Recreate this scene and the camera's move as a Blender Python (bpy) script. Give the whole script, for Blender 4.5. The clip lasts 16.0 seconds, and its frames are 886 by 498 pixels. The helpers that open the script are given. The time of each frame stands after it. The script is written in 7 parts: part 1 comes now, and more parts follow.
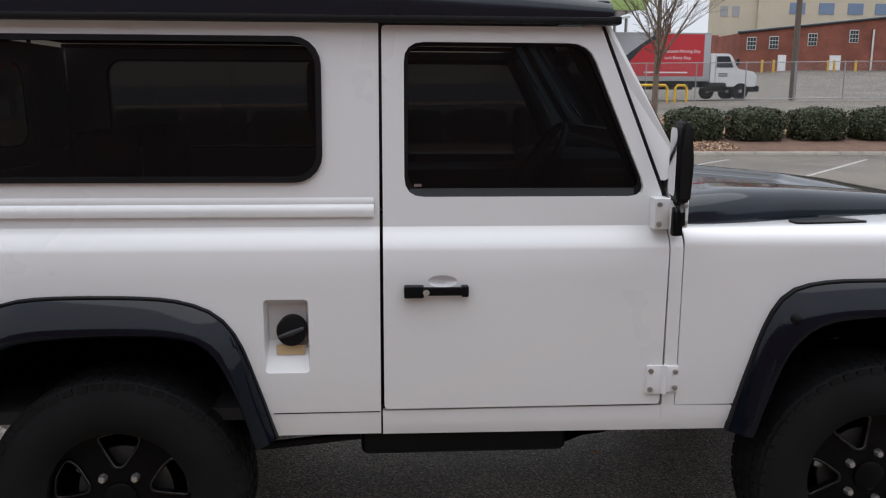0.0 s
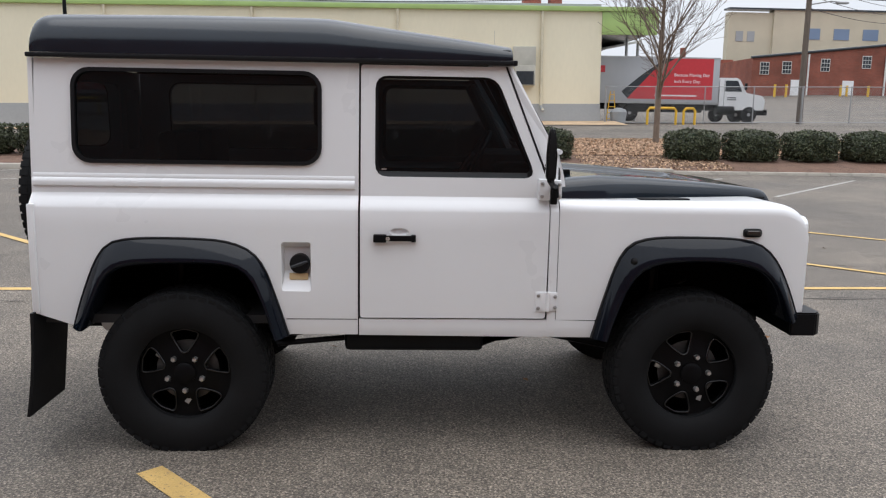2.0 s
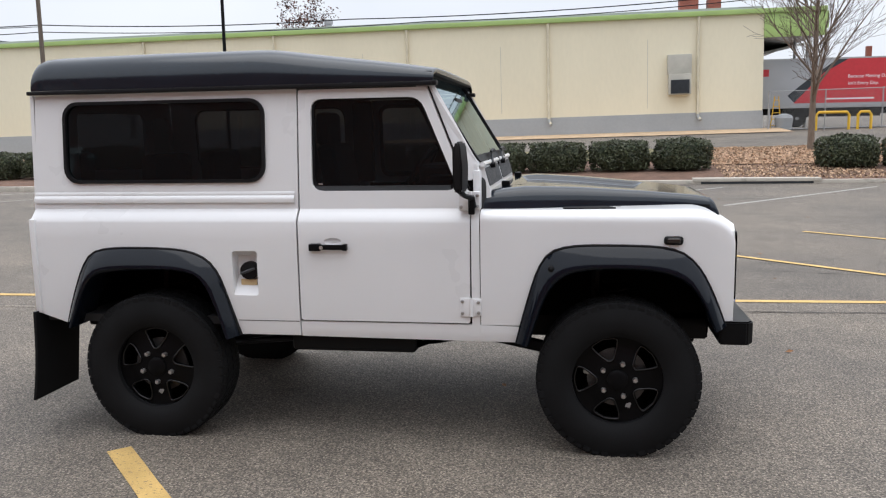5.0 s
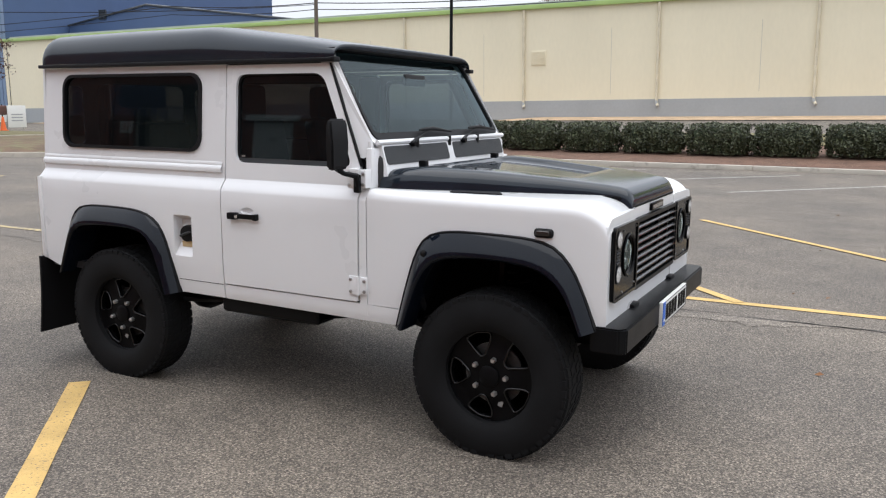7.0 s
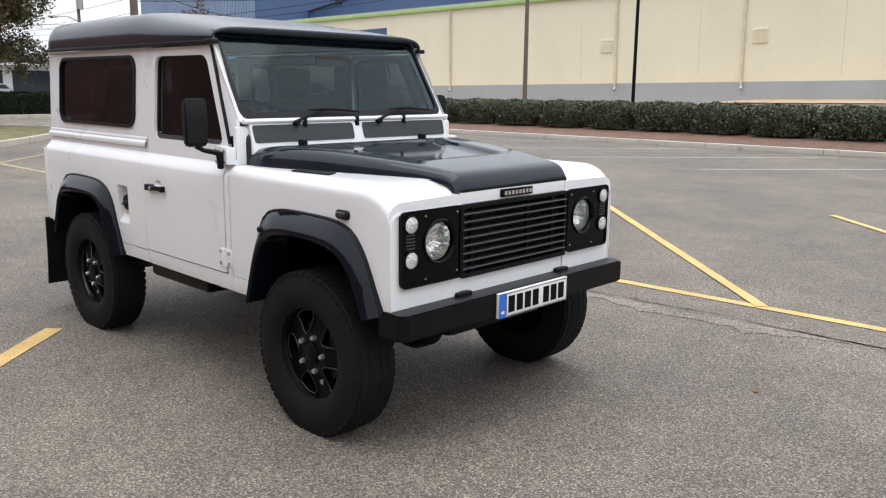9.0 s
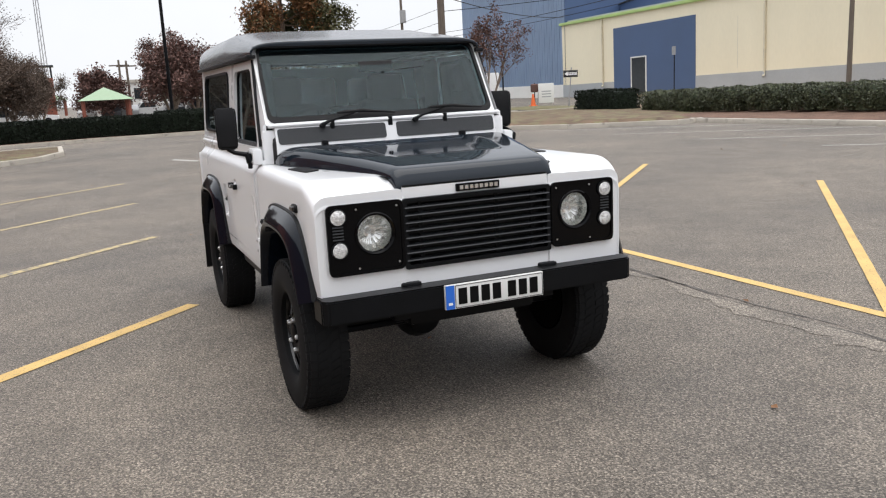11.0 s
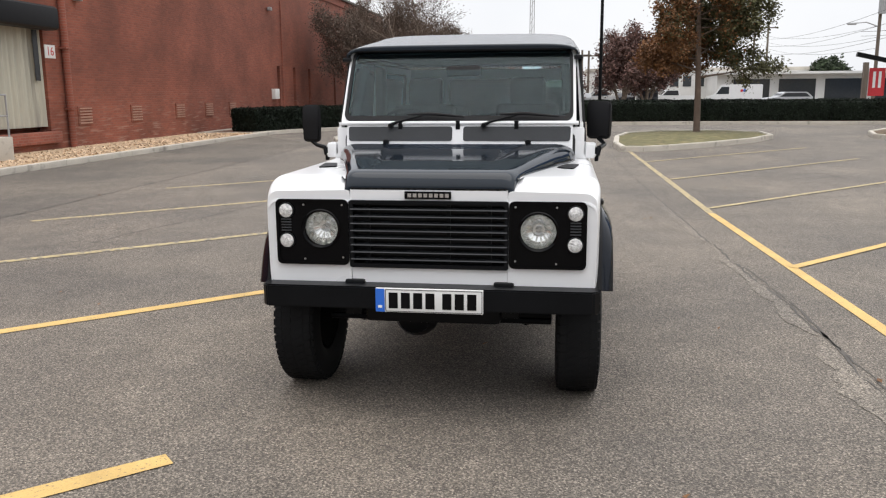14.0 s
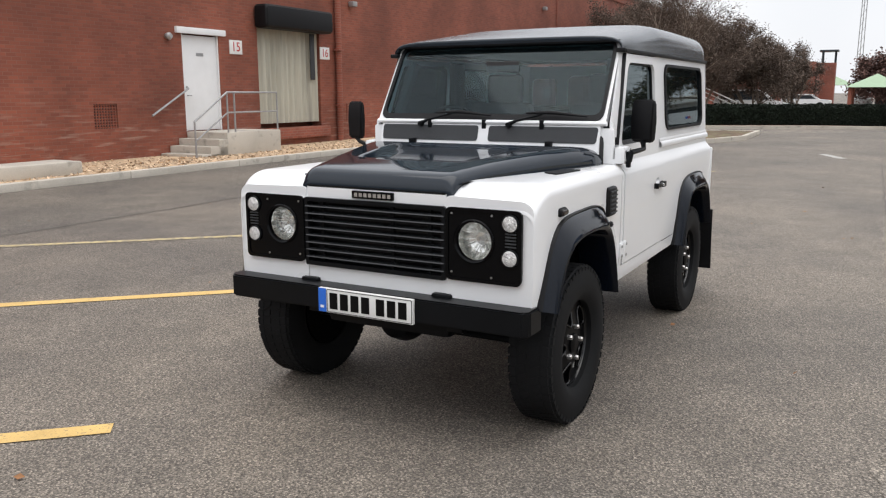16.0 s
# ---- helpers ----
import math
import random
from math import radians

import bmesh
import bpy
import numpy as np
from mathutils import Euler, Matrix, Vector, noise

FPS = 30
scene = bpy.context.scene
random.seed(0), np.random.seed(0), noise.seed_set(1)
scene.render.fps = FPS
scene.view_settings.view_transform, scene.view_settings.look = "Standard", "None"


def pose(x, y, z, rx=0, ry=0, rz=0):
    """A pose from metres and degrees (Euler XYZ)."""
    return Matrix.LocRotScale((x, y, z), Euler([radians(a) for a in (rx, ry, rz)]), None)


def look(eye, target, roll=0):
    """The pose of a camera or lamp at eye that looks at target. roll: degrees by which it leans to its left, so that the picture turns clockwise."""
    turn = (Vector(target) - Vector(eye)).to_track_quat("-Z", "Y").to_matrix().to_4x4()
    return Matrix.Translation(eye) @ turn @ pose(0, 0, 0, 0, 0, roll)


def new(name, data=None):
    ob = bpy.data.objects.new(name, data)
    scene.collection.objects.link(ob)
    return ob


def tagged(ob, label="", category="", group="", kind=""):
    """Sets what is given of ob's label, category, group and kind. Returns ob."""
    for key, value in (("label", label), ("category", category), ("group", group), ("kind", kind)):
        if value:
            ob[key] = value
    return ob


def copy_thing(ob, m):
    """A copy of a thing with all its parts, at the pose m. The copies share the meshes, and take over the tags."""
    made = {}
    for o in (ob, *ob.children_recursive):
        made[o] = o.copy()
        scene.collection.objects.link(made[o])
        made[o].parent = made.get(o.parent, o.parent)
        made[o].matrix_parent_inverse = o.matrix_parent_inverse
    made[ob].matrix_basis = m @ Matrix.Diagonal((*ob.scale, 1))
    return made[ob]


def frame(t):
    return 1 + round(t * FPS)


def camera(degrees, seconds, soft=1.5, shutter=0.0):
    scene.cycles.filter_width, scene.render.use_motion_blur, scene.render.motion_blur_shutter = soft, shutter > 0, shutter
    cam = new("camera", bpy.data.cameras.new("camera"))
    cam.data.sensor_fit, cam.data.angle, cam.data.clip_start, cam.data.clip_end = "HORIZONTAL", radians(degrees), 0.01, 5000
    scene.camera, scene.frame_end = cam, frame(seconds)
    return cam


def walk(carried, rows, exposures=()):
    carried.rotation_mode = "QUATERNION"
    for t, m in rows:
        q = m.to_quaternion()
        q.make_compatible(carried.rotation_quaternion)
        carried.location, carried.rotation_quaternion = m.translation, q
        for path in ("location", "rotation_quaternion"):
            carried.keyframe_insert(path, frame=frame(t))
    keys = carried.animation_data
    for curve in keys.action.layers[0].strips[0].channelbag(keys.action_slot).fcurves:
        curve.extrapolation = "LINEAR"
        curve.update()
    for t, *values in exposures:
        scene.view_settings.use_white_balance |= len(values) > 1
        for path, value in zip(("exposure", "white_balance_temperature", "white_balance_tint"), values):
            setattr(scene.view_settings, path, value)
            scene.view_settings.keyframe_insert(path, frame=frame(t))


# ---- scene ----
cam = camera(57.0, 16.0, 1.2)
METRES, EYE, TILT, LEAN, TURN = 12.23, 1.59, 0.0, 0.0, -3.87
OX, OY = -0.366, -3.219
ROWS = [
    (0.0, 0.0, 0.0, 0.0, 0.05, -10.59, -0.25),
    (0.5, 0.0092, -0.0301, -0.0004, 1.33, -9.07, -0.89),
    (1.0, 0.0082, -0.0619, -0.0018, 1.62, -8.7, -1.13),
    (1.5, 0.0104, -0.0848, -0.0001, 0.97, -8.61, -0.95),
    (2.0, 0.023, -0.1061, -0.0017, 1.39, -9.23, -0.95),
    (2.5, 0.0281, -0.1227, -0.001, 2.5, -9.52, -0.49),
    (3.0, 0.0331, -0.1335, 0.0003, 3.84, -9.01, 0.17),
    (3.5, 0.0469, -0.1358, 0.0003, 6.77, -8.22, 0.22),
    (4.0, 0.0712, -0.1333, -0.0003, 9.17, -8.99, -0.34),
    (4.5, 0.0943, -0.1228, -0.0014, 10.42, -9.27, -0.29),
    (4.7, 0.1037, -0.1197, -0.0013, 11.32, -8.46, 0.23),
    (6.8, 0.2415, -0.0614, -0.0003, 30.29, -9.69, 0.23),
    (7.0, 0.2538, -0.0533, -0.0005, 32.01, -9.84, -0.36),
    (7.5, 0.2821, -0.0287, -0.0007, 34.98, -10.48, -0.9),
    (8.0, 0.3154, -0.0079, -0.0025, 41.59, -11.14, -0.22),
    (8.5, 0.3439, 0.0163, -0.0004, 44.45, -10.68, 0.08),
    (9.0, 0.3672, 0.0426, 0.0007, 48.13, -11.29, -0.54),
    (9.5, 0.3978, 0.0665, 0.0, 56.81, -11.28, -0.13),
    (9.7, 0.4067, 0.0764, -0.0002, 59.22, -10.84, 0.17),
    (11.8, 0.4634, 0.2083, -0.0011, 79.60, -11.75, 0.66),
    (12.0, 0.4665, 0.2212, -0.0009, 82.74, -11.77, -0.64),
    (12.5, 0.4736, 0.2537, 0.0001, 88.0, -11.68, -0.53),
    (13.0, 0.4684, 0.2831, -0.0018, 90.05, -11.47, -0.6),
    (13.5, 0.465, 0.3122, -0.0008, 94.73, -10.78, -0.16),
    (14.0, 0.4644, 0.3473, 0.0007, 102.07, -10.84, 0.41),
    (14.5, 0.4516, 0.3752, -0.001, 106.25, -10.26, 0.0),
    (15.0, 0.4362, 0.4061, -0.0016, 113.61, -10.17, 1.25),
    (15.5, 0.4212, 0.4385, 0.0002, 119.54, -11.28, 1.62),
    (16.0, 0.3969, 0.4633, -0.0011, 122.74, -10.78, 0.15),
]
walk(cam, [(t, pose(OX, OY, EYE, TILT, LEAN, TURN) @ pose(METRES * x, METRES * y, METRES * z, 90 + pitch, roll, yaw)) for t, x, y, z, yaw, pitch, roll in ROWS], [(0.0, 0.08, 6300, 10), (1.5, 0.21, 6350, 10), (3.5, 0.34, 6350, 10), (7.0, 0.43, 6380, 10), (8.5, 0.54, 6420, 10), (9.5, 0.53, 6450, 10), (12.5, 0.3, 6700, 10), (13.5, 0.33, 6700, 10), (14.5, 0.43, 6680, 10), (15.0, 0.3, 6680, 10), (15.5, 0.26, 6640, 10), (16.0, 0.37, 6640, 10)])


# world and light: a bright, even overcast sky
world = bpy.data.worlds.new("overcast_sky")
scene.world = world
world.use_nodes = True
wn, wl = world.node_tree.nodes, world.node_tree.links
wn.clear()
w_out = wn.new("ShaderNodeOutputWorld")
w_bg = wn.new("ShaderNodeBackground")
w_sky = wn.new("ShaderNodeTexSky")
w_sky.sky_type = "NISHITA"
w_sky.sun_disc = False
w_sky.sun_elevation, w_sky.sun_rotation = radians(82), radians(60)
w_sky.air_density, w_sky.dust_density = 1.0, 4.0
w_cloud = wn.new("ShaderNodeTexNoise")
w_cloud.inputs["Scale"].default_value = 2.2
w_cloud.inputs["Detail"].default_value = 6
w_ramp = wn.new("ShaderNodeValToRGB")
w_ramp.color_ramp.elements[0].position, w_ramp.color_ramp.elements[0].color = 0.3, (7.6, 7.95, 8.6, 1)
w_ramp.color_ramp.elements[1].position, w_ramp.color_ramp.elements[1].color = 0.75, (9.3, 9.5, 9.9, 1)
w_mix = wn.new("ShaderNodeMix")
w_mix.data_type = "RGBA"
w_mix.inputs["Factor"].default_value = 0.88
w_coord = wn.new("ShaderNodeTexCoord")
wl.new(w_coord.outputs["Generated"], w_cloud.inputs["Vector"])
wl.new(w_cloud.outputs["Fac"], w_ramp.inputs["Fac"])
wl.new(w_sky.outputs["Color"], w_mix.inputs["A"])
wl.new(w_ramp.outputs["Color"], w_mix.inputs["B"])
# an overcast sky is brightest overhead
w_sep = wn.new("ShaderNodeSeparateXYZ")
w_rise = wn.new("ShaderNodeMapRange")
w_rise.interpolation_type = "SMOOTHSTEP"
w_rise.inputs["From Min"].default_value, w_rise.inputs["From Max"].default_value = 0.14, 0.72
w_rise.inputs["To Min"].default_value, w_rise.inputs["To Max"].default_value = 0.92, 1.46
w_mul = wn.new("ShaderNodeMix")
w_mul.data_type, w_mul.blend_type = "RGBA", "MULTIPLY"
w_mul.inputs["Factor"].default_value = 1
wl.new(w_coord.outputs["Generated"], w_sep.inputs[0])
wl.new(w_sep.outputs["Z"], w_rise.inputs["Value"])
wl.new(w_mix.outputs["Result"], w_mul.inputs["A"])
wl.new(w_rise.outputs["Result"], w_mul.inputs["B"])
wl.new(w_mul.outputs["Result"], w_bg.inputs["Color"])
w_bg.inputs["Strength"].default_value = 0.1
wl.new(w_bg.outputs["Background"], w_out.inputs["Surface"])

sun = new("sun", bpy.data.lights.new("sun", "SUN"))
sun.data.energy, sun.data.angle, sun.data.color = 1.3, radians(70), (1.0, 0.99, 0.975)
sun.matrix_world = look((2, 1, 17), (0, 0, 0))


# ---- materials ----
def material(name, base, rough=0.6, metal=0.0, vary=0.12, scale=6.0, fine=60.0, bump=0.0, bump_scale=80.0, spot=None, coat=0.0,
             spec=0.5, stretch=(1, 1, 1), rough_vary=0.08, island=0.0):
    """A surface with two scales of variation, fine relief and, if wanted, spots of a second colour."""
    m = bpy.data.materials.new(name)
    m.use_nodes = True
    n, l = m.node_tree.nodes, m.node_tree.links
    b = n["Principled BSDF"]
    co = n.new("ShaderNodeTexCoord")
    mp = n.new("ShaderNodeMapping")
    mp.inputs["Scale"].default_value = stretch
    l.new(co.outputs["Object"], mp.inputs["Vector"])
    big = n.new("ShaderNodeTexNoise")
    big.inputs["Scale"].default_value, big.inputs["Detail"].default_value = scale, 4
    small = n.new("ShaderNodeTexNoise")
    small.inputs["Scale"].default_value, small.inputs["Detail"].default_value = fine, 3
    for x in (big, small):
        l.new(mp.outputs["Vector"], x.inputs["Vector"])
    add = n.new("ShaderNodeMath")
    add.operation = "MULTIPLY_ADD"
    l.new(small.outputs["Fac"], add.inputs[0])
    add.inputs[1].default_value = 0.5
    l.new(big.outputs["Fac"], add.inputs[2])
    rng = n.new("ShaderNodeMapRange")
    rng.inputs["From Min"].default_value, rng.inputs["From Max"].default_value = 0.45, 1.05
    rng.inputs["To Min"].default_value, rng.inputs["To Max"].default_value = 1 - vary, 1 + vary
    l.new(add.outputs[0], rng.inputs["Value"])
    mul = n.new("ShaderNodeMix")
    mul.data_type, mul.blend_type = "RGBA", "MULTIPLY"
    mul.inputs["Factor"].default_value = 1
    mul.inputs["A"].default_value = (*base, 1)
    l.new(rng.outputs["Result"], mul.inputs["B"])
    out = mul.outputs["Result"]
    if island:
        geo = n.new("ShaderNodeNewGeometry")
        ir = n.new("ShaderNodeMapRange")
        ir.inputs["To Min"].default_value, ir.inputs["To Max"].default_value = 1 - island, 1 + island
        l.new(geo.outputs["Random Per Island"], ir.inputs["Value"])
        im = n.new("ShaderNodeMix")
        im.data_type, im.blend_type = "RGBA", "MULTIPLY"
        im.inputs["Factor"].default_value = 1
        l.new(out, im.inputs["A"])
        l.new(ir.outputs["Result"], im.inputs["B"])
        out = im.outputs["Result"]
    if spot:
        colour, size, low, high = spot
        sp = n.new("ShaderNodeTexNoise")
        sp.inputs["Scale"].default_value, sp.inputs["Detail"].default_value = size, 5
        l.new(mp.outputs["Vector"], sp.inputs["Vector"])
        sr = n.new("ShaderNodeMapRange")
        sr.inputs["From Min"].default_value, sr.inputs["From Max"].default_value = low, high
        l.new(sp.outputs["Fac"], sr.inputs["Value"])
        sm = n.new("ShaderNodeMix")
        sm.data_type = "RGBA"
        l.new(sr.outputs["Result"], sm.inputs["Factor"])
        l.new(out, sm.inputs["A"])
        sm.inputs["B"].default_value = (*colour, 1)
        out = sm.outputs["Result"]
    l.new(out, b.inputs["Base Color"])
    rr = n.new("ShaderNodeMapRange")
    rr.inputs["To Min"].default_value, rr.inputs["To Max"].default_value = max(0.02, rough - rough_vary), min(1, rough + rough_vary)
    l.new(big.outputs["Fac"], rr.inputs["Value"])
    l.new(rr.outputs["Result"], b.inputs["Roughness"])
    b.inputs["Metallic"].default_value = metal
    b.inputs["Specular IOR Level"].default_value = spec
    b.inputs["Coat Weight"].default_value = coat
    b.inputs["Coat Roughness"].default_value = 0.05
    if bump:
        bn = n.new("ShaderNodeTexNoise")
        bn.inputs["Scale"].default_value, bn.inputs["Detail"].default_value = bump_scale, 4
        l.new(mp.outputs["Vector"], bn.inputs["Vector"])
        bp = n.new("ShaderNodeBump")
        bp.inputs["Strength"].default_value, bp.inputs["Distance"].default_value = min(1, bump), 0.01
        l.new(bn.outputs["Fac"], bp.inputs["Height"])
        l.new(bp.outputs["Normal"], b.inputs["Normal"])
    return m


def asphalt(name, dark, light, stone, worn):
    """Weathered asphalt: a grey binder full of small pale and dark stones, with broad stains and tracks."""
    m = bpy.data.materials.new(name)
    m.use_nodes = True
    n, l = m.node_tree.nodes, m.node_tree.links
    b = n["Principled BSDF"]
    co = n.new("ShaderNodeTexCoord")

    def tex(kind, **values):
        t = n.new(kind)
        l.new(co.outputs["Object"], t.inputs["Vector"])
        for k, v in values.items():
            t.inputs[k].default_value = v
        return t

    def ramp(source, stops):
        r = n.new("ShaderNodeValToRGB")
        e = r.color_ramp.elements
        while len(e) < len(stops):
            e.new(0.5)
        for k, (p, c) in zip(e, stops):
            k.position, k.color = p, (*c, 1)
        l.new(source, r.inputs["Fac"])
        return r.outputs["Color"]

    def mix(a, c, f=1.0, how="MULTIPLY"):
        x = n.new("ShaderNodeMix")
        x.data_type, x.blend_type = "RGBA", how
        if isinstance(f, float):
            x.inputs["Factor"].default_value = f
        else:
            l.new(f, x.inputs["Factor"])
        l.new(a, x.inputs["A"])
        l.new(c, x.inputs["B"])
        return x.outputs["Result"]

    grain = tex("ShaderNodeTexNoise", Scale=88.0, Detail=5.0, Roughness=0.7)
    stones = tex("ShaderNodeTexVoronoi", Scale=125.0)
    broad = tex("ShaderNodeTexNoise", Scale=0.35, Detail=5.0, Roughness=0.6)
    patch = tex("ShaderNodeTexNoise", Scale=2.3, Detail=5.0, Roughness=0.65)
    base = ramp(grain.outputs["Fac"], [(0.345, dark), (0.50, light), (0.675, stone)])
    sc = ramp(stones.outputs["Color"], [(0.25, (0.55, 0.54, 0.53)), (0.50, (1, 1, 1)), (0.66, (1.16, 1.15, 1.13)), (0.78, (1.85, 1.83, 1.78))])
    c = mix(base, sc)
    c = mix(c, ramp(broad.outputs["Fac"], [(0.36, (0.80, 0.80, 0.80)), (0.64, (1.22, 1.19, 1.13))]))
    c = mix(c, ramp(patch.outputs["Fac"], [(0.3, (0.82, 0.82, 0.82)), (0.7, (1.10, 1.10, 1.10))]))
    l.new(c, b.inputs["Base Color"])
    b.inputs["Roughness"].default_value = worn
    b.inputs["Specular IOR Level"].default_value = 0.4
    bp = n.new("ShaderNodeBump")
    bp.inputs["Strength"].default_value, bp.inputs["Distance"].default_value = 0.7, 0.007
    l.new(stones.outputs["Distance"], bp.inputs["Height"])
    l.new(bp.outputs["Normal"], b.inputs["Normal"])
    return m


def glass(name, tint, gloss=1.5, haze=0.0, veil=0.0):
    """A thin tinted pane: clear through, mirrored at a slant."""
    m = bpy.data.materials.new(name)
    m.use_nodes = True
    n, l = m.node_tree.nodes, m.node_tree.links
    n.remove(n["Principled BSDF"])
    tr, gl, fr, mx = n.new("ShaderNodeBsdfTransparent"), n.new("ShaderNodeBsdfGlossy"), n.new("ShaderNodeFresnel"), n.new("ShaderNodeMixShader")
    tr.inputs["Color"].default_value = (*tint, 1)
    gl.inputs["Roughness"].default_value = 0.02 + haze
    gl.inputs["Color"].default_value = (0.84, 0.97, 1, 1)
    fr.inputs["IOR"].default_value = gloss
    l.new(fr.outputs["Fac"], mx.inputs["Fac"])
    l.new(tr.outputs["BSDF"], mx.inputs[1])
    l.new(gl.outputs["BSDF"], mx.inputs[2])
    out = mx.outputs["Shader"]
    if veil:  # thin dust coat, its teal colour also standing in for reflected sky haze
        du, mf = n.new("ShaderNodeBsdfDiffuse"), n.new("ShaderNodeMixShader")
        du.inputs["Color"].default_value = (0.19, 0.30, 0.35, 1)
        mf.inputs["Fac"].default_value = veil
        l.new(out, mf.inputs[1])
        l.new(du.outputs["BSDF"], mf.inputs[2])
        out = mf.outputs["Shader"]
    l.new(out, n["Material Output"].inputs["Surface"])
    return m


def brick_material(name, c1, c2, mortar, size=0.075, lime=0.0):
    """Brick courses too far off to pick apart: soft colour from brick to brick, pale joints, broad stains."""
    m = bpy.data.materials.new(name)
    m.use_nodes = True
    n, l = m.node_tree.nodes, m.node_tree.links
    b = n["Principled BSDF"]
    co = n.new("ShaderNodeTexCoord")
    sep, comb, ad = n.new("ShaderNodeSeparateXYZ"), n.new("ShaderNodeCombineXYZ"), n.new("ShaderNodeMath")
    l.new(co.outputs["Object"], sep.inputs[0])
    ad.operation = "ADD"
    l.new(sep.outputs["X"], ad.inputs[0])
    l.new(sep.outputs["Y"], ad.inputs[1])
    l.new(ad.outputs[0], comb.inputs["X"])
    l.new(sep.outputs["Z"], comb.inputs["Y"])
    br = n.new("ShaderNodeTexBrick")
    br.inputs["Color1"].default_value, br.inputs["Color2"].default_value, br.inputs["Mortar"].default_value = (*c1, 1), (*c2, 1), (*mortar, 1)
    br.inputs["Scale"].default_value = 1.0
    br.inputs["Brick Width"].default_value, br.inputs["Row Height"].default_value, br.inputs["Mortar Size"].default_value = 0.215, size, 0.007
    l.new(comb.outputs[0], br.inputs["Vector"])
    st = n.new("ShaderNodeTexNoise")
    st.inputs["Scale"].default_value, st.inputs["Detail"].default_value = 0.5, 7
    l.new(co.outputs["Object"], st.inputs["Vector"])
    rg = n.new("ShaderNodeMapRange")
    rg.inputs["From Min"].default_value, rg.inputs["From Max"].default_value = 0.3, 0.7
    rg.inputs["To Min"].default_value, rg.inputs["To Max"].default_value = 0.66, 1.2
    l.new(st.outputs["Fac"], rg.inputs["Value"])
    mu = n.new("ShaderNodeMix")
    mu.data_type, mu.blend_type = "RGBA", "MULTIPLY"
    mu.inputs["Factor"].default_value = 1
    l.new(br.outputs["Color"], mu.inputs["A"])
    l.new(rg.outputs["Result"], mu.inputs["B"])
    out = mu.outputs["Result"]
    if lime:  # salts washed out of the lowest courses, in ragged level streaks
        ln, lm, lh, lp, lx = n.new("ShaderNodeTexNoise"), n.new("ShaderNodeMapping"), n.new("ShaderNodeMapRange"), n.new("ShaderNodeMath"), n.new("ShaderNodeMix")
        lm.inputs["Scale"].default_value = (0.9, 0.9, 9.0)
        ln.inputs["Scale"].default_value, ln.inputs["Detail"].default_value = 1.4, 6
        l.new(co.outputs["Object"], lm.inputs["Vector"])
        l.new(lm.outputs["Vector"], ln.inputs["Vector"])
        lh.inputs["From Min"].default_value, lh.inputs["From Max"].default_value = 0.54, 0.70
        l.new(ln.outputs["Fac"], lh.inputs["Value"])
        low = n.new("ShaderNodeMapRange")
        low.inputs["From Min"].default_value, low.inputs["From Max"].default_value = 1.9, 0.4
        low.inputs["To Max"].default_value = lime
        l.new(sep.outputs["Z"], low.inputs["Value"])
        lp.operation = "MULTIPLY"
        l.new(lh.outputs["Result"], lp.inputs[0])
        l.new(low.outputs["Result"], lp.inputs[1])
        lx.data_type = "RGBA"
        l.new(lp.outputs[0], lx.inputs["Factor"])
        l.new(out, lx.inputs["A"])
        lx.inputs["B"].default_value = (0.42, 0.30, 0.24, 1)
        out = lx.outputs["Result"]
    l.new(out, b.inputs["Base Color"])
    b.inputs["Roughness"].default_value = 0.85
    bp = n.new("ShaderNodeBump")
    bp.inputs["Strength"].default_value, bp.inputs["Distance"].default_value = 0.5, 0.01
    bp.invert = True
    l.new(br.outputs["Fac"], bp.inputs["Height"])
    l.new(bp.outputs["Normal"], b.inputs["Normal"])
    return m


ASPHALT = asphalt("weathered_asphalt", (0.054, 0.0475, 0.0405), (0.137, 0.1195, 0.1025), (0.270, 0.240, 0.209), 0.70)
ASPHALT_PALE = asphalt("pale_worn_asphalt", (0.075, 0.067, 0.058), (0.178, 0.157, 0.136), (0.31, 0.28, 0.245), 0.75)
ASPHALT_NEW = asphalt("darker_asphalt", (0.078, 0.070, 0.062), (0.128, 0.114, 0.100), (0.21, 0.188, 0.165), 0.85)
YELLOW_LINE = material("yellow_line_paint", (0.58, 0.385, 0.135), 0.7, vary=0.22, scale=4, fine=120, spot=((0.2, 0.15, 0.09), 70, 0.60, 0.70), bump=0.4, bump_scale=150)
WHITE_LINE = material("faded_white_line_paint", (0.5, 0.49, 0.46), 0.8, vary=0.2, scale=3, fine=90, spot=((0.2, 0.185, 0.17), 18, 0.42, 0.6))
FADED_LINE = material("faded_yellow_line_paint", (0.43, 0.34, 0.18), 0.8, vary=0.2, scale=3, fine=90, spot=((0.19, 0.172, 0.14), 14, 0.46, 0.62))
TAR = material("crack_filler", (0.095, 0.085, 0.076), 0.9, vary=0.3)
CONCRETE = material("concrete_kerb", (0.49, 0.45, 0.39), 0.85, vary=0.2, scale=1.2, fine=40, spot=((0.22, 0.2, 0.17), 3, 0.58, 0.75), bump=0.3)
MULCH = material("bark_mulch", (0.12, 0.066, 0.045), 0.95, vary=0.5, scale=3, fine=70, spot=((0.2, 0.125, 0.085), 45, 0.52, 0.62), bump=1.0, bump_scale=35)
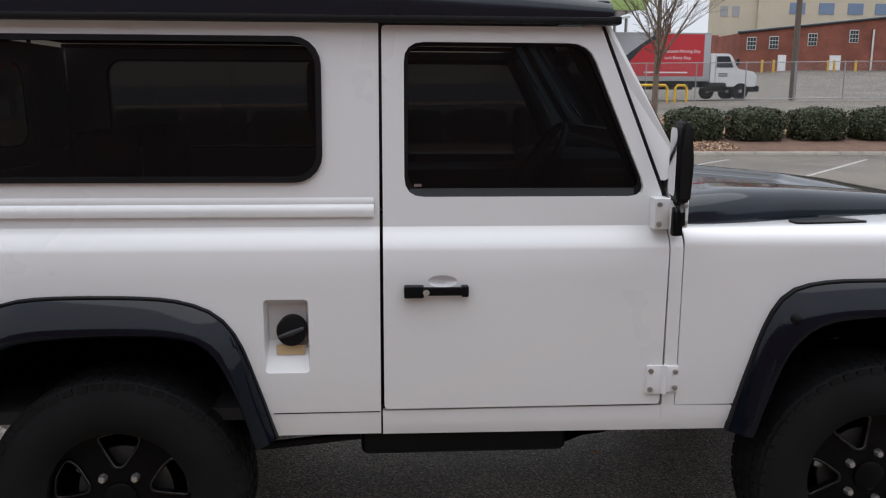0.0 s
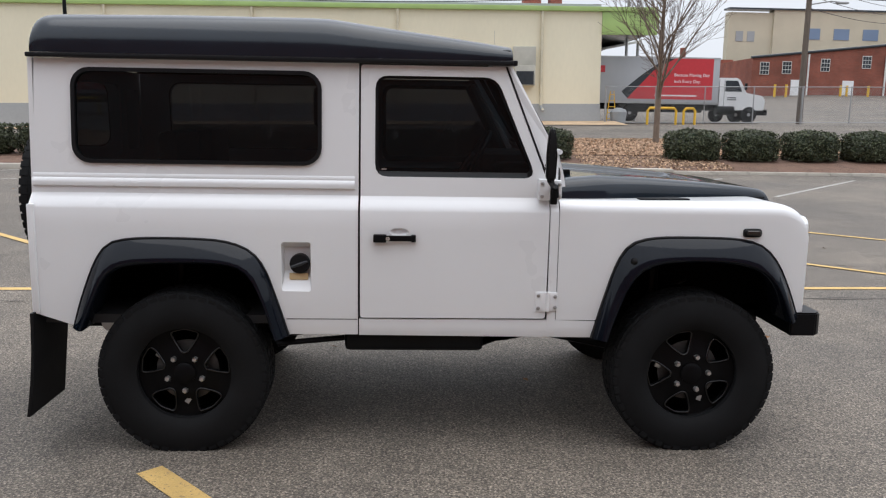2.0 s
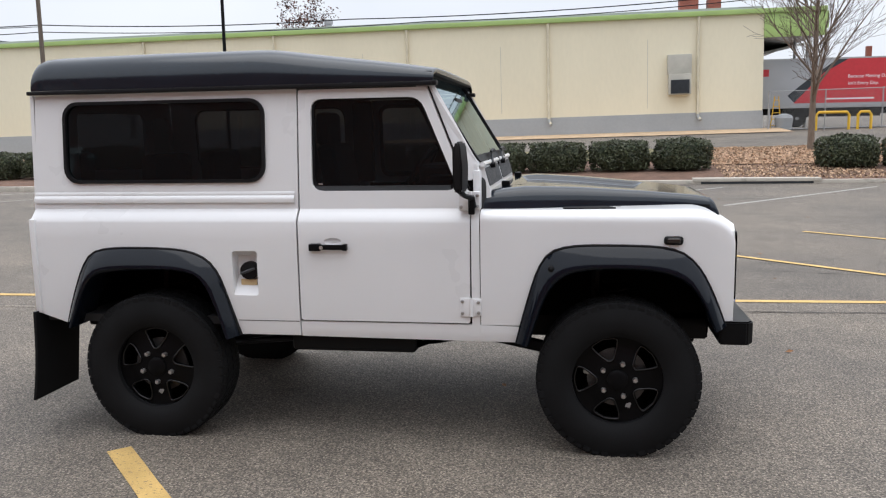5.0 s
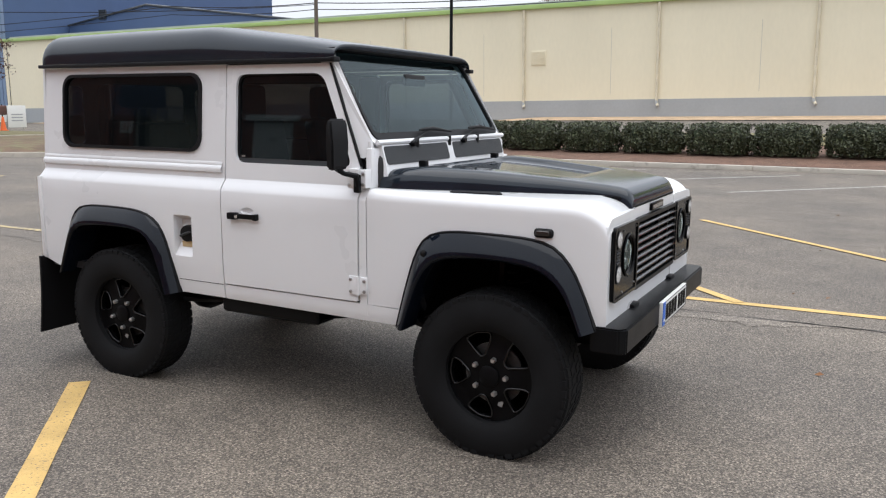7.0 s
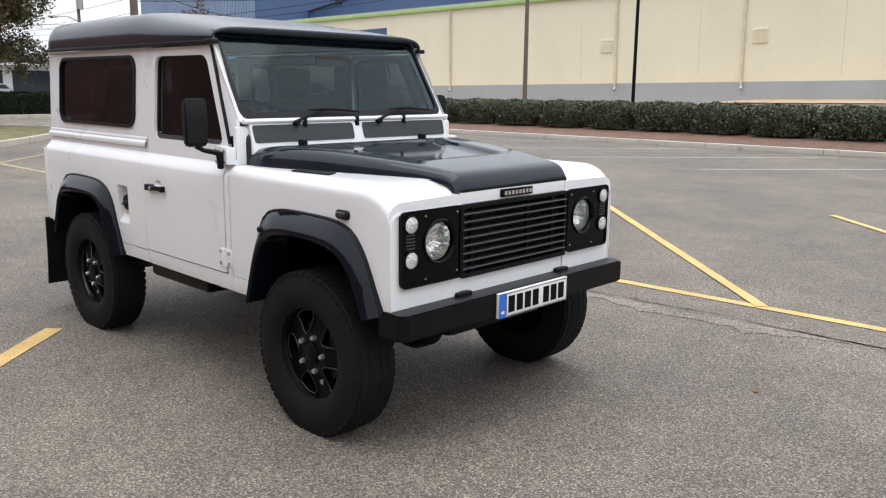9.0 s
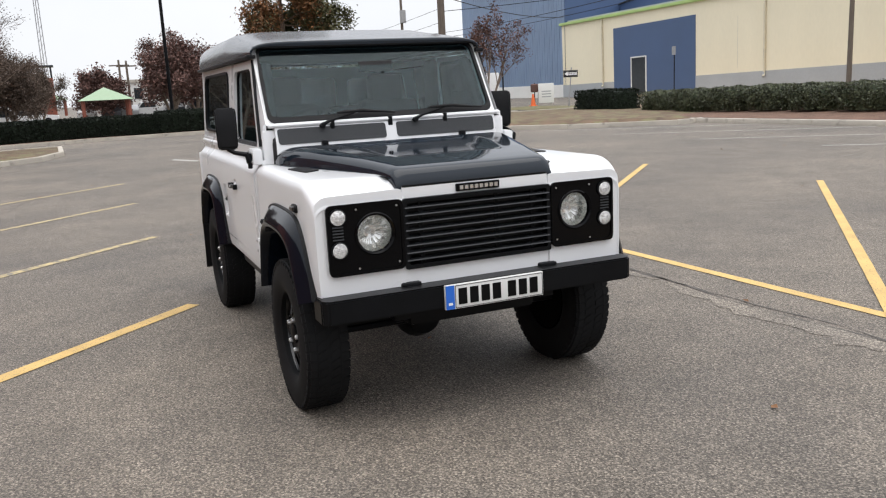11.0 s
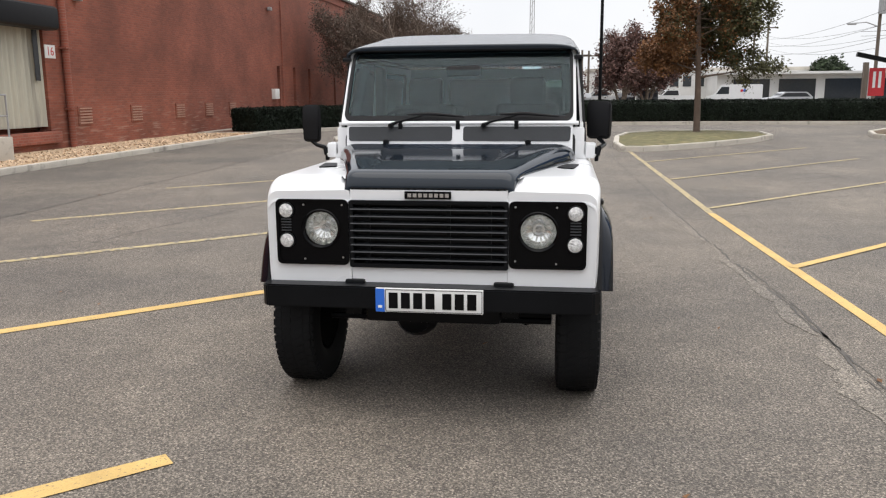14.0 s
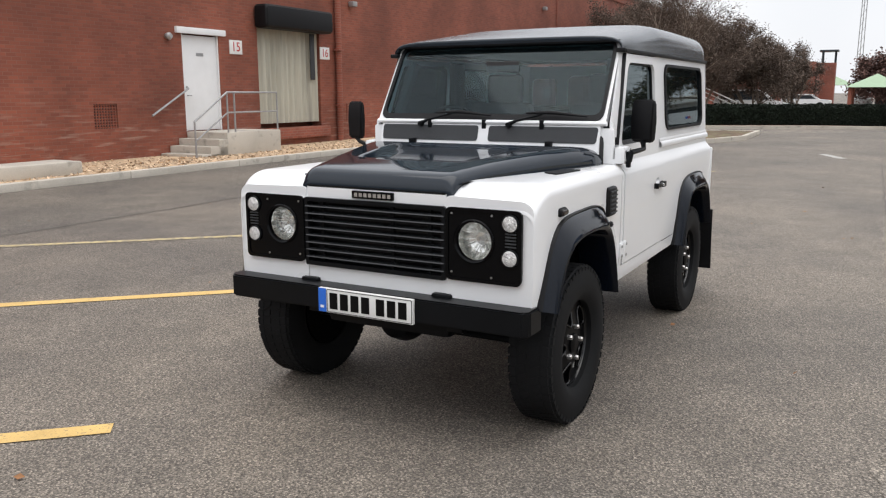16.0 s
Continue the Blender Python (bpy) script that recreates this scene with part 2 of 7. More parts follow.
LITTER = material("leaf_litter_mulch", (0.3, 0.17, 0.1), 0.95, vary=0.5, scale=3, fine=60, spot=((0.42, 0.28, 0.17), 40, 0.5, 0.6), bump=1.0, bump_scale=30)
GRASS = material("winter_grass", (0.115, 0.105, 0.045), 0.95, vary=0.4, scale=2.5, fine=60, spot=((0.2, 0.165, 0.08), 4, 0.5, 0.65), bump=1.0, bump_scale=40)
ROUGH_TURF = material("straw_and_mulch", (0.12, 0.078, 0.048), 0.95, vary=0.5, scale=1.5, fine=50, spot=((0.15, 0.135, 0.065), 2.6, 0.48, 0.62), bump=1.0, bump_scale=30)
GRAVEL = material("tan_gravel", (0.5, 0.36, 0.23), 0.95, vary=0.3, scale=1.5, fine=60, bump=0.8, bump_scale=50)
WHITE_PAINT = material("white_car_paint", (0.785, 0.79, 0.797), 0.3, vary=0.02, scale=2, fine=500, bump=0.02, bump_scale=700, coat=0.35)
DARK_PAINT = material("anthracite_car_paint", (0.010, 0.0150, 0.022), 0.08, metal=0.0, vary=0.15, scale=2, fine=800, spec=0.40, rough_vary=0.02)
ROOF_PAINT = material("anthracite_roof_paint", (0.008, 0.0135, 0.021), 0.17, vary=0.2, scale=3, fine=300, spec=0.46, rough_vary=0.03)
for slot, value in (("Sheen Weight", 0.16), ("Sheen Roughness", 0.28)):  # sheen that stands in for the sky's white glare at grazing angles
    ROOF_PAINT.node_tree.nodes["Principled BSDF"].inputs[slot].default_value = value
FLARE_PAINT = material("gloss_black_plastic", (0.004, 0.006, 0.0105), 0.07, vary=0.15, scale=4, fine=300, bump=0.015, bump_scale=30, spec=0.25, rough_vary=0.02)
RUBBER = material("tyre_rubber", (0.0085, 0.0088, 0.0095), 0.72, vary=0.35, scale=6, fine=120, spec=0.16)
BLACK_TRIM = material("black_rubber_trim", (0.007, 0.007, 0.008), 0.5, vary=0.2, spec=0.2)
BLACK_METAL = material("satin_black_steel", (0.005, 0.0055, 0.0065), 0.34, vary=0.25, scale=5, fine=200, bump=0.04, bump_scale=200, spec=0.13)
LAMP_BLACK = material("gloss_black_lamp_panel", (0.0025, 0.0025, 0.003), 0.14, vary=0.2, spec=0.12)
FLAP_GREY = material("grained_grey_plastic", (0.03, 0.033, 0.037), 0.55, vary=0.15, fine=300, bump=0.4, bump_scale=900)
RIM_BLACK = material("satin_black_alloy", (0.004, 0.004, 0.0045), 0.18, vary=0.2, spec=0.45)
RIM_FACE = material("satin_black_alloy_face", (0.0035, 0.0035, 0.004), 0.4, vary=0.2, spec=0.1)
ARCH_BLACK = material("dull_black_arch_liner", (0.0035, 0.0035, 0.0035), 0.9, vary=0.2, spec=0.05)
CHROME = material("bright_metal", (0.75, 0.75, 0.76), 0.18, metal=1.0, vary=0.05)
STEEL = material("dull_steel", (0.45, 0.45, 0.45), 0.4, metal=1.0, vary=0.15)
DISC = material("dull_dark_disc", (0.10, 0.10, 0.10), 0.45, metal=0.6, vary=0.3)
NUT = material("bright_wheel_nut", (0.52, 0.51, 0.50), 0.3, metal=0.85, vary=0.12)
REFLECTOR = material("silvered_reflector", (0.95, 0.95, 0.92), 0.1, metal=0.75, vary=0.05)
FACETED = material("faceted_clear_lens", (0.72, 0.72, 0.71), 0.12, metal=0.5, vary=0.5, scale=60, fine=160, bump=1.0, bump_scale=130)
SLAT_BLACK = material("gloss_black_slat", (0.006, 0.0065, 0.0075), 0.2, vary=0.2, scale=5, fine=200, spec=0.6, coat=0.3)
LENS = glass("clear_lens", (0.95, 0.95, 0.95), 1.35)
WINDSCREEN = glass("windscreen_glass", (0.47, 0.65, 0.70), 1.36, veil=0.012)
TINTED = glass("dark_tinted_glass", (0.13, 0.135, 0.145), 1.34, veil=0.013)
MIRROR = material("mirror_glass", (0.8, 0.8, 0.8), 0.03, metal=1.0, vary=0.01)
SEAT = material("dark_grey_seat_cloth", (0.03, 0.03, 0.033), 0.9, vary=0.25)
CABIN = material("black_cabin_plastic", (0.016, 0.016, 0.017), 0.7, vary=0.2)
LINING = material("grey_headlining", (0.15, 0.15, 0.15), 0.9, vary=0.1)
# cream made darker to stand in for shade lines along the downspouts
SHADED_CREAM = material("shade_darkened_cream", (0.62, 0.56, 0.42), 0.6, vary=0.15, scale=2, fine=20)
CREAM = material("cream_painted_block", (0.785, 0.715, 0.54), 0.8, vary=0.05, scale=0.35, fine=6, bump=0.15, bump_scale=8, stretch=(1, 1, 0.35))
GREY_BAND = material("grey_painted_block", (0.36, 0.375, 0.385), 0.8, vary=0.08, scale=0.5, fine=8, bump=0.15, bump_scale=8)
GREEN = material("lime_green_metal", (0.36, 0.5, 0.17), 0.55, vary=0.12, scale=0.8)
BRICK = brick_material("red_brick", (0.265, 0.077, 0.045), (0.20, 0.058, 0.036), (0.215, 0.092, 0.062), lime=0.55)
BRICK_FAR = brick_material("far_red_brick", (0.30, 0.085, 0.052), (0.23, 0.067, 0.042), (0.25, 0.13, 0.10))
LITTER_CHIP = material("pale_dry_leaf", (0.50, 0.37, 0.25), 0.95, vary=0.3, scale=8, island=0.5)
VENT_SLAT = material("dusty_terracotta_slat", (0.36, 0.21, 0.155), 0.9, vary=0.2)
CHIP = material("tan_wood_chip", (0.38, 0.255, 0.165), 0.95, vary=0.3, scale=8, island=0.65)
WOOD_POLE = material("weathered_timber_pole", (0.135, 0.108, 0.086), 0.9, vary=0.3, scale=3, fine=30, stretch=(6, 6, 0.6), bump=0.4)
WHITE_WALL = material("white_painted_wall", (0.72, 0.71, 0.68), 0.8, vary=0.1, scale=0.4)
TAN_WALL = material("tan_concrete_wall", (0.55, 0.5, 0.38), 0.85, vary=0.12, scale=0.3)
BLUE_SHEET = material("pale_blue_sheet_metal", (0.175, 0.245, 0.36), 0.5, vary=0.14, scale=0.3)
BLUE_DARK = material("dark_blue_sheet_metal", (0.055, 0.095, 0.19), 0.55, vary=0.1, scale=0.3)
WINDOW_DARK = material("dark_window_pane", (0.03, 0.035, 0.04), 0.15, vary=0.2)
BARK = material("grey_brown_bark", (0.2, 0.155, 0.12), 0.95, vary=0.3, fine=40, stretch=(4, 4, 1), bump=0.6)
BARK_PALE = material("pale_smooth_bark", (0.25, 0.2, 0.16), 0.9, vary=0.3, fine=30, stretch=(3, 3, 1))
TWIG = material("brown_twigs", (0.12, 0.085, 0.065), 0.95, vary=0.3)
LEAF_HEDGE = material("dark_green_leaf", (0.009, 0.014, 0.0085), 0.7, vary=0.3, scale=3, fine=15, island=0.6, spec=0.16)
LEAF_BUSH = material("green_bush_leaf", (0.055, 0.064, 0.03), 0.6, vary=0.3, scale=3, fine=15, island=0.6)
LEAF_OAK = material("green_oak_leaf", (0.085, 0.082, 0.034), 0.7, vary=0.35, scale=1.0, fine=10, island=0.5)
LEAF_RUST = material("rust_oak_leaf", (0.2, 0.092, 0.036), 0.75, vary=0.35, scale=1.0, fine=10, island=0.5)
LEAF_RED = material("dull_red_leaf", (0.12, 0.062, 0.05), 0.8, vary=0.35, scale=1.0, fine=10, island=0.5)
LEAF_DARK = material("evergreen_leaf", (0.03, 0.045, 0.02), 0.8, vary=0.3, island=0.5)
SEED = material("brown_seed_heads", (0.115, 0.085, 0.066), 0.95, vary=0.3, island=0.5)
DOOR_WHITE = material("white_door_paint", (0.78, 0.78, 0.78), 0.5, vary=0.06, scale=2)
CURTAIN = material("yellowed_plastic_strip", (0.47, 0.45, 0.37), 0.55, vary=0.22, scale=2.0, fine=14, stretch=(2.2, 2.2, 0.12), spot=((0.22, 0.21, 0.19), 1.6, 0.58, 0.76))
GALV = material("galvanised_pipe", (0.36, 0.36, 0.36), 0.5, metal=0.6, vary=0.15)
RED_PAINT = material("red_vinyl", (0.55, 0.03, 0.04), 0.45, vary=0.08)
GREY_BOX = material("pale_grey_box_side", (0.42, 0.43, 0.45), 0.5, vary=0.08, scale=0.6)
AC_PAINT = material("weathered_beige_metal", (0.46, 0.44, 0.38), 0.6, vary=0.15, scale=2)
PLATE_WHITE = material("white_plate", (0.75, 0.75, 0.73), 0.4, vary=0.03)
PLATE_BLUE = material("blue_plate_band", (0.02, 0.14, 0.6), 0.4, vary=0.03)
PLATE_INK = material("black_plate_paint", (0.004, 0.004, 0.004), 0.6, vary=0.05, spec=0.1)
INK = material("black_lettering", (0.012, 0.012, 0.012), 0.5, vary=0.05)
WHITE_INK = material("white_lettering", (0.82, 0.82, 0.82), 0.5, vary=0.03)
RED_INK = material("red_lettering", (0.5, 0.03, 0.03), 0.5, vary=0.03)
ORANGE = material("orange_cone_plastic", (0.75, 0.14, 0.03), 0.5, vary=0.1)
SAFETY_YELLOW = material("safety_yellow_paint", (0.7, 0.42, 0.03), 0.5, vary=0.12)
GREEN_ROOF = material("pale_green_roof", (0.27, 0.37, 0.24), 0.6, vary=0.1)
CAR_WHITE = material("distant_white_paint", (0.75, 0.75, 0.75), 0.3, vary=0.03)
CAR_DARK = material("distant_dark_paint", (0.04, 0.042, 0.05), 0.3, vary=0.1)
AMBER = material("smoked_indicator_lens", (0.02, 0.016, 0.014), 0.15, vary=0.1)
LABEL_TAN = material("tan_fuel_label", (0.6, 0.45, 0.25), 0.6, vary=0.15, fine=200)


# ---- building helpers ----
def mesh_of(name, verts, faces, mats, smooth=None, slots=None):
    me = bpy.data.meshes.new(name)
    me.from_pydata([tuple(v) for v in verts], [], faces)
    for m in mats if isinstance(mats, (list, tuple)) else [mats]:
        me.materials.append(m)
    if slots:
        me.polygons.foreach_set("material_index", slots)
    if smooth is not None:
        me.shade_smooth()
        me.set_sharp_from_angle(angle=radians(smooth))
    me.update()
    return me


def thing(name, label, category, at=(0, 0, 0), group="", kind=""):
    ob = new(name)
    ob.location = at
    return tagged(ob, label, category, group, kind)


def part(name, bm, m, parent=None, label="", smooth=35, facing=None):
    me = bpy.data.meshes.new(name)
    bmesh.ops.recalc_face_normals(bm, faces=bm.faces)
    if facing:  # an open sheet: turn its outer side towards facing
        bm.normal_update()
        if sum(f.normal.dot(Vector(facing)) * f.calc_area() for f in bm.faces) < 0:
            bmesh.ops.reverse_faces(bm, faces=bm.faces[:])
    bm.to_mesh(me)
    bm.free()
    me.materials.append(m)
    if smooth is not None:
        me.shade_smooth()
        me.set_sharp_from_angle(angle=radians(smooth))
    ob = new(name, me)
    if parent:
        ob.parent = parent
    if label:
        ob["label"] = label
    return ob


def block(x0, x1, y0, y1, z0, z1, bevel=0.0, seg=2, bm=None):
    own = bm is None
    bm = bmesh.new() if own else bm
    r = bmesh.ops.create_cube(bm, size=1, matrix=Matrix.Translation(((x0 + x1) / 2, (y0 + y1) / 2, (z0 + z1) / 2)) @ Matrix.Diagonal((abs(x1 - x0), abs(y1 - y0), abs(z1 - z0), 1)))
    if bevel:
        es = list({e for v in r["verts"] for e in v.link_edges})
        bmesh.ops.bevel(bm, geom=es, offset=bevel, segments=seg, affect="EDGES", profile=0.6)
    return bm


def turned(profile, n=32, axis="z", bm=None, m=None):
    """A lathe: (radius, height) pairs round an axis."""
    bm = bm or bmesh.new()
    rings = []
    for r, h in profile:
        ring = []
        for k in range(n):
            a = 2 * math.pi * k / n
            p = (r * math.cos(a), r * math.sin(a), h)
            p = {"z": p, "y": (p[0], p[2], p[1]), "x": (p[2], p[0], p[1])}[axis]
            v = Vector(p)
            ring.append(bm.verts.new(m @ v if m else v))
        rings.append(ring)
    for a, b in zip(rings, rings[1:]):
        for k in range(n):
            bm.faces.new((a[k], a[(k + 1) % n], b[(k + 1) % n], b[k]))
    for ring in (rings[0], rings[-1]):
        bm.faces.new(ring)
    return bm


def rod(points, radius, n=8, bm=None):
    """A round bar along a line of points, or a tapered one where radius is a list."""
    bm = bm or bmesh.new()
    pts = [Vector(p) for p in points]
    rs = radius if isinstance(radius, (list, tuple)) else [radius] * len(pts)
    rings = []
    for i, p in enumerate(pts):
        d = (pts[min(i + 1, len(pts) - 1)] - pts[max(i - 1, 0)]).normalized()
        u = d.orthogonal().normalized() if i == 0 else (u - d * u.dot(d)).normalized()
        w = d.cross(u)
        rings.append([bm.verts.new(p + (u * math.cos(2 * math.pi * k / n) + w * math.sin(2 * math.pi * k / n)) * rs[i]) for k in range(n)])
    for a, b in zip(rings, rings[1:]):
        for k in range(n):
            bm.faces.new((a[k], a[(k + 1) % n], b[(k + 1) % n], b[k]))
    bm.faces.new(rings[0])
    bm.faces.new(rings[-1])
    return bm


def loft(sections, bm=None, closed=False):
    """Skin between lists of points of equal length."""
    bm = bm or bmesh.new()
    rows = [[bm.verts.new(p) for p in s] for s in sections]
    for a, b in zip(rows, rows[1:]):
        k = len(a)
        for i in range(k if closed else k - 1):
            bm.faces.new((a[i], a[(i + 1) % k], b[(i + 1) % k], b[i]))
    return bm


def rounded(x0, x1, z0, z1, r, n=5):
    out = []
    for cx, cz, a0 in ((x1 - r, z1 - r, 0), (x0 + r, z1 - r, 90), (x0 + r, z0 + r, 180), (x1 - r, z0 + r, 270)):
        for k in range(n + 1):
            a = radians(a0 + 90 * k / n)
            out.append((cx + r * math.cos(a), cz + r * math.sin(a)))
    return out


def soften(points, r, n=4):
    """Round the corners of a closed outline."""
    out = []
    for i, p in enumerate(points):
        p, a, b = Vector(p), Vector(points[i - 1]), Vector(points[(i + 1) % len(points)])
        d0, d1 = (a - p), (b - p)
        k = min(r, d0.length * 0.45, d1.length * 0.45)
        s, e = p + d0.normalized() * k, p + d1.normalized() * k
        for j in range(n + 1):
            t = j / n
            out.append(tuple((1 - t) ** 2 * s + 2 * t * (1 - t) * p + t * t * e))
    return out


def sheet(outline, holes, place, levels=(), thick=None, columns=()):
    """A flat outline with holes in two coordinates, cut along levels, bent into place by place(a, b)."""
    bm = bmesh.new()
    edges = []
    for loop in (outline, *holes):
        vs = [bm.verts.new((a, 0, b)) for a, b in loop]
        edges += [bm.edges.new((vs[i], vs[(i + 1) % len(vs)])) for i in range(len(vs))]
    bmesh.ops.triangle_fill(bm, use_beauty=True, use_dissolve=False, edges=edges)
    for z in levels:
        bmesh.ops.bisect_plane(bm, geom=bm.verts[:] + bm.edges[:] + bm.faces[:], plane_co=(0, 0, z), plane_no=(0, 0, 1))
    for x in columns:
        bmesh.ops.bisect_plane(bm, geom=bm.verts[:] + bm.edges[:] + bm.faces[:], plane_co=(x, 0, 0), plane_no=(1, 0, 0))
    for v in bm.verts:
        v.co = Vector(place(v.co.x, v.co.z))
    if thick:
        push(bm, thick)
    return bm


def push(bm, by):
    """Give a skin thickness along one direction."""
    up = bmesh.ops.extrude_face_region(bm, geom=bm.faces[:], use_keep_orig=True)
    for v in up["geom"]:
        if isinstance(v, bmesh.types.BMVert):
            v.co += Vector(by)
    return bm


def lettering(text, size, m, name="lettering", depth=0.002):
    """Words in the built-in font as a mesh in the x-z plane, facing -y, centred."""
    cu = bpy.data.curves.new(name, "FONT")
    cu.body, cu.size, cu.extrude, cu.align_x, cu.align_y = text, size, depth, "CENTER", "CENTER"
    ob = bpy.data.objects.new(name, cu)
    scene.collection.objects.link(ob)
    bpy.context.view_layer.update()
    me = bpy.data.meshes.new_from_object(ob.evaluated_get(bpy.context.evaluated_depsgraph_get()))
    bpy.data.objects.remove(ob)
    me.transform(pose(0, 0, 0, 90))
    me.materials.clear()
    me.materials.append(m)
    return me


def interp(table, x):
    return float(np.interp(x, [a for a, _ in table], [b for _, b in table]))


def mirrored(bm):
    """The bmesh's mirror image across the car's middle plane."""
    out = bm.copy()
    for v in out.verts:
        v.co.y = -v.co.y
    return out


# ---- ground ----
LOT = pose(0, 0, 0, 0, 0, 0.65)  # the lot's own grid lies turned by this much against the car


def height(x, y):
    """The lot is level; the verge and the street behind the bushes climb gently."""
    top = 1.12 + 0.0155 * min(max(x, -62), 40)
    s = interp([(18.4, 0.0), (18.9, 0.08), (20.5, 0.25), (22.4, 0.46), (24, 0.60), (26, 0.63), (29, 0.70), (41, 0.95), (43.5, 1.0)], y)
    if y > 46:
        s += (y - 46) * 0.05 * min(max((x - 12) / 8, 0), 1) * (1 if y < 110 else 64 / max(y - 46, 1))
    return s * top * min(max((x + 30) / 14, 0.12), 1)


def spread(lo, hi, fine_lo, fine_hi, step):
    mid = np.arange(fine_lo, fine_hi + 1e-6, step)
    return [lo, lo * 0.5, lo * 0.2, *mid, hi * 0.2, hi * 0.5, hi]


def carpet(name, xs, ys, lift, m, label, category, inside=None, kind="structure"):
    """A cover that follows the ground, where inside(x, y) holds."""
    verts, faces, index = [], [], {}
    for j, y in enumerate(ys):
        for i, x in enumerate(xs):
            index[i, j] = len(verts)
            verts.append((x, y, height(x, y) + lift(x, y) if callable(lift) else height(x, y) + lift))
    for j in range(len(ys) - 1):
        for i in range(len(xs) - 1):
            if inside is None or inside((xs[i] + xs[i + 1]) / 2, (ys[j] + ys[j + 1]) / 2):
                faces.append((index[i, j], index[i + 1, j], index[i + 1, j + 1], index[i, j + 1]))
    return tagged(new(name, mesh_of(name, verts, faces, m, 60)), label, category, kind=kind)


carpet("ground", spread(-2500, 2500, -100, 100, 4), spread(-2500, 2500, -60, 120, 2), 0, ASPHALT,
       "weathered grey asphalt car park with worn tracks", "ground")


def slab(name, outline, z0, z1, m, label, category, bevel=0.0, lift=None, matrix=LOT):
    """A raised flat piece with an outline in plan."""
    bm = bmesh.new()
    f = bm.faces.new([bm.verts.new((x, y, z0)) for x, y in outline])
    up = bmesh.ops.extrude_face_region(bm, geom=[f])
    for v in up["geom"]:
        if isinstance(v, bmesh.types.BMVert):
            v.co.z = z1
    if bevel:
        es = [e for e in bm.edges if all(v.co.z == z1 for v in e.verts)]
        bmesh.ops.bevel(bm, geom=es, offset=bevel, segments=2, affect="EDGES")
    ob = part(name, bm, m)
    ob.matrix_world = matrix
    return tagged(ob, label, category, kind="structure")


def inset(outline, d):
    n = len(outline)
    area = sum(outline[i][0] * outline[(i + 1) % n][1] - outline[(i + 1) % n][0] * outline[i][1] for i in range(n))
    s = 1 if area > 0 else -1
    out = []
    for i in range(n):
        p, a, b = Vector(outline[i]), Vector(outline[i - 1]), Vector(outline[(i + 1) % n])
        e0, e1 = (p - a).normalized(), (b - p).normalized()
        n0, n1 = Vector((-e0.y, e0.x)) * s, Vector((-e1.y, e1.x)) * s
        k = (n0 + n1)
        k = k / max(k.length_squared / 2, 0.3)
        out.append(tuple(p + k * d))
    return out


def kerb(name, outline, m_in, label_in, category_in, closed=True, top=0.15, wide=0.16, rise=0.0):
    """A planted island: a ring of separate kerb stones round a raised bed."""
    ring_in = inset(outline, wide)
    n = len(outline)
    root = thing("kerb", "pale concrete kerb round " + category_in, "kerb", kind="structure")
    root.matrix_world = LOT
    for i in range(n):
        a, b, c, d = (Vector(outline[i]), Vector(outline[(i + 1) % n]), Vector(ring_in[(i + 1) % n]), Vector(ring_in[i]))
        k = max(1, round((b - a).length / 3.0))
        for j in range(k):
            t0, t1 = j / k, (j + 1) / k
            g = 0.004 / max((b - a).length, 0.1)
            q = [a.lerp(b, t0 + g), a.lerp(b, t1 - g), d.lerp(c, t1 - g), d.lerp(c, t0 + g)]
            bm = bmesh.new()
            lo = [bm.verts.new((p.x, p.y, -0.02)) for p in q]
            hi = [bm.verts.new((p.x, p.y, top)) for p in q]
            bm.faces.new(hi)
            for e in range(4):
                bm.faces.new((lo[e], lo[(e + 1) % 4], hi[(e + 1) % 4], hi[e]))
            es = [e for e in bm.edges if e.verts[0].co.z > 0 and e.verts[1].co.z > 0]
            bmesh.ops.bevel(bm, geom=es, offset=0.02, segments=2, affect="EDGES")
            part("kerb_stone", bm, CONCRETE, root)
    bed = inset(outline, wide - 0.01)
    bm = bmesh.new()
    bm.faces.new([bm.verts.new((x, y, top - 0.03)) for x, y in bed])
    bmesh.ops.triangulate(bm, faces=bm.faces[:])
    bmesh.ops.subdivide_edges(bm, edges=bm.edges[:], cuts=3, use_grid_fill=True)
    cx, cy = sum(p[0] for p in bed) / len(bed), sum(p[1] for p in bed) / len(bed)
    far = max(math.hypot(p[0] - cx, p[1] - cy) for p in bed)
    for v in bm.verts:
        if not v.is_boundary:
            v.co.z += rise * max(0, 1 - math.hypot(v.co.x - cx, v.co.y - cy) / far) + noise.noise(v.co * 1.7) * 0.03
    ob = part(name, bm, m_in)
    ob.matrix_world = LOT
    tagged(ob, label_in, category_in, kind="structure")


# north verge: kerb, mulch, street, pavement
north = thing("kerb", "long pale concrete kerb edging the bush bed", "kerb", kind="structure")
north.matrix_world = LOT
def bend(x):
    """The kerb drifts towards the lot west of the car."""
    return 0.045 * min(x, 0)


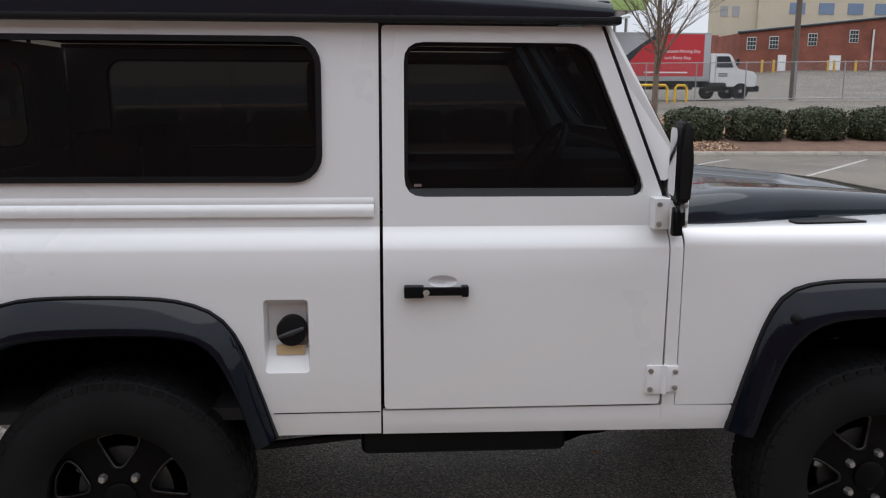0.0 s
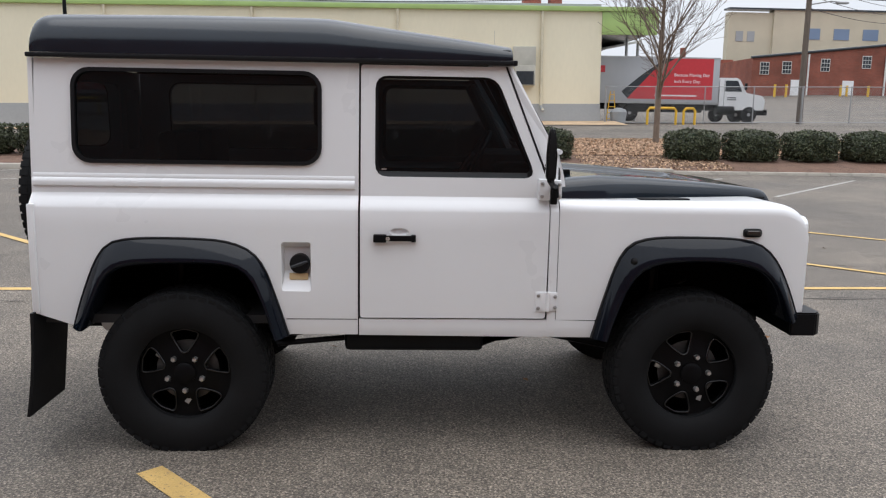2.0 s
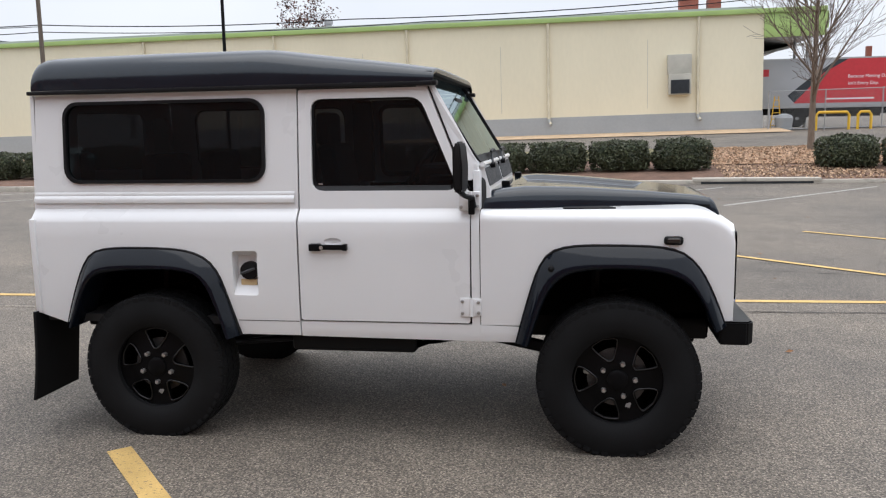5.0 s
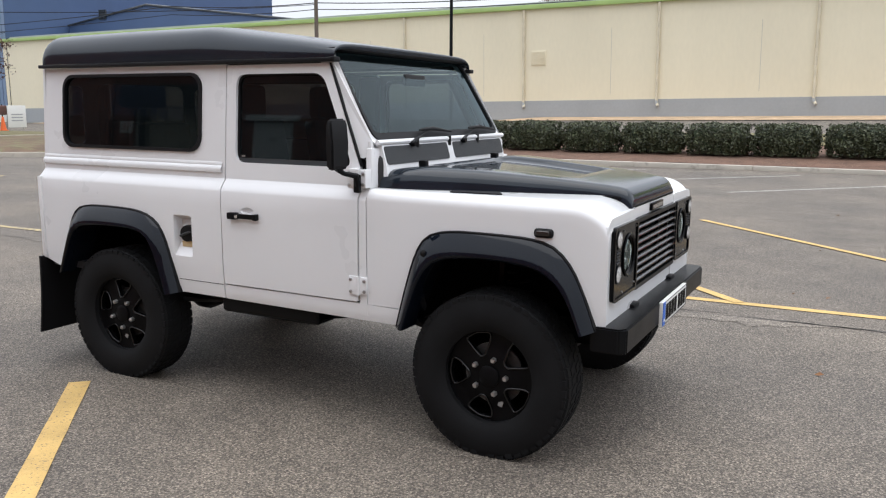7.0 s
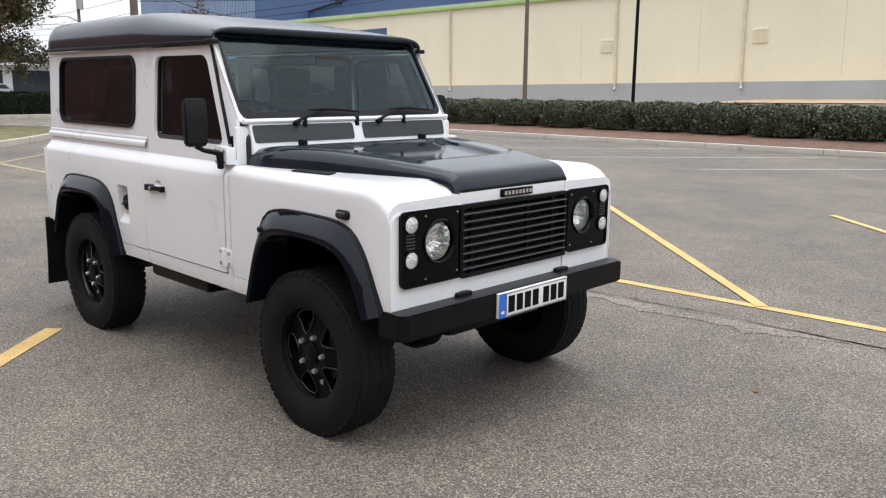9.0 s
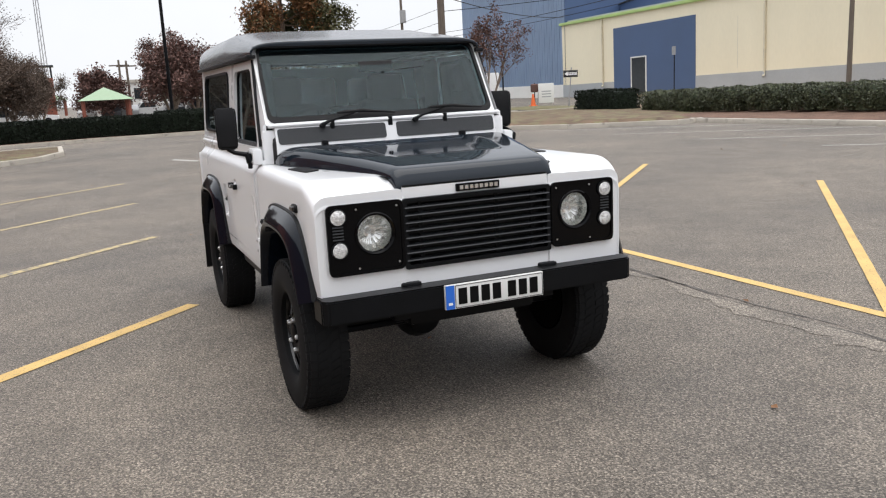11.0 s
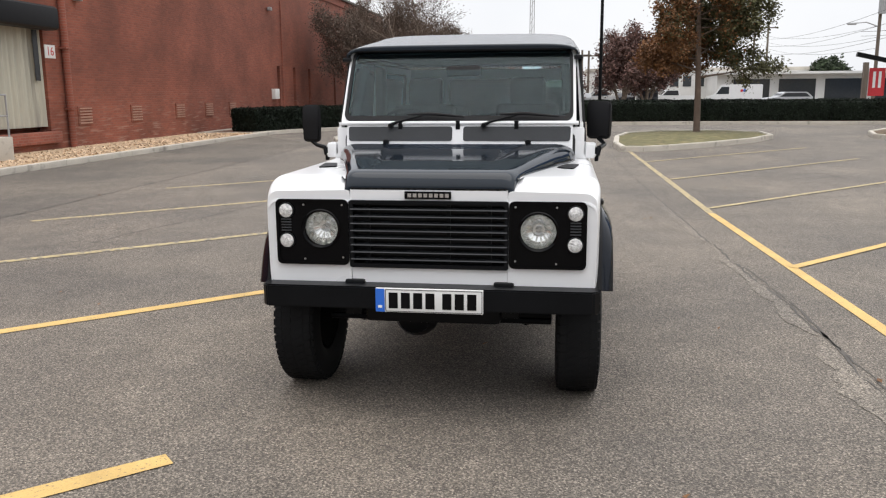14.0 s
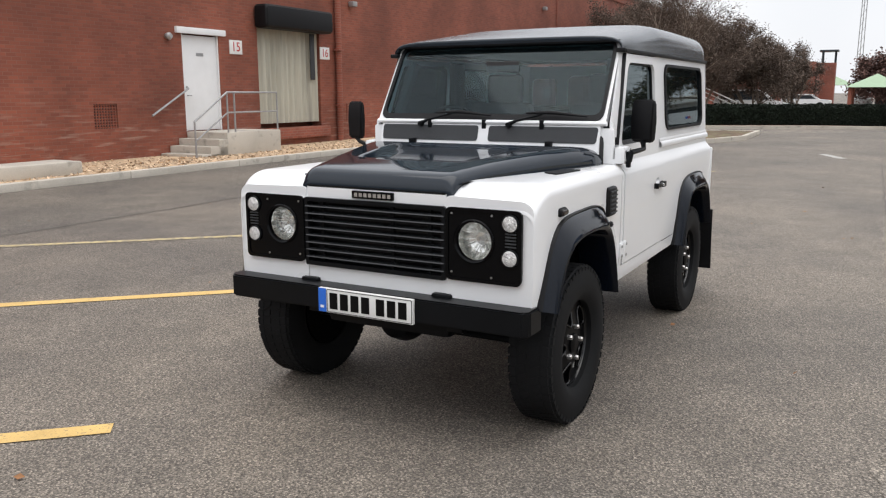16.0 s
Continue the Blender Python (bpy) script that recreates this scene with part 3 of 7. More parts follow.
for i in range(-6, 12):
    x = i * 3.05
    bm = block(x + 0.004, x + 3.046, 18.3, 18.48, -0.05, 0.15, 0.02)
    for v in bm.verts:
        v.co.y += bend(v.co.x)
    part("kerb_stone", bm, CONCRETE, north)
part("drain_slot", block(4.5, 7.4, 18.285, 18.31, 0.0, 0.105), WINDOW_DARK, north, "dark drain inlet slot")
part("drain_cover", block(4.3, 7.6, 18.27, 19.3, 0.105, 0.2, 0.02), CONCRETE, north, "pale concrete inlet cover")
carpet("mulch_bed", list(np.arange(-30, 60, 0.8)), [18.5, 18.8, 19.3, 20, 20.8, 21.6, 22.4], lambda x, y: 0.13 - 0.1 * min(1, max(0, (y - 19) / 2)) + noise.noise((x * 1.3, y * 1.3, 0)) * 0.03, MULCH,
       "brown bark mulch bed under the clipped bushes", "mulch")
for v in bpy.data.objects["mulch_bed"].data.vertices:
    if v.co.y < 18.9:
        v.co.y += bend(v.co.x)
carpet("leaf_mulch", list(np.arange(4.5, 60, 0.8)), [21.2, 22, 23, 24, 25, 26.2], lambda x, y: 0.06 + noise.noise((x, y, 0)) * 0.03, LITTER,
       "reddish leaf mulch round the bare tree", "mulch")
carpet("verge", list(np.arange(-44, 76, 1.6)), [22.3, 23, 24, 25, 26, 27], 0.035, GRASS, "thin green grass verge beside the street", "grass")
carpet("road", list(np.arange(-70, 200, 4)), list(np.arange(27, 41.1, 2)), 0.02, ASPHALT_NEW, "grey asphalt street behind the bushes", "road")
carpet("pavement", list(np.arange(-60, 13, 4)), [40.4, 41.2, 42, 42.8, 43.6], lambda x, y: 0.06 + 0.035 * (y - 40.4), GRAVEL, "tan strip along the foot of the building", "pavement")

# islands on the west side and the planted corner
kerb("grass_island", [(-17.0, 2.4), (-16.9, 3.0), (-17.5, 3.8), (-18.8, 5.0), (-21, 6.8), (-23.3, 7.95), (-25.4, 8.1), (-27.0, 6.7), (-26.4, 4.4), (-25.0, 3.2), (-22.6, 2.65), (-19, 2.35)],
     GRASS, "mown grass island with an oak", "grass island", rise=0.12)
kerb("grass_island", [(-20.1, -6.3), (-19.9, -5.4), (-20.8, -4.0), (-22.3, -2.7), (-24.5, -2.1), (-29, -2.2), (-29.0, -3.6), (-27.5, -5.9), (-22, -6.9)],
     ROUGH_TURF, "thin grass island under a bare tree", "grass island", rise=0.1)
kerb("mulch_corner", [(-17.0, 18.4), (-16.6, 16.6), (-18.6, 13.6), (-21, 11.8), (-23.6, 11.2), (-26, 11.9), (-30, 14.5), (-34, 18.6), (-34, 30), (-17.0, 30)],
     ROUGH_TURF, "leaf-strewn mulch corner with a small red tree", "planted corner", rise=0.2)
kerb("hedge_bed", [(-35.2, 21), (-35.6, 8), (-34.6, -1), (-32, -7), (-27.5, -10.2), (-25, -10.9), (-25, -13.2), (-40, -13.2), (-40, 21)],
     MULCH, "dark mulch bed along the trimmed hedge", "hedge bed")

# south side: darker lane, kerb and gravel strip at the brick wall
bm = bmesh.new()
vs = [bm.verts.new(p) for p in ((14, -6.55, 0.004), (-3, -6.68, 0.004), (-15, -6.75, 0.004), (-20.5, -7.1, 0.004), (-25, -10.6, 0.004), (14, -10.6, 0.004))]
bm.faces.new(vs)
ob = part("lane", bm, ASPHALT_NEW)
ob.matrix_world = LOT
tagged(ob, "smoother dark asphalt lane along the brick wall", "road", kind="structure")
south = thing("kerb", "pale concrete kerb along the brick building", "kerb", kind="structure")
south.matrix_world = LOT
for i in range(-9, 5):
    x = i * 3.0
    part("kerb_stone", block(x + 0.004, x + 2.996, -10.72, -10.54, -0.05, 0.14, 0.02), CONCRETE, south)
slab("gravel_strip", [(14, -10.72), (-25, -10.72), (-25, -13.5), (14, -13.5)], -0.02, 0.12, GRAVEL, "tan gravel and fallen leaf strip at the wall", "gravel")


# painted lines
def stripe(p0, p1, wide, m, label, z=0.005):
    a, b = Vector(p0), Vector(p1)
    d = (b - a).normalized()
    s = Vector((-d.y, d.x)) * wide / 2
    k = max(2, int((b - a).length / 0.25))
    bm = bmesh.new()
    rows = []
    for i in range(k + 1):
        p = a.lerp(b, i / k)
        j = 0.008 * noise.noise((p.x * 3, p.y * 3, 1))
        e = s * (1 + 0.06 * noise.noise((p.x * 7, p.y * 7, 5)))
        rows.append([bm.verts.new((*(p + e + d * j), z)), bm.verts.new((*(p - e + d * j), z))])
    for r, q in zip(rows, rows[1:]):
        bm.faces.new((r[0], r[1], q[1], q[0]))
    ob = part("painted_line", bm, m)
    return tagged(ob, label, "road marking", group="painted bay lines")


def lane_edge(x):
    return interp([(-18.5, 2.44), (-5.5, 2.615), (2.0, 2.895), (14, 3.34)], x)


stripe((-18.5, lane_edge(-18.5)), (-5.5, lane_edge(-5.5)), 0.10, FADED_LINE, "long faded yellow line along the drive lane")
stripe((-5.5, lane_edge(-5.5)), (2.0, lane_edge(2.0)), 0.10, YELLOW_LINE, "long worn yellow line along the drive lane")
stripe((2.0, lane_edge(2.0)), (14, lane_edge(14)), 0.10, YELLOW_LINE, "long worn yellow line along the drive lane")
for i, x in enumerate((9.45, 5.6, 1.78, -2.07, -5.92, -9.74, -13.6)):
    stripe((x - 0.02, lane_edge(x)), (x - 5.12, 7.84 + 0.03 * x), 0.095, YELLOW_LINE if x > -3 else FADED_LINE, "worn yellow bay line painted on the asphalt", z=0.009)
for i, x in enumerate((2.40, -1.30, -5.0, -8.75, -12.45)):
    stripe((x, -1.07), (x + 4.75, -6.15), 0.12, YELLOW_LINE if x > -3 else FADED_LINE, "worn yellow bay line painted on the asphalt")
for i in range(-4, 6):
    x = -3.6 + 3.75 * i
    stripe((x, 12.4), (x + 4.6, 17.6), 0.1, WHITE_LINE, "faded white bay line painted on the asphalt")
stripe((-17.2, 1.0), (-18.6, 0.45), 0.22, WHITE_LINE, "worn white mark painted on the asphalt")

# a ragged open joint beside the long line, and finer cracks
def crack(points, wide, seed, label="ragged dark crack in the asphalt"):
    rnd = random.Random(seed)
    bm = bmesh.new()
    rows = []
    for a, b in zip(points, points[1:]):
        a, b = Vector(a), Vector(b)
        d = (b - a).normalized()
        s = Vector((-d.y, d.x))
        k = int((b - a).length / 0.09)
        for i in range(k):
            p = a.lerp(b, i / k) + s * (0.05 * noise.noise((a.x + i * 0.11, seed, 0)) + rnd.uniform(-0.012, 0.012))
            w = wide * rnd.uniform(0.1, 1.0) * (0.6 + 0.8 * abs(noise.noise((i * 0.05, seed * 3.1, 2))))
            rows.append([bm.verts.new((*(p + s * w), 0.0035)), bm.verts.new((*(p - s * w), 0.0035))])
    for r, q in zip(rows, rows[1:]):
        bm.faces.new((r[0], r[1], q[1], q[0]))
    tagged(part("crack", bm, TAR), label, "crack", group="asphalt cracks")


JOINT = [(-16, 1.86), (-9, 2.03), (-5.4, 2.15), (-2.2, 2.27), (-0.9, 2.355), (1.0, 2.355), (1.6, 2.41), (4, 2.52), (9, 2.75)]
crack(JOINT, 0.023, 1, "ragged dark open joint in the asphalt")
crack([(x, y + 0.035) for x, y in JOINT[3:8]], 0.018, 2)


def worn_edge(x0, x1, wide, seed):
    """Pale asphalt rubbed smooth along the low side of the joint, with an uneven outline."""
    bm = bmesh.new()
    rows = []
    for x in np.arange(x0, x1, 0.06):
        end = min(1, (x - x0) / 0.5, (x1 - x) / 0.5)
        w = wide * max(0.02, end) * (0.75 + 0.9 * noise.noise((x * 1.6, seed, 0)) + 0.35 * noise.noise((x * 9, seed, 3)))
        y = interp(JOINT, x) - 0.012
        rows.append([bm.verts.new((x, y, 0.003)), bm.verts.new((x, y - max(0.01, w), 0.003))])
    for r, q in zip(rows, rows[1:]):
        bm.faces.new((r[0], r[1], q[1], q[0]))
    tagged(part("worn_edge", bm, ASPHALT_PALE), "pale worn strip of asphalt beside the joint", "pavement", kind="structure")


worn_edge(-2.9, 0.15, 0.14, 1.7)
worn_edge(0.2, 2.6, 0.22, 5.2)
worn_edge(-6.5, -3.3, 0.10, 8.1)
crack([(-2.6, -4.5), (-6.3, -3.6), (-12, -2.4)], 0.022, 3)
crack([(3, 4.6), (6.5, 3.8)], 0.016, 4)
crack([(-9, 6), (-14, 5.2), (-17, 4.0)], 0.02, 5)
crack([(13, -6.42), (-3, -6.70), (-15, -6.91), (-20.3, -7.30)], 0.035, 6, "dark open joint along the lane edge")


# ---- the cream building to the north ----
SHEAR = Matrix.Translation((0, 43.5, 0)) @ Matrix.Rotation(-0.0155, 4, "Y")


def raised(bm):
    """The roofline falls less to the west than the ground does."""
    for v in bm.verts:
        if v.co.z > 5.9:
            v.co.z += 0.28 - 0.008 * v.co.x
    return bm


store = thing("cream_building", "long cream painted block building with grey base", "building")
store.matrix_world = SHEAR
part("wall", raised(block(-67.4, 11.1, 0, 16, 2.27, 7.3)), CREAM, store, "cream painted block wall")
part("base_band", block(-67.4, 11.12, -0.03, 16, 0.2, 2.27), GREY_BAND, store, "grey painted base")
part("eave", raised(block(-67.6, 14.3, -0.22, 16.2, 7.3, 7.56, 0.03)), GREEN, store, "lime green metal eave")
part("roof", raised(block(-67.2, 11.1, 0.3, 15.8, 7.56, 7.75)), GREY_BAND, store, "low grey roof")
part("fascia", raised(block(11.1, 14.3, -0.12, 0.1, 6.02, 7.3, 0.02)), GREEN, store, "lime green canopy fascia")
part("canopy_side", raised(block(14.2, 14.4, -0.1, 16, 6.4, 7.3)), GREEN, store, "lime green canopy side")
# the soffit's shade is put into its colour: near-black window material
part("canopy_soffit", raised(block(11.12, 14.2, 0.1, 16, 6.15, 6.25)), WINDOW_DARK, store, "canopy underside coloured dark for its shade")
part("blue_panel", block(-58.6, -47.6, -0.04, 0.05, 0.2, 7.0), BLUE_DARK, store, "blue painted end bay")
for i, x in enumerate((7.62, -0.66, -8.87, -17.06, -25.52, -40.3, -60.3)):
    dp = part("downspout", raised(rod([(x, -0.12, 7.28), (x, -0.1, 6.9), (x, -0.1, 2.1), (x + 0.12, -0.28, 1.88)], 0.085)), SHADED_CREAM, store, "cream painted downspout")
    part("shoe", rod([(x, -0.1, 2.2), (x, -0.12, 2.08), (x + 0.12, -0.28, 1.84)], 0.085), GREY_BAND, dp, "grey downspout shoe")
    if i < 6:
        part("joint", block(x - 2.745, x - 2.725, -0.003, 0.05, 2.6, 6.4), AC_PAINT, store, "thin stained wall joint")
for x, z in ((-26.25, 4.66), (-16.1, 4.83)):
    v = part("wall_vent", block(x - 0.46, x + 0.46, -0.06, 0.02, z - 0.44, z + 0.44, 0.01), CREAM, store, "cream louvred wall vent")
    for k in range(7):
        part("louvre", block(x - 0.4, x + 0.4, -0.1, -0.055, z - 0.38 + k * 0.115, z - 0.34 + k * 0.115), CREAM, v)
ac = part("air_conditioner", block(5.95, 7.25, -0.35, 0, 4.42, 5.5, 0.03), AC_PAINT, store, "grey wall air conditioner hood")
part("fan_box", block(6.0, 7.2, -0.6, 0, 3.3, 4.42, 0.03), AC_PAINT, ac)
part("louvre_grille", block(6.1, 7.1, -0.64, -0.58, 3.35, 4.1), WINDOW_DARK, ac, "dark louvre grille")
for x, w, z in ((7.5, 1.05, 9.1), (8.95, 0.7, 8.9)):
    c = part("chimney", block(x - w / 2, x + w / 2, 3, 4, 7.6, z), BRICK_FAR, store, "red brick chimney")
part("roof_vent", turned([(0.2, 7.6), (0.2, 8.6), (0.28, 8.65), (0.28, 8.9)], 12, m=Matrix.Translation((-14.5, 3, 0))), GALV, store, "metal roof vent pipe")
bd = part("door", block(-55.9, -53.9, -0.07, 0, 0.85, 4.2), WINDOW_DARK, store, "dark door in a white frame")
for a in ((-56.0, -55.88, 0.85, 4.25), (-53.92, -53.8, 0.85, 4.25), (-56.0, -53.8, 4.2, 4.3)):
    part("frame", block(a[0], a[1], -0.09, 0, a[2], a[3]), WHITE_WALL, bd)

# tall blue works behind it
works = thing("blue_works", "tall blue sheet metal works hall", "building")
for i in range(48):
    x = -91 + i * 0.5
    part("rib_panel", block(x, x + 0.42, 43.55, 43.7, 1.3, 16.0), BLUE_SHEET, works)
part("wall", block(-91, -67, 43.65, 80, 1.3, 16.0), BLUE_SHEET, works, "pale blue ribbed wall")
part("plinth", block(-91.1, -66.9, 43.5, 80, 0, 1.3), WHITE_WALL, works, "pale plinth")
part("side_wall", block(-67.0, -66.9, 43.5, 80, 1.3, 16.0), BLUE_DARK, works, "navy blue side wall")
bm = bmesh.new()
loft([[(-66.8, y, 1), (-66.8, y, 9.0), (-56.3, y, 10.4), (-37.5, y, 8.15), (-37.5, y, 1)] for y in (50, 80)], bm)
bm.verts.ensure_lookup_table()
bm.faces.new(bm.verts[:5])
part("gable", bm, BLUE_DARK, works, "dark blue gabled wing", smooth=None)
part("verge_trim", rod([(-66.8, 49.9, 9.05), (-56.3, 49.9, 10.45), (-37.5, 49.9, 8.2)], 0.1), WINDOW_DARK, works, "black roof verge")
part("window", block(-62.5, -61.6, 49.9, 50.05, 9.4, 10.3), WINDOW_DARK, works)

# ---- the brick building to the south ----
SOUTH = LOT @ Matrix.Translation((-0.21, -13.33, 0))
mill = thing("brick_building", "long red brick warehouse with loading door", "building")
mill.matrix_world = SOUTH
holes = [[(-15.62, 0.55), (-12.8, 0.55), (-12.8, 3.4), (-15.62, 3.4)], [(-11.3, 0.66), (-10.02, 0.66), (-10.02, 3.05), (-11.3, 3.05)], rounded(-7.95, -7.3, 0.82, 1.37, 0.02, 1)]
slits = [-35.3, -37.9, -40.7, -46.2, -51.8]
holes += [[(x - 0.22, 0.9), (x + 0.22, 0.9), (x + 0.22, 3.0), (x - 0.22, 3.0)] for x in slits]
part("wall", sheet([(-62, -0.1), (14, -0.1), (14, 7.6), (-62, 7.6)], holes, lambda a, b: (a, 0, b), thick=(0, -0.35, 0)), BRICK, mill, "red brick wall", smooth=None)
part("backing", block(-62, 14, -12, -0.5, -0.1, 7.5), BRICK, mill, "brick building body")
part("coping", block(-62.1, 14, -0.6, 0.12, 7.6, 7.75, 0.02), TAR, mill, "dark roof edge")
part("corbel", block(-62, 14, -0.1, 0.06, 7.15, 7.35), BRICK, mill, "projecting brick course")
for x in slits:
    part("window_slit", block(x - 0.22, x + 0.22, -0.28, -0.2, 0.9, 3.0), WINDOW_DARK, mill, "narrow dark window")
for x in (-17.35, -20.45, -23.75, -26.4, -28.9):
    v = part("air_brick_panel", block(x - 0.38, x + 0.38, -0.02, 0.025, 0.72, 1.28), BRICK, mill, "louvred brick vent")
    for k in range(6):
        part("slat", block(x - 0.33, x + 0.33, 0.02, 0.05, 0.77 + k * 0.085, 0.81 + k * 0.085), VENT_SLAT, v)
g = part("vent_grate", block(-7.95, -7.3, -0.2, -0.14, 0.82, 1.37), WINDOW_DARK, mill, "lattice wall grate")
for k in range(9):
    part("bar", block(-7.95, -7.3, -0.06, -0.03, 0.84 + k * 0.062, 0.862 + k * 0.062), BRICK_FAR, g)
    part("bar", block(-7.93 + k * 0.074, -7.91 + k * 0.074, -0.062, -0.028, 0.82, 1.37), BRICK_FAR, g)
d = part("door", block(-11.26, -10.06, -0.12, -0.07, 0.68, 3.02, 0.004), DOOR_WHITE, mill, "white steel door")
part("handle", rod([(-10.16, -0.05, 1.55), (-10.16, -0.02, 1.55), (-10.28, -0.02, 1.55)], 0.015), STEEL, d)
part("lock", turned([(0.03, 0), (0.03, 0.02)], 12, "y", m=Matrix.Translation((-10.17, -0.07, 1.75))), STEEL, d)
part("notice", block(-10.8, -10.55, -0.07, -0.064, 2.52, 2.6), GALV, d, "small unreadable notice")
part("lintel", block(-11.5, -9.82, -0.05, 0.08, 3.05, 3.2, 0.01), DOOR_WHITE, mill, "white lintel")
part("jamb", block(-11.32, -11.26, -0.15, -0.02, 0.66, 3.05), DOOR_WHITE, mill)
part("jamb", block(-10.06, -10.0, -0.15, -0.02, 0.66, 3.05), DOOR_WHITE, mill)
part("wall_lamp", turned([(0.07, 0), (0.09, 0.1), (0.05, 0.16)], 12, "y", m=Matrix.Translation((-9.55, 0, 2.95))), GALV, mill, "small grey wall lamp")
part("downpipe", rod([(-16.45, 0.12, 7.2), (-16.45, 0.12, 0.1)], 0.1, 12), BRICK_FAR, mill, "rust red downpipe")
for z in (1.2, 2.9, 4.6, 6.3):
    part("pipe_bracket", block(-16.6, -16.3, 0, 0.24, z, z + 0.05), BRICK_FAR, mill)
dk = part("dock_header", block(-15.72, -12.66, 0, 0.5, 3.34, 3.98, 0.14, 3), BLACK_TRIM, mill, "black padded dock header")
rows = []
for k in range(121):
    u = k / 120
    x = -15.62 + 2.82 * u
    rows.append((x, 0.05 * math.sin(u * 66 + 0.8 * math.sin(u * 9)) + 0.03 * math.sin(u * 23 + 1)))
bm = loft([[(x, y - 0.14, z) for z in (0.75, 1.6, 2.5, 3.4)] for x, y in rows])
part("strip_curtain", bm, CURTAIN, mill, "yellowed plastic strip curtain")
part("dock_sill", block(-15.9, -12.6, -0.1, 0.15, 0.3, 0.62, 0.02), BRICK_FAR, mill, "brick dock sill")
# dark strip painted in for a shaded gap between the curtain folds
part("gap_strip", block(-15.42, -15.2, -0.05, -0.035, 2.0, 3.35, 0.003), FLAP_GREY, mill, "dark strip in place of a shaded curtain gap")
for x, text in ((-11.92, "15"), (-15.86, "16")):
    s = part("number_sign", block(x - 0.24, x + 0.24, 0.005, 0.025, 2.62, 2.98, 0.004), PLATE_WHITE, mill, "white sign with red number")
    ob = new("lettering", lettering(text, 0.34, RED_INK))
    ob.parent = s
    ob.matrix_basis = pose(x, 0.03, 2.8, 0, 0, 180)
for x, z in ((-17.3, 4.3), (-19.5, 6.2), (-34, 5.6), (-12.0, 5.9)):
    part("flood_lamp", block(x - 0.12, x + 0.12, 0.02, 0.22, z, z + 0.16, 0.03), GALV, mill, "small wall lamp")
part("meter_box", block(-34.75, -34.1, 0, 0.2, 1.35, 1.85, 0.02), WHITE_WALL, mill, "white meter box")
part("conduit", rod([(-35.8, 0.06, 7.3), (-35.8, 0.06, 0.2)], 0.03), BRICK_FAR, mill)

# concrete steps and rail at the white door
st = thing("door_steps", "concrete steps and landing before the door", "steps")
st.matrix_world = SOUTH
part("landing", block(-12.0, -10.0, 0.02, 1.35, 0.02, 0.66, 0.02), CONCRETE, st, "concrete landing")
for k in range(3):
    part("step", block(-10.0, -9.72 + 0.3 * (2 - k), 0.02, 1.35, 0.02, 0.18 + 0.165 * k, 0.015), CONCRETE, st)
rl = part("handrail", rod([(-9.0, 1.3, 0.05), (-9.0, 1.3, 0.95), (-10.1, 1.3, 1.62), (-11.95, 1.3, 1.62), (-11.95, 1.3, 0.66)], 0.025), GALV, st, "galvanised pipe handrail")
part("mid_rail", rod([(-9.0, 1.3, 0.5), (-10.1, 1.3, 1.14), (-11.95, 1.3, 1.14)], 0.02), GALV, rl)
for x in (-10.1, -10.35):
    part("post", rod([(x, 1.3, 0.6), (x, 1.3, 1.62)], 0.022), GALV, rl)
wr = part("wall_rail", rod([(-8.85, 0.12, 1.08), (-10.05, 0.12, 1.72)], 0.025), GALV, st, "galvanised wall rail")
for x, z in ((-9.0, 1.16), (-9.9, 1.64)):
    part("bracket", rod([(x, 0, z - 0.05), (x, 0.12, z)], 0.015), GALV, wr)
bs = thing("concrete_block", "low broken concrete block at the wall", "concrete block")
bs.matrix_world = SOUTH
part("block_body", block(-5.2, -3.2, 1.4, 2.2, 0.1, 0.36, 0.04), CONCRETE, bs)


# unseen plain walls added to close the lot behind the camera and darken reflections
for name, box in (("unseen_wall_east", (44, 45, -70, 10, -0.5, 9)), ("unseen_wall_south", (14.2, 44, -34, -33, -0.5, 8))):
    tagged(part(name, block(*box), GREY_BAND), "unseen plain grey wall added to darken reflections", "wall", kind="structure")


# ---- the car ----
car = thing("off_road_car", "white three-door off-road car with anthracite roof and bonnet", "car")
SIDE = [(0.50, 0.800), (0.58, 0.820), (0.75, 0.828), (1.02, 0.829), (1.136, 0.828), (1.148, 0.824), (1.16, 0.817), (1.172, 0.808), (1.184, 0.798), (1.195, 0.788), (1.204, 0.783), (1.24, 0.782), (1.45, 0.768), (1.80, 0.742)]
LEVELS = [0.6, 0.75, 0.95, 1.05, 1.136, 1.148, 1.16, 1.172, 1.184, 1.195, 1.204, 1.22, 1.35, 1.5, 1.65]


def side_y(z):
    return interp(SIDE, z)


def smooth_line(points, n=30, rounds=3):
    """A polyline with cut corners, in n even steps."""
    p = [Vector(q) for q in points]
    for _ in range(rounds):
        q = [p[0]]
        for i in range(len(p) - 1):
            q += [p[i].lerp(p[i + 1], 0.25), p[i].lerp(p[i + 1], 0.75)]
        p = q + [p[-1]]
    d = [0.0]
    for i in range(1, len(p)):
        d.append(d[-1] + (p[i] - p[i - 1]).length)
    return [(float(np.interp(t, d, [v.x for v in p])), float(np.interp(t, d, [v.y for v in p]))) for t in np.linspace(0, d[-1], n + 1)]


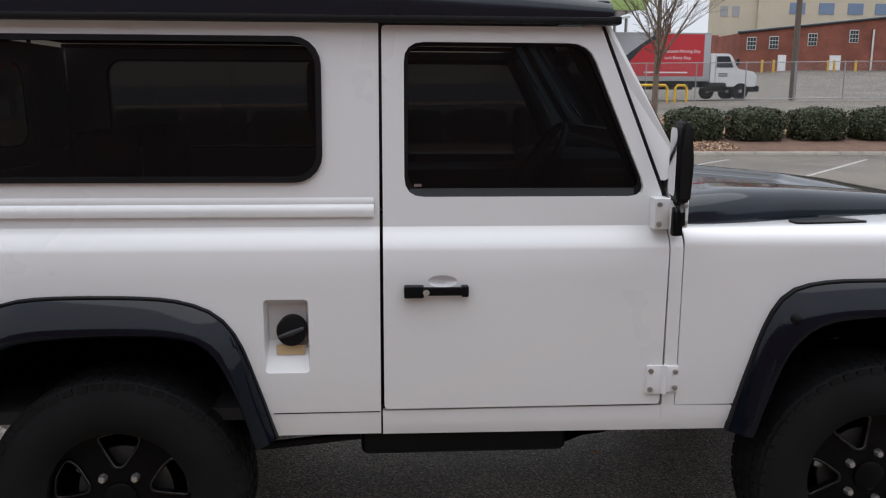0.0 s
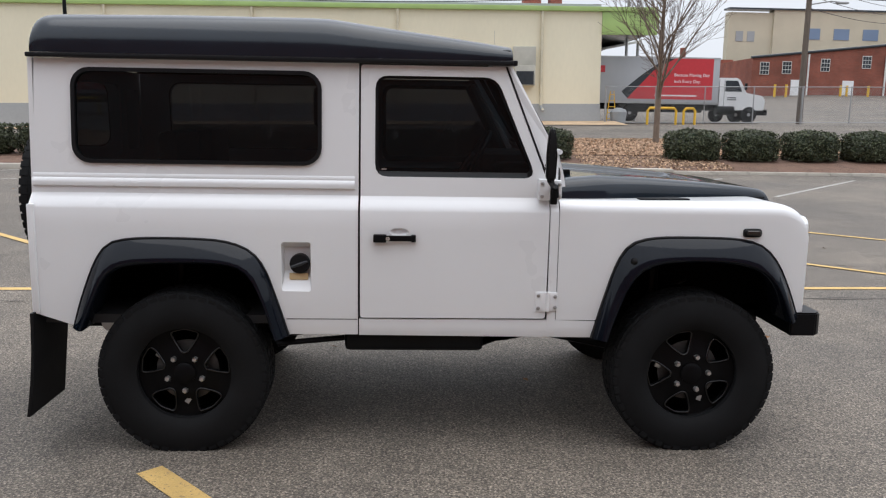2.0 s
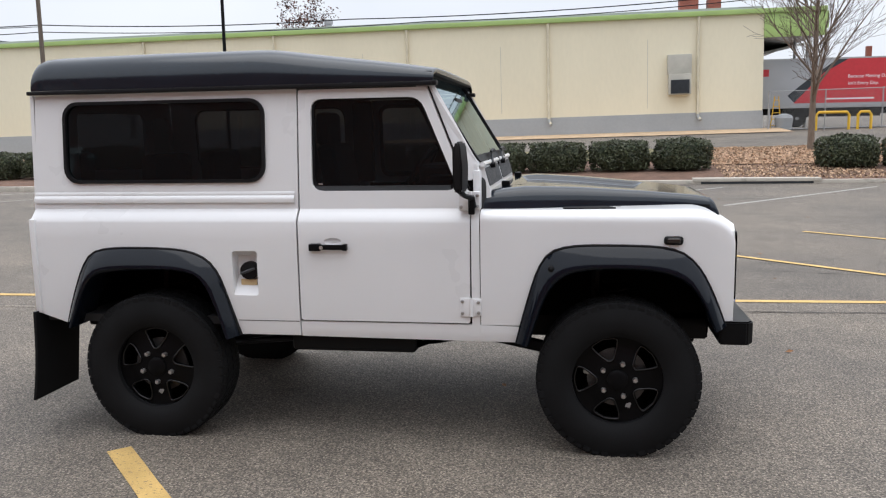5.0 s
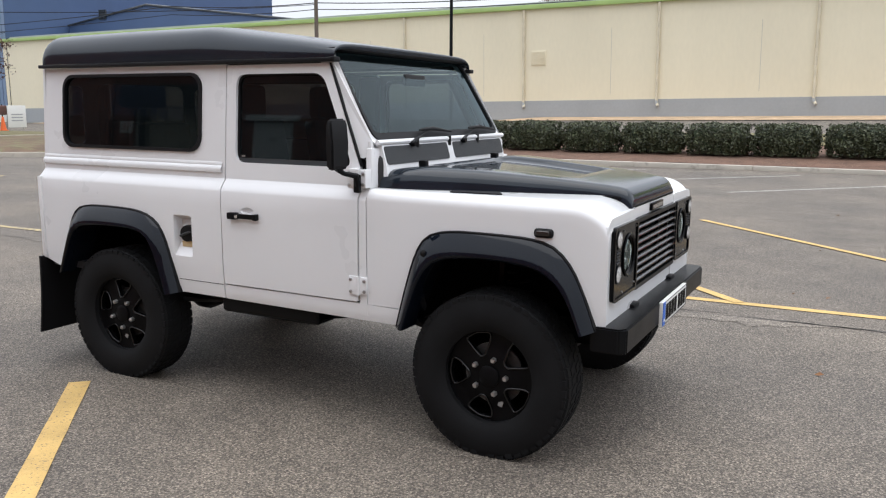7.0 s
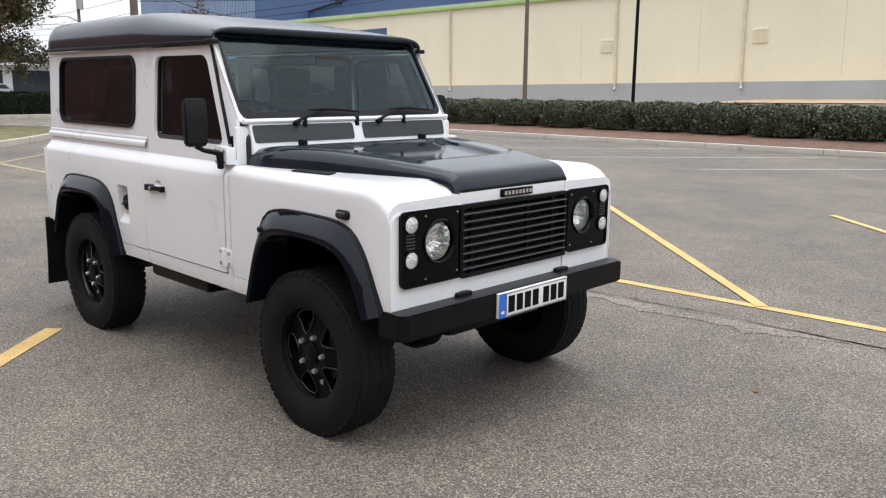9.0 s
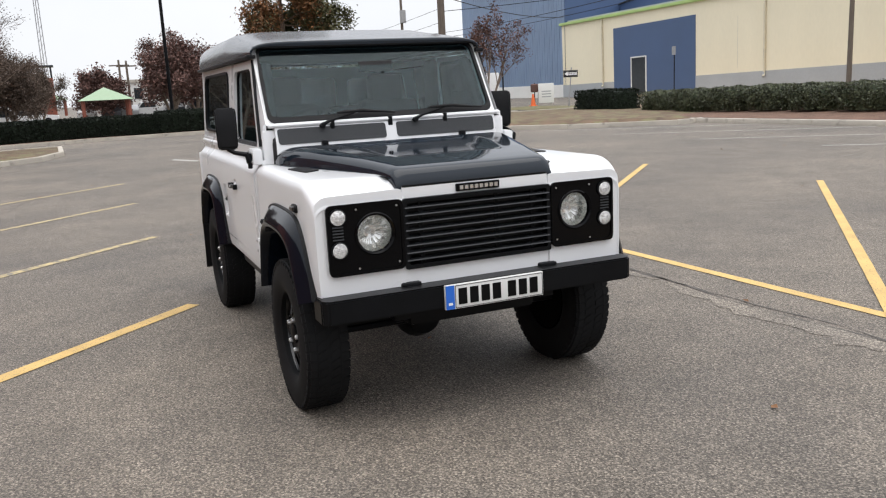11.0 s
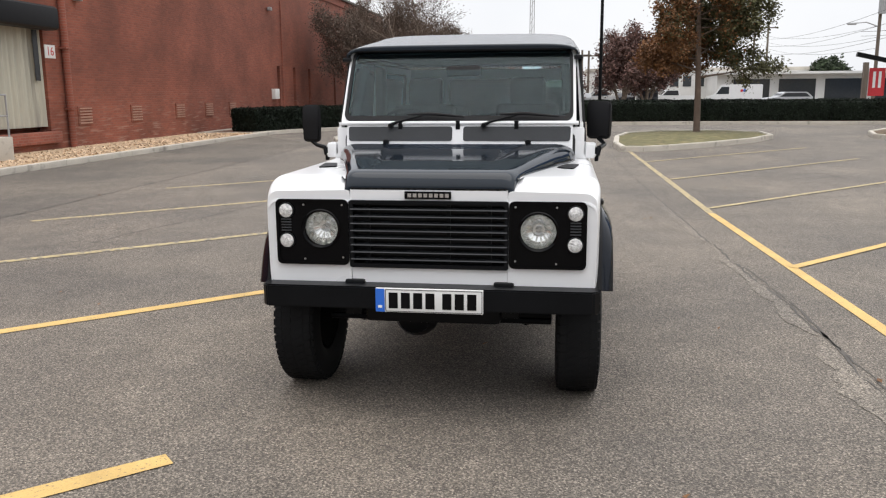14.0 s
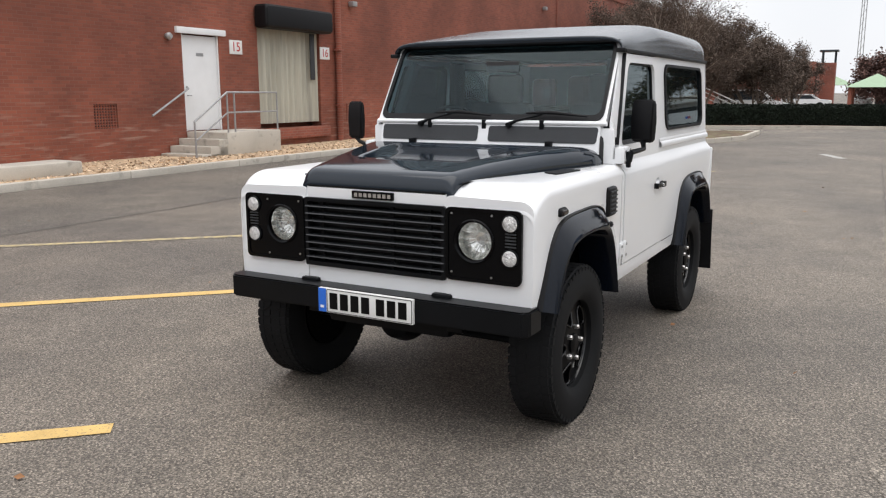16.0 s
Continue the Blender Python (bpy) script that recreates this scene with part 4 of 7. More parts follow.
ARCH_OUT = {-1: [(-1.69, 0.585), (-1.645, 0.74), (-1.56, 0.95), (-1.47, 1.005), (-1.17, 1.008), (-0.96, 0.995), (-0.83, 0.92), (-0.755, 0.70), (-0.712, 0.555)],
            1: [(0.704, 0.548), (0.748, 0.72), (0.82, 0.955), (0.915, 1.03), (1.20, 1.035), (1.46, 1.025), (1.565, 0.94), (1.635, 0.80), (1.688, 0.655)]}
ARCH_IN = {-1: [(-1.635, 0.585), (-1.585, 0.71), (-1.52, 0.855), (-1.43, 0.898), (-1.17, 0.908), (-0.98, 0.902), (-0.888, 0.865), (-0.822, 0.73), (-0.768, 0.545)],
           1: [(0.765, 0.548), (0.805, 0.68), (0.86, 0.83), (0.945, 0.915), (1.12, 0.935), (1.37, 0.93), (1.50, 0.885), (1.575, 0.79), (1.635, 0.640)]}


def arch(end, f):
    """The wheel arch line, from its rear foot to its front foot: f = 0 at the outer edge of the flare, 1 at its lip."""
    o, i = smooth_line(ARCH_OUT[end]), smooth_line(ARCH_IN[end])
    return [(a[0] + (b[0] - a[0]) * f, a[1] + (b[1] - a[1]) * f) for a, b in zip(o, i)]


for s in (-1, 1):
    on = lambda z, s=s: s * side_y(z)
    inward = (0, -s * 0.02, 0)
    cut = arch(-1, 0.5)
    outline = [(-1.855, 0.65), *cut, (-0.70, 0.556), (-0.394, 0.556), (-0.392, 1.80), (-1.835, 1.80), (-1.85, 1.2)]
    win = rounded(-1.664, -0.570, 1.346, 1.752, 0.075)
    fill = rounded(-0.742, -0.608, 0.762, 0.992, 0.012, 2)
    quarter = part("rear_side_panel", sheet(outline, [win, fill] if s < 0 else [win], lambda a, b, on=on: (a, on(b), b), LEVELS, inward), WHITE_PAINT, car, "white rear side panel", 22)
    part("panel_seam", block(-0.722, -0.396, s * 0.815, s * (side_y(0.632) + 0.0012), 0.6295, 0.6325), BLACK_TRIM, quarter)
    # the moulding and the seams above and below it
    z0, z1 = 1.232, 1.292
    prof = [(0.0, z0), (0.012, z0 + 0.004), (0.016, z0 + 0.02), (0.012, z0 + 0.034), (0.004, z0 + 0.04), (0.006, z1 - 0.012), (0.0, z1)]
    part("moulding", loft([[(x, s * (side_y(z) + d), z) for d, z in prof] for x in (-1.852, -0.41)]), WHITE_PAINT, quarter, smooth=50)
    part("corner_capping", block(-1.868, -1.835, s * 0.805, s * 0.838, 0.65, 1.155, 0.008), WHITE_PAINT, quarter)
    # rear quarter window
    o, i = rounded(-1.674, -0.560, 1.337, 1.761, 0.082), rounded(-1.657, -0.577, 1.354, 1.744, 0.069)
    seal = sheet(o, [i], lambda a, b, on=on, s=s: (a, on(b) + s * 0.012, b), (1.5,), (0, -s * 0.03, 0))
    seal = part("window_seal", seal, BLACK_TRIM, quarter, "black rubber window seal")
    part("side_glass", sheet(rounded(-1.66, -0.574, 1.35, 1.748, 0.066), [], lambda a, b, on=on, s=s: (a, on(b) - s * 0.004, b), (1.5,)), TINTED, quarter, "dark tinted quarter window", facing=(0, s, 0))

    # door with its window, handle and hinges
    edge = [(-0.383, 0.640), (0.482, 0.640), (0.486, 1.195), (0.470, 1.30), (0.272, 1.795), (-0.383, 1.795)]
    dwin = soften([(-0.318, 1.292), (0.428, 1.292), (0.236, 1.748), (-0.318, 1.748)], 0.06)
    dish_edge = [(-0.205 + 0.044 * math.cos(2 * math.pi * k / 24), 1.044 + 0.019 * math.sin(2 * math.pi * k / 24)) for k in range(24)]
    door = part("door", sheet(soften(edge, 0.012, 2), [dwin, dish_edge], lambda a, b, on=on, s=s: (a, on(b) + s * 0.004, b), LEVELS, inward), WHITE_PAINT, car, "white front door", 22)
    gw = soften([(-0.330, 1.280), (0.440, 1.280), (0.246, 1.760), (-0.330, 1.760)], 0.065)
    gi = soften([(-0.306, 1.312), (0.412, 1.312), (0.227, 1.738), (-0.306, 1.738)], 0.05)
    part("window_seal", sheet(gw, [gi], lambda a, b, on=on, s=s: (a, on(b) - s * 0.012, b), (1.5,), inward), BLACK_TRIM, door, "black window seal")
    part("sill_seal", block(-0.30, 0.385, s * 0.750, s * 0.772, 1.290, 1.316), FLAP_GREY, door, "grey lower window seal")
    part("door_glass", sheet(soften([(-0.312, 1.30), (0.42, 1.30), (0.233, 1.745), (-0.312, 1.745)], 0.05), [], lambda a, b, on=on, s=s: (a, on(b) - s * 0.02, b), (1.5,)), TINTED, door, "dark tinted door window", facing=(0, s, 0))
    if s < 0:
        part("glass_mark", block(-0.288, -0.266, -0.7645, -0.7625, 1.322, 1.330), STEEL, door, "tiny etched glass mark")
    hd = part("door_handle", block(-0.322, -0.130, s * 0.842, s * 0.858, 1.004, 1.030, 0.006), BLACK_METAL, door, "black pull handle")
    bm = block(-0.322, -0.262, s * 0.826, s * 0.862, 0.998, 1.034, 0.006)
    part("lock_end", bm, BLACK_METAL, hd)
    part("handle_end", block(-0.15, -0.128, s * 0.826, s * 0.86, 1.0, 1.033, 0.005), BLACK_METAL, hd)
    part("key_barrel", turned([(0.010, 0), (0.010, 0.006)], 14, "y", m=Matrix.Translation((-0.256, s * 0.858, 1.016)) @ Matrix.Diagonal((1, s, 1, 1))), CHROME, hd)
    cup = turned([(0.02, 0.017), (0.55, 0.015), (0.85, 0.008), (1.01, 0)], 24, "y", m=Matrix.Translation((-0.205, s * 0.832, 1.044)) @ Matrix.Diagonal((0.044, -s, 0.019, 1)))
    for f in [f for f in cup.faces if len(f.verts) > 4 and abs(f.calc_center_median().y) > 0.828]:
        cup.faces.remove(f)
    part("handle_dish", cup, WHITE_PAINT, door)
    for hz in (0.722, 1.245):
        h = part("hinge", block(0.432, 0.482, s * 0.78, s * 0.838, hz - 0.048, hz + 0.048, 0.008), WHITE_PAINT, door, "white bolted hinge")
        part("hinge_leaf", block(0.496, 0.538, s * 0.78, s * 0.836, hz - 0.044, hz + 0.044, 0.008), WHITE_PAINT, h)
        part("knuckle", rod([(0.489, s * 0.832, hz - 0.046), (0.489, s * 0.832, hz + 0.046)], 0.011), WHITE_PAINT, h)
        for bx, bz in ((0.446, -0.03), (0.446, 0.03), (0.525, -0.026), (0.525, 0.026)):
            part("bolt", turned([(0.009, 0), (0.009, 0.005), (0.005, 0.007)], 6, "y", m=Matrix.Translation((bx, s * 0.8365, hz + bz)) @ Matrix.Diagonal((1, s, 1, 1))), STEEL, h)
    # pillar behind the door gap, and the sill
    part("pillar_seam", sheet([(0.474, 1.30), (0.481, 1.30), (0.282, 1.797), (0.275, 1.797)], [], lambda a, b, on=on, s=s: (a, on(b) + s * 0.006, b), (1.5,), inward), BLACK_TRIM, car, "dark seam beside the door")
    part("door_gap", block(-0.398, 0.50, s * 0.70, s * 0.762, 0.60, 1.24), BLACK_TRIM, car, "dark door shut seam")
    part("hinge_pillar", sheet([(0.491, 0.572), (0.531, 0.572), (0.531, 1.225), (0.491, 1.225)], [], lambda a, b, on=on: (a, on(b), b), LEVELS, inward), WHITE_PAINT, car, "white hinge pillar", 22)
    part("sill", sheet([(-0.70, 0.556), (0.72, 0.545), (0.72, 0.626), (0.49, 0.632), (-0.39, 0.632), (-0.70, 0.632)], [], lambda a, b, on=on: (a, on(b) - 0.002, b), (0.58, 0.6), inward), WHITE_PAINT, car, "white sill panel", 22) if s > 0 else part(
        "sill", sheet([(-0.388, 0.553), (0.72, 0.545), (0.72, 0.626), (0.49, 0.632), (-0.388, 0.632)], [], lambda a, b, on=on: (a, on(b) + 0.002, b), (0.58, 0.6), inward), WHITE_PAINT, car, "white sill panel", 22)

    # front wing: loft of cross-sections along the car
    wx = sorted(set([0.535, *np.linspace(0.55, 0.74, 6), *[x for x, z in arch(1, 0.5)], *np.linspace(1.64, 1.722, 9)]))
    fr = arch(1, 0.5)

    def wing_bottom(x):
        if x <= fr[0][0]:
            return 0.632
        if x >= fr[-1][0]:
            return 0.665
        return max(interp(fr, x), 0.632 if x < 1.2 else 0.665)

    def wing_top(x):
        t = max(0, (x - 1.545) / 0.178)
        return 1.196 - 0.004 * (x - 0.53) - 0.125 * (1 - math.sqrt(max(0, 1 - t * t)))

    secs = []
    for x in wx:
        zt, zb = wing_top(x), wing_bottom(x)
        yo = 0.826 - 0.016 * max(0, (x - 1.60) / 0.122) ** 2
        yin = interp([(0.5, 0.69), (0.62, 0.70), (1.0, 0.59), (1.6, 0.385), (1.73, 0.385)], x)
        pts = [(x, s * yin, zt - 0.012), (x, s * (yin + 0.02), zt)]
        for k in range(7):
            a = radians(90 * k / 6)
            pts.append((x, s * (yo - 0.06 + 0.06 * math.sin(a)), zt - 0.055 + 0.055 * math.cos(a)))
        for k in range(1, 8):
            z = zt - 0.055 + (zb - zt + 0.055) * k / 7
            pts.append((x, s * min(yo, side_y(min(z, 1.05)) - 0.003 + (yo - 0.826)), z))
        secs.append(pts)
    wing = part("front_wing", push(loft(secs), (0, -s * 0.006, -0.002)), WHITE_PAINT, car, "white front wing", 40)
    # front face of the wing round the lamp panel
    face = sheet(soften([(s * 0.388, 0.672), (s * 0.806, 0.672), (s * 0.812, 0.95), (s * 0.806, 1.10), (s * 0.77, 1.128), (s * 0.388, 1.135)], 0.02, 2),
                 [soften([(s * 0.402, 0.772), (s * 0.752, 0.772), (s * 0.752, 1.078), (s * 0.402, 1.078)], 0.025)], lambda a, b: (1.718, a, b), (), (-0.02, 0, 0))
    part("wing_face", face, WHITE_PAINT, wing, "white lamp surround", None)
    # vent plate on the wing top, side repeater
    part("wing_vent", sheet(soften([(0.93, s * 0.665), (1.13, s * 0.61), (1.19, s * 0.70), (0.93, s * 0.735)], 0.02), [], lambda a, b: (a, b, wing_top(a) + 0.0065), (), (0, 0, -0.01)), BLACK_TRIM, wing, "black wing top vent")
    rp = part("side_repeater", block(1.398, 1.486, s * 0.815, s * 0.842, 1.036, 1.076, 0.018, 3), BLACK_TRIM, wing, "black indicator bezel")
    part("repeater_lens", block(1.41, 1.474, s * 0.835, s * 0.850, 1.043, 1.069, 0.010, 3), AMBER, rp, "smoked indicator lens")

    if s > 0:
        iv = part("air_intake", block(0.668, 0.80, 0.81, 0.846, 0.945, 1.10, 0.02, 3), BLACK_TRIM, wing, "black side air intake")
        for k in range(6):
            part("intake_slat", block(0.682, 0.786, 0.842, 0.852, 0.962 + k * 0.022, 0.970 + k * 0.022), FLAP_GREY, iv)

    # black lamp panel with lamps
    lp = part("lamp_panel", sheet(soften([(s * 0.396, 0.765), (s * 0.76, 0.765), (s * 0.76, 1.088), (s * 0.396, 1.088)], 0.03),
                                  [[(s * 0.534 + 0.098 * math.cos(2 * math.pi * k / 32), 0.943 + 0.098 * math.sin(2 * math.pi * k / 32)) for k in range(32)]],
                                  lambda a, b: (1.732, a, b), (), (-0.03, 0, 0)), LAMP_BLACK, car, "gloss black lamp panel", 30)
    part("panel_rim", sheet(soften([(s * 0.394, 0.763), (s * 0.762, 0.763), (s * 0.762, 1.090), (s * 0.394, 1.090)], 0.03),
                            [soften([(s * 0.408, 0.777), (s * 0.748, 0.777), (s * 0.748, 1.076), (s * 0.408, 1.076)], 0.026)], lambda a, b: (1.738, a, b), (), (-0.008, 0, 0)), LAMP_BLACK, lp)
    at = Matrix.Translation((1.70, s * 0.534, 0.943))
    bm = turned([(0.004, -0.055), (0.03, -0.052), (0.06, -0.038), (0.078, -0.014), (0.086, 0.012)], 18, "x", m=at)
    for f in [f for f in bm.faces if len(f.verts) > 4 and f.calc_center_median().x > 1.70]:
        bm.faces.remove(f)
    hl = part("headlight", bm, REFLECTOR, lp, "round clear headlight", None)
    bm = turned([(0.086, 0.012), (0.096, 0.03), (0.099, 0.036), (0.094, 0.04), (0.085, 0.034)], 32, "x", m=at)
    for f in [f for f in bm.faces if len(f.verts) > 4]:
        bm.faces.remove(f)
    part("headlight_ring", bm, LAMP_BLACK, hl, "black lamp ring")
    for k in range(14):
        a = 2 * math.pi * k / 14
        bm = rod([(1.70 - 0.045, s * 0.534 + 0.03 * math.cos(a), 0.943 + 0.03 * math.sin(a)), (1.70 + 0.004, s * 0.534 + 0.082 * math.cos(a), 0.943 + 0.082 * math.sin(a))], 0.0028, 5)
        part("reflector_rib", bm, REFLECTOR, hl)
    part("bulb_shield", turned([(0.011, 0), (0.013, 0.01), (0.008, 0.022)], 16, "x", m=Matrix.Translation((1.662, s * 0.534, 0.943))), CHROME, hl)
    bm = turned([(0.086, 0.014), (0.075, 0.026), (0.05, 0.034), (0.02, 0.038), (0.002, 0.039)], 32, "x", m=at)
    for f in [f for f in bm.faces if len(f.verts) == 32 and f.calc_center_median().x < 1.72]:
        bm.faces.remove(f)
    part("headlight_lens", bm, LENS, hl, "clear domed lens")
    for z in (1.033, 0.883):
        sl = part("small_lamp", turned([(0.040, 0), (0.041, 0.012), (0.036, 0.014)], 24, "x", m=Matrix.Translation((1.728, s * 0.708, z))), BLACK_METAL, lp, "small round lamp")
        part("lamp_lens", turned([(0.036, 0.010), (0.034, 0.014), (0.022, 0.018), (0.006, 0.020)], 24, "x", m=Matrix.Translation((1.728, s * 0.708, z))), FACETED, sl, "clear faceted lens")
    for k in range(5):
        part("slot", block(1.730, 1.738, s * 0.685, s * 0.735, 0.930 + k * 0.014, 0.936 + k * 0.014), FLAP_GREY, lp)
    for y, z in ((0.425, 1.062), (0.425, 0.80), (0.62, 1.062), (0.62, 0.79)):
        part("screw", turned([(0.005, 0), (0.005, 0.004)], 8, "x", m=Matrix.Translation((1.732, s * y, z))), STEEL, lp)

    # flared wheel arches
    for cx, name in ((-1.195, "rear"), (1.195, "front")):
        end = 1 if cx > 0 else -1
        # a slope that faces the sky, rolled over a soft shoulder into an upright lip
        prof = ((0, 0.818), (0, 0.834), (0.07, 0.843), (0.28, 0.860), (0.52, 0.878), (0.72, 0.890), (0.88, 0.897), (0.97, 0.898), (1.04, 0.893), (1.10, 0.882), (1.10, 0.70))
        lines = [(arch(end, f), y) for f, y in prof]
        secs = [[(a[k][0], s * y, a[k][1]) for a, y in lines] for k in range(len(lines[0][0]))]
        fl = part("wheel_arch_flare", loft(secs), FLARE_PAINT, car, "gloss black wheel arch flare", 40)
        rim = [(arch(end, f), y) for f, y in ((-0.035, 0.815), (-0.035, 0.838), (-0.01, 0.842), (0.035, 0.842), (0.045, 0.83))]
        part("flare_gasket", loft([[(a[k][0], s * y, a[k][1]) for a, y in rim] for k in range(len(rim[0][0]))]), BLACK_TRIM, fl, "thin black rubber gasket", 40)
        bm = loft([[(x, s * 0.80, z), (x, s * 0.42, z)] for x, z in arch(end, 0.55)])
        part("arch_liner", bm, ARCH_BLACK, car, "black wheel arch liner")
        part("arch_wall", sheet([(cx - 0.47, 0.5), (cx + 0.47, 0.5), (cx + 0.47, 1.0), (cx - 0.47, 1.0)], [], lambda a, b, s=s: (a, s * 0.44, b)), ARCH_BLACK, car, "black inner arch wall")
        if name == "front":
            part("flare_stud", turned([(0.016, 0), (0.014, 0.012), (0.004, 0.018)], 10, "y", m=Matrix.Translation((cx - 0.318, s * 0.874, 0.925)) @ Matrix.Diagonal((1, s, 1, 1))), BLACK_TRIM, fl)

    # door mirror: the far one is turned towards the driver
    mx, my, mz, turn = (0.460, 0.955, 1.412, -8) if s < 0 else (0.297, 0.867, 1.424, -26)
    half = 0.058 if s < 0 else 0.078
    bm = loft([[(0.026 * k, half * w, z), (0.026 * k, -half * w, z), (-0.020 * k, -half * w * 1.04, z), (-0.020 * k, half * w * 1.04, z)] for z, w, k in ((-0.118, 0.80, 0.5), (-0.108, 0.94, 0.85), (0.0, 1.0, 1.0), (0.10, 1.0, 0.62), (0.118, 0.86, 0.35))], None, True)
    bm.verts.ensure_lookup_table()
    bm.faces.new(bm.verts[:4])
    bm.faces.new(bm.verts[-4:])
    bmesh.ops.bevel(bm, geom=bm.edges[:], offset=0.008, segments=2, affect="EDGES")
    bmesh.ops.transform(bm, matrix=pose(mx, s * my, mz, 0, 0, turn), verts=bm.verts)
    mr = part("door_mirror", bm, BLACK_TRIM, car, "black door mirror")
    part("mirror_glass", sheet(rounded(-half + 0.012, half - 0.012, -0.095, 0.095, 0.02), [], lambda a, b, m=pose(mx, s * my, mz, 0, 0, turn): m @ Vector((-0.0225, a, b))), MIRROR, mr)
    part("mirror_arm", rod([(0.505, s * 0.85, 1.215), (0.50, s * 0.862, 1.262), (0.5 * (mx + 0.49), s * (my - 0.03 if s < 0 else 0.90), 1.276), (mx, s * my, mz - 0.112)], [0.018, 0.016, 0.012, 0.016]), BLACK_METAL, mr)
    part("arm_bracket", block(0.482, 0.514, s * 0.835, s * 0.860, 1.18, 1.268, 0.008), BLACK_METAL, mr)

    # rear lights and mud flap
    for z in (1.135, 0.83, 0.72):  # barely proud of the corner
        part("rear_lamp", turned([(0.04, 0), (0.042, 0.012), (0.03, 0.03), (0.005, 0.034)], 18, "x", m=Matrix.Translation((-1.862, s * 0.745, z)) @ Matrix.Diagonal((-0.6, 1, 1, 1))), CHROME if z > 1 else RED_PAINT, car, "round rear lamp")
    bm = loft([[(-1.852 - 0.045 * t + 0.012 * math.sin(3 * t), s * 0.868, 0.66 - 0.49 * t), (-1.845 - 0.05 * t, s * 0.48, 0.66 - 0.49 * t)] for t in np.linspace(0, 1, 7)])
    part("mud_flap", push(bm, (-0.014, 0, 0)), BLACK_TRIM, car, "black rubber mud flap")
    # windscreen pillar
    part("windscreen_pillar", push(loft([[(x, s * y, z), (x - 0.052, s * (y + 0.018), z - 0.02)] for x, y, z in ((0.535, 0.748, 1.36), (0.520, 0.742, 1.42), (0.288, 0.716, 1.835))]), (-0.03, 0, 0)), WHITE_PAINT, car, "white windscreen pillar", 30)
    part("pillar_foot", block(0.495, 0.532, s * 0.69, s * 0.772, 1.19, 1.39, 0.015), WHITE_PAINT, car, "white pillar foot")
    part("scuttle_end", block(0.50, 0.537, s * 0.655, s * 0.700, 1.19, 1.39, 0.01), WHITE_PAINT, car, "white scuttle end")
    part("screen_bracket", rod([(0.520, s * 0.752, 1.30), (0.512, s * 0.752, 1.42)], [0.014, 0.010]), WHITE_PAINT, car, "white windscreen hinge bracket")

# filler recess and cap
bm = bmesh.new()
loft([[(-0.742, -0.828, 0.992), (-0.608, -0.828, 0.992), (-0.608, -0.828, 0.762), (-0.742, -0.828, 0.762)], [(-0.735, -0.77, 0.962), (-0.62, -0.77, 0.962), (-0.62, -0.77, 0.85), (-0.735, -0.77, 0.85)]], bm, True)
bm.verts.ensure_lookup_table()
bm.faces.new(bm.verts[4:8])
pocket = part("filler_recess", bm, WHITE_PAINT, car, "white fuel filler recess", 20)
cap = part("fuel_cap", turned([(0.045, 0), (0.047, -0.03), (0.044, -0.045), (0.02, -0.048)], 24, "y", m=Matrix.Translation((-0.662, -0.772, 0.888))), BLACK_TRIM, pocket, "black ribbed fuel cap")
part("cap_grip", rod([(-0.700, -0.824, 0.874), (-0.662, -0.828, 0.888), (-0.624, -0.824, 0.902)], [0.006, 0.009, 0.006], 6), FLAP_GREY, cap, "grey grip bar")
part("fuel_label", block(-0.71, -0.625, -0.800, -0.792, 0.812, 0.842), LABEL_TAN, pocket, "small tan fuel label")

# roof
ROOF = [(-1.846, 1.90), (-1.844, 1.945), (-1.838, 1.970), (-1.826, 1.986), (-1.80, 1.996), (-1.75, 2.0), (-1.2, 2.008), (-0.62, 2.008), (-0.54, 2.005), (-0.46, 1.995), (-0.36, 1.980), (-0.18, 1.955), (0.0, 1.931), (0.14, 1.911), (0.20, 1.902), (0.25, 1.894), (0.28, 1.8895), (0.296, 1.887), (0.301, 1.8855), (0.304, 1.882), (0.305, 1.876), (0.305, 1.868), (0.304, 1.862)]
RY = [(0.768, 0.0), (0.768, 0.16), (0.767, 0.27), (0.762, 0.40), (0.751, 0.54), (0.733, 0.68), (0.706, 0.80), (0.664, 0.89), (0.60, 0.947), (0.50, 0.977), (0.36, 0.989), (0.18, 0.997), (0.0, 1.0)]
secs = []
for x, zt in ROOF:
    low = 1.822 + 0.046 * min(1, max(0, (x - 0.20) / 0.07))
    half = [(0.735, low)] + [(y, 1.822 + (zt + 0.012 - 1.822) * f) for y, f in RY]
    k = 1 - 0.02 * max(0, (-1.8 - x) / 0.06) - 0.02 * max(0, (x - 0.05) / 0.27)
    secs.append([(x, -y * k, z) for y, z in half] + [(x, y * k * 0.968, z) for y, z in reversed(half[:-1])])
bm = loft(secs)
bm.verts.ensure_lookup_table()
n = len(secs[0])
bm.faces.new(bm.verts[:n])
bm.faces.new(bm.verts[-n:])
roof = part("roof", bm, ROOF_PAINT, car, "anthracite painted hard roof", 38)
for s in (-1, 1):
    w = 0 if s < 0 else -0.024
    part("gutter", block(-1.856, 0.305, s * 0.748 + w, s * 0.783 + w, 1.800, 1.820, 0.006), BLACK_TRIM, roof, "black rain gutter")
    part("gutter_tip", block(0.285, 0.325, s * 0.725 + w, s * 0.778 + w, 1.800, 1.824, 0.006), BLACK_TRIM, roof)
part("header_rail", block(0.232, 0.298, -0.735, 0.712, 1.858, 1.872, 0.006), BLACK_TRIM, roof, "black windscreen header rail")
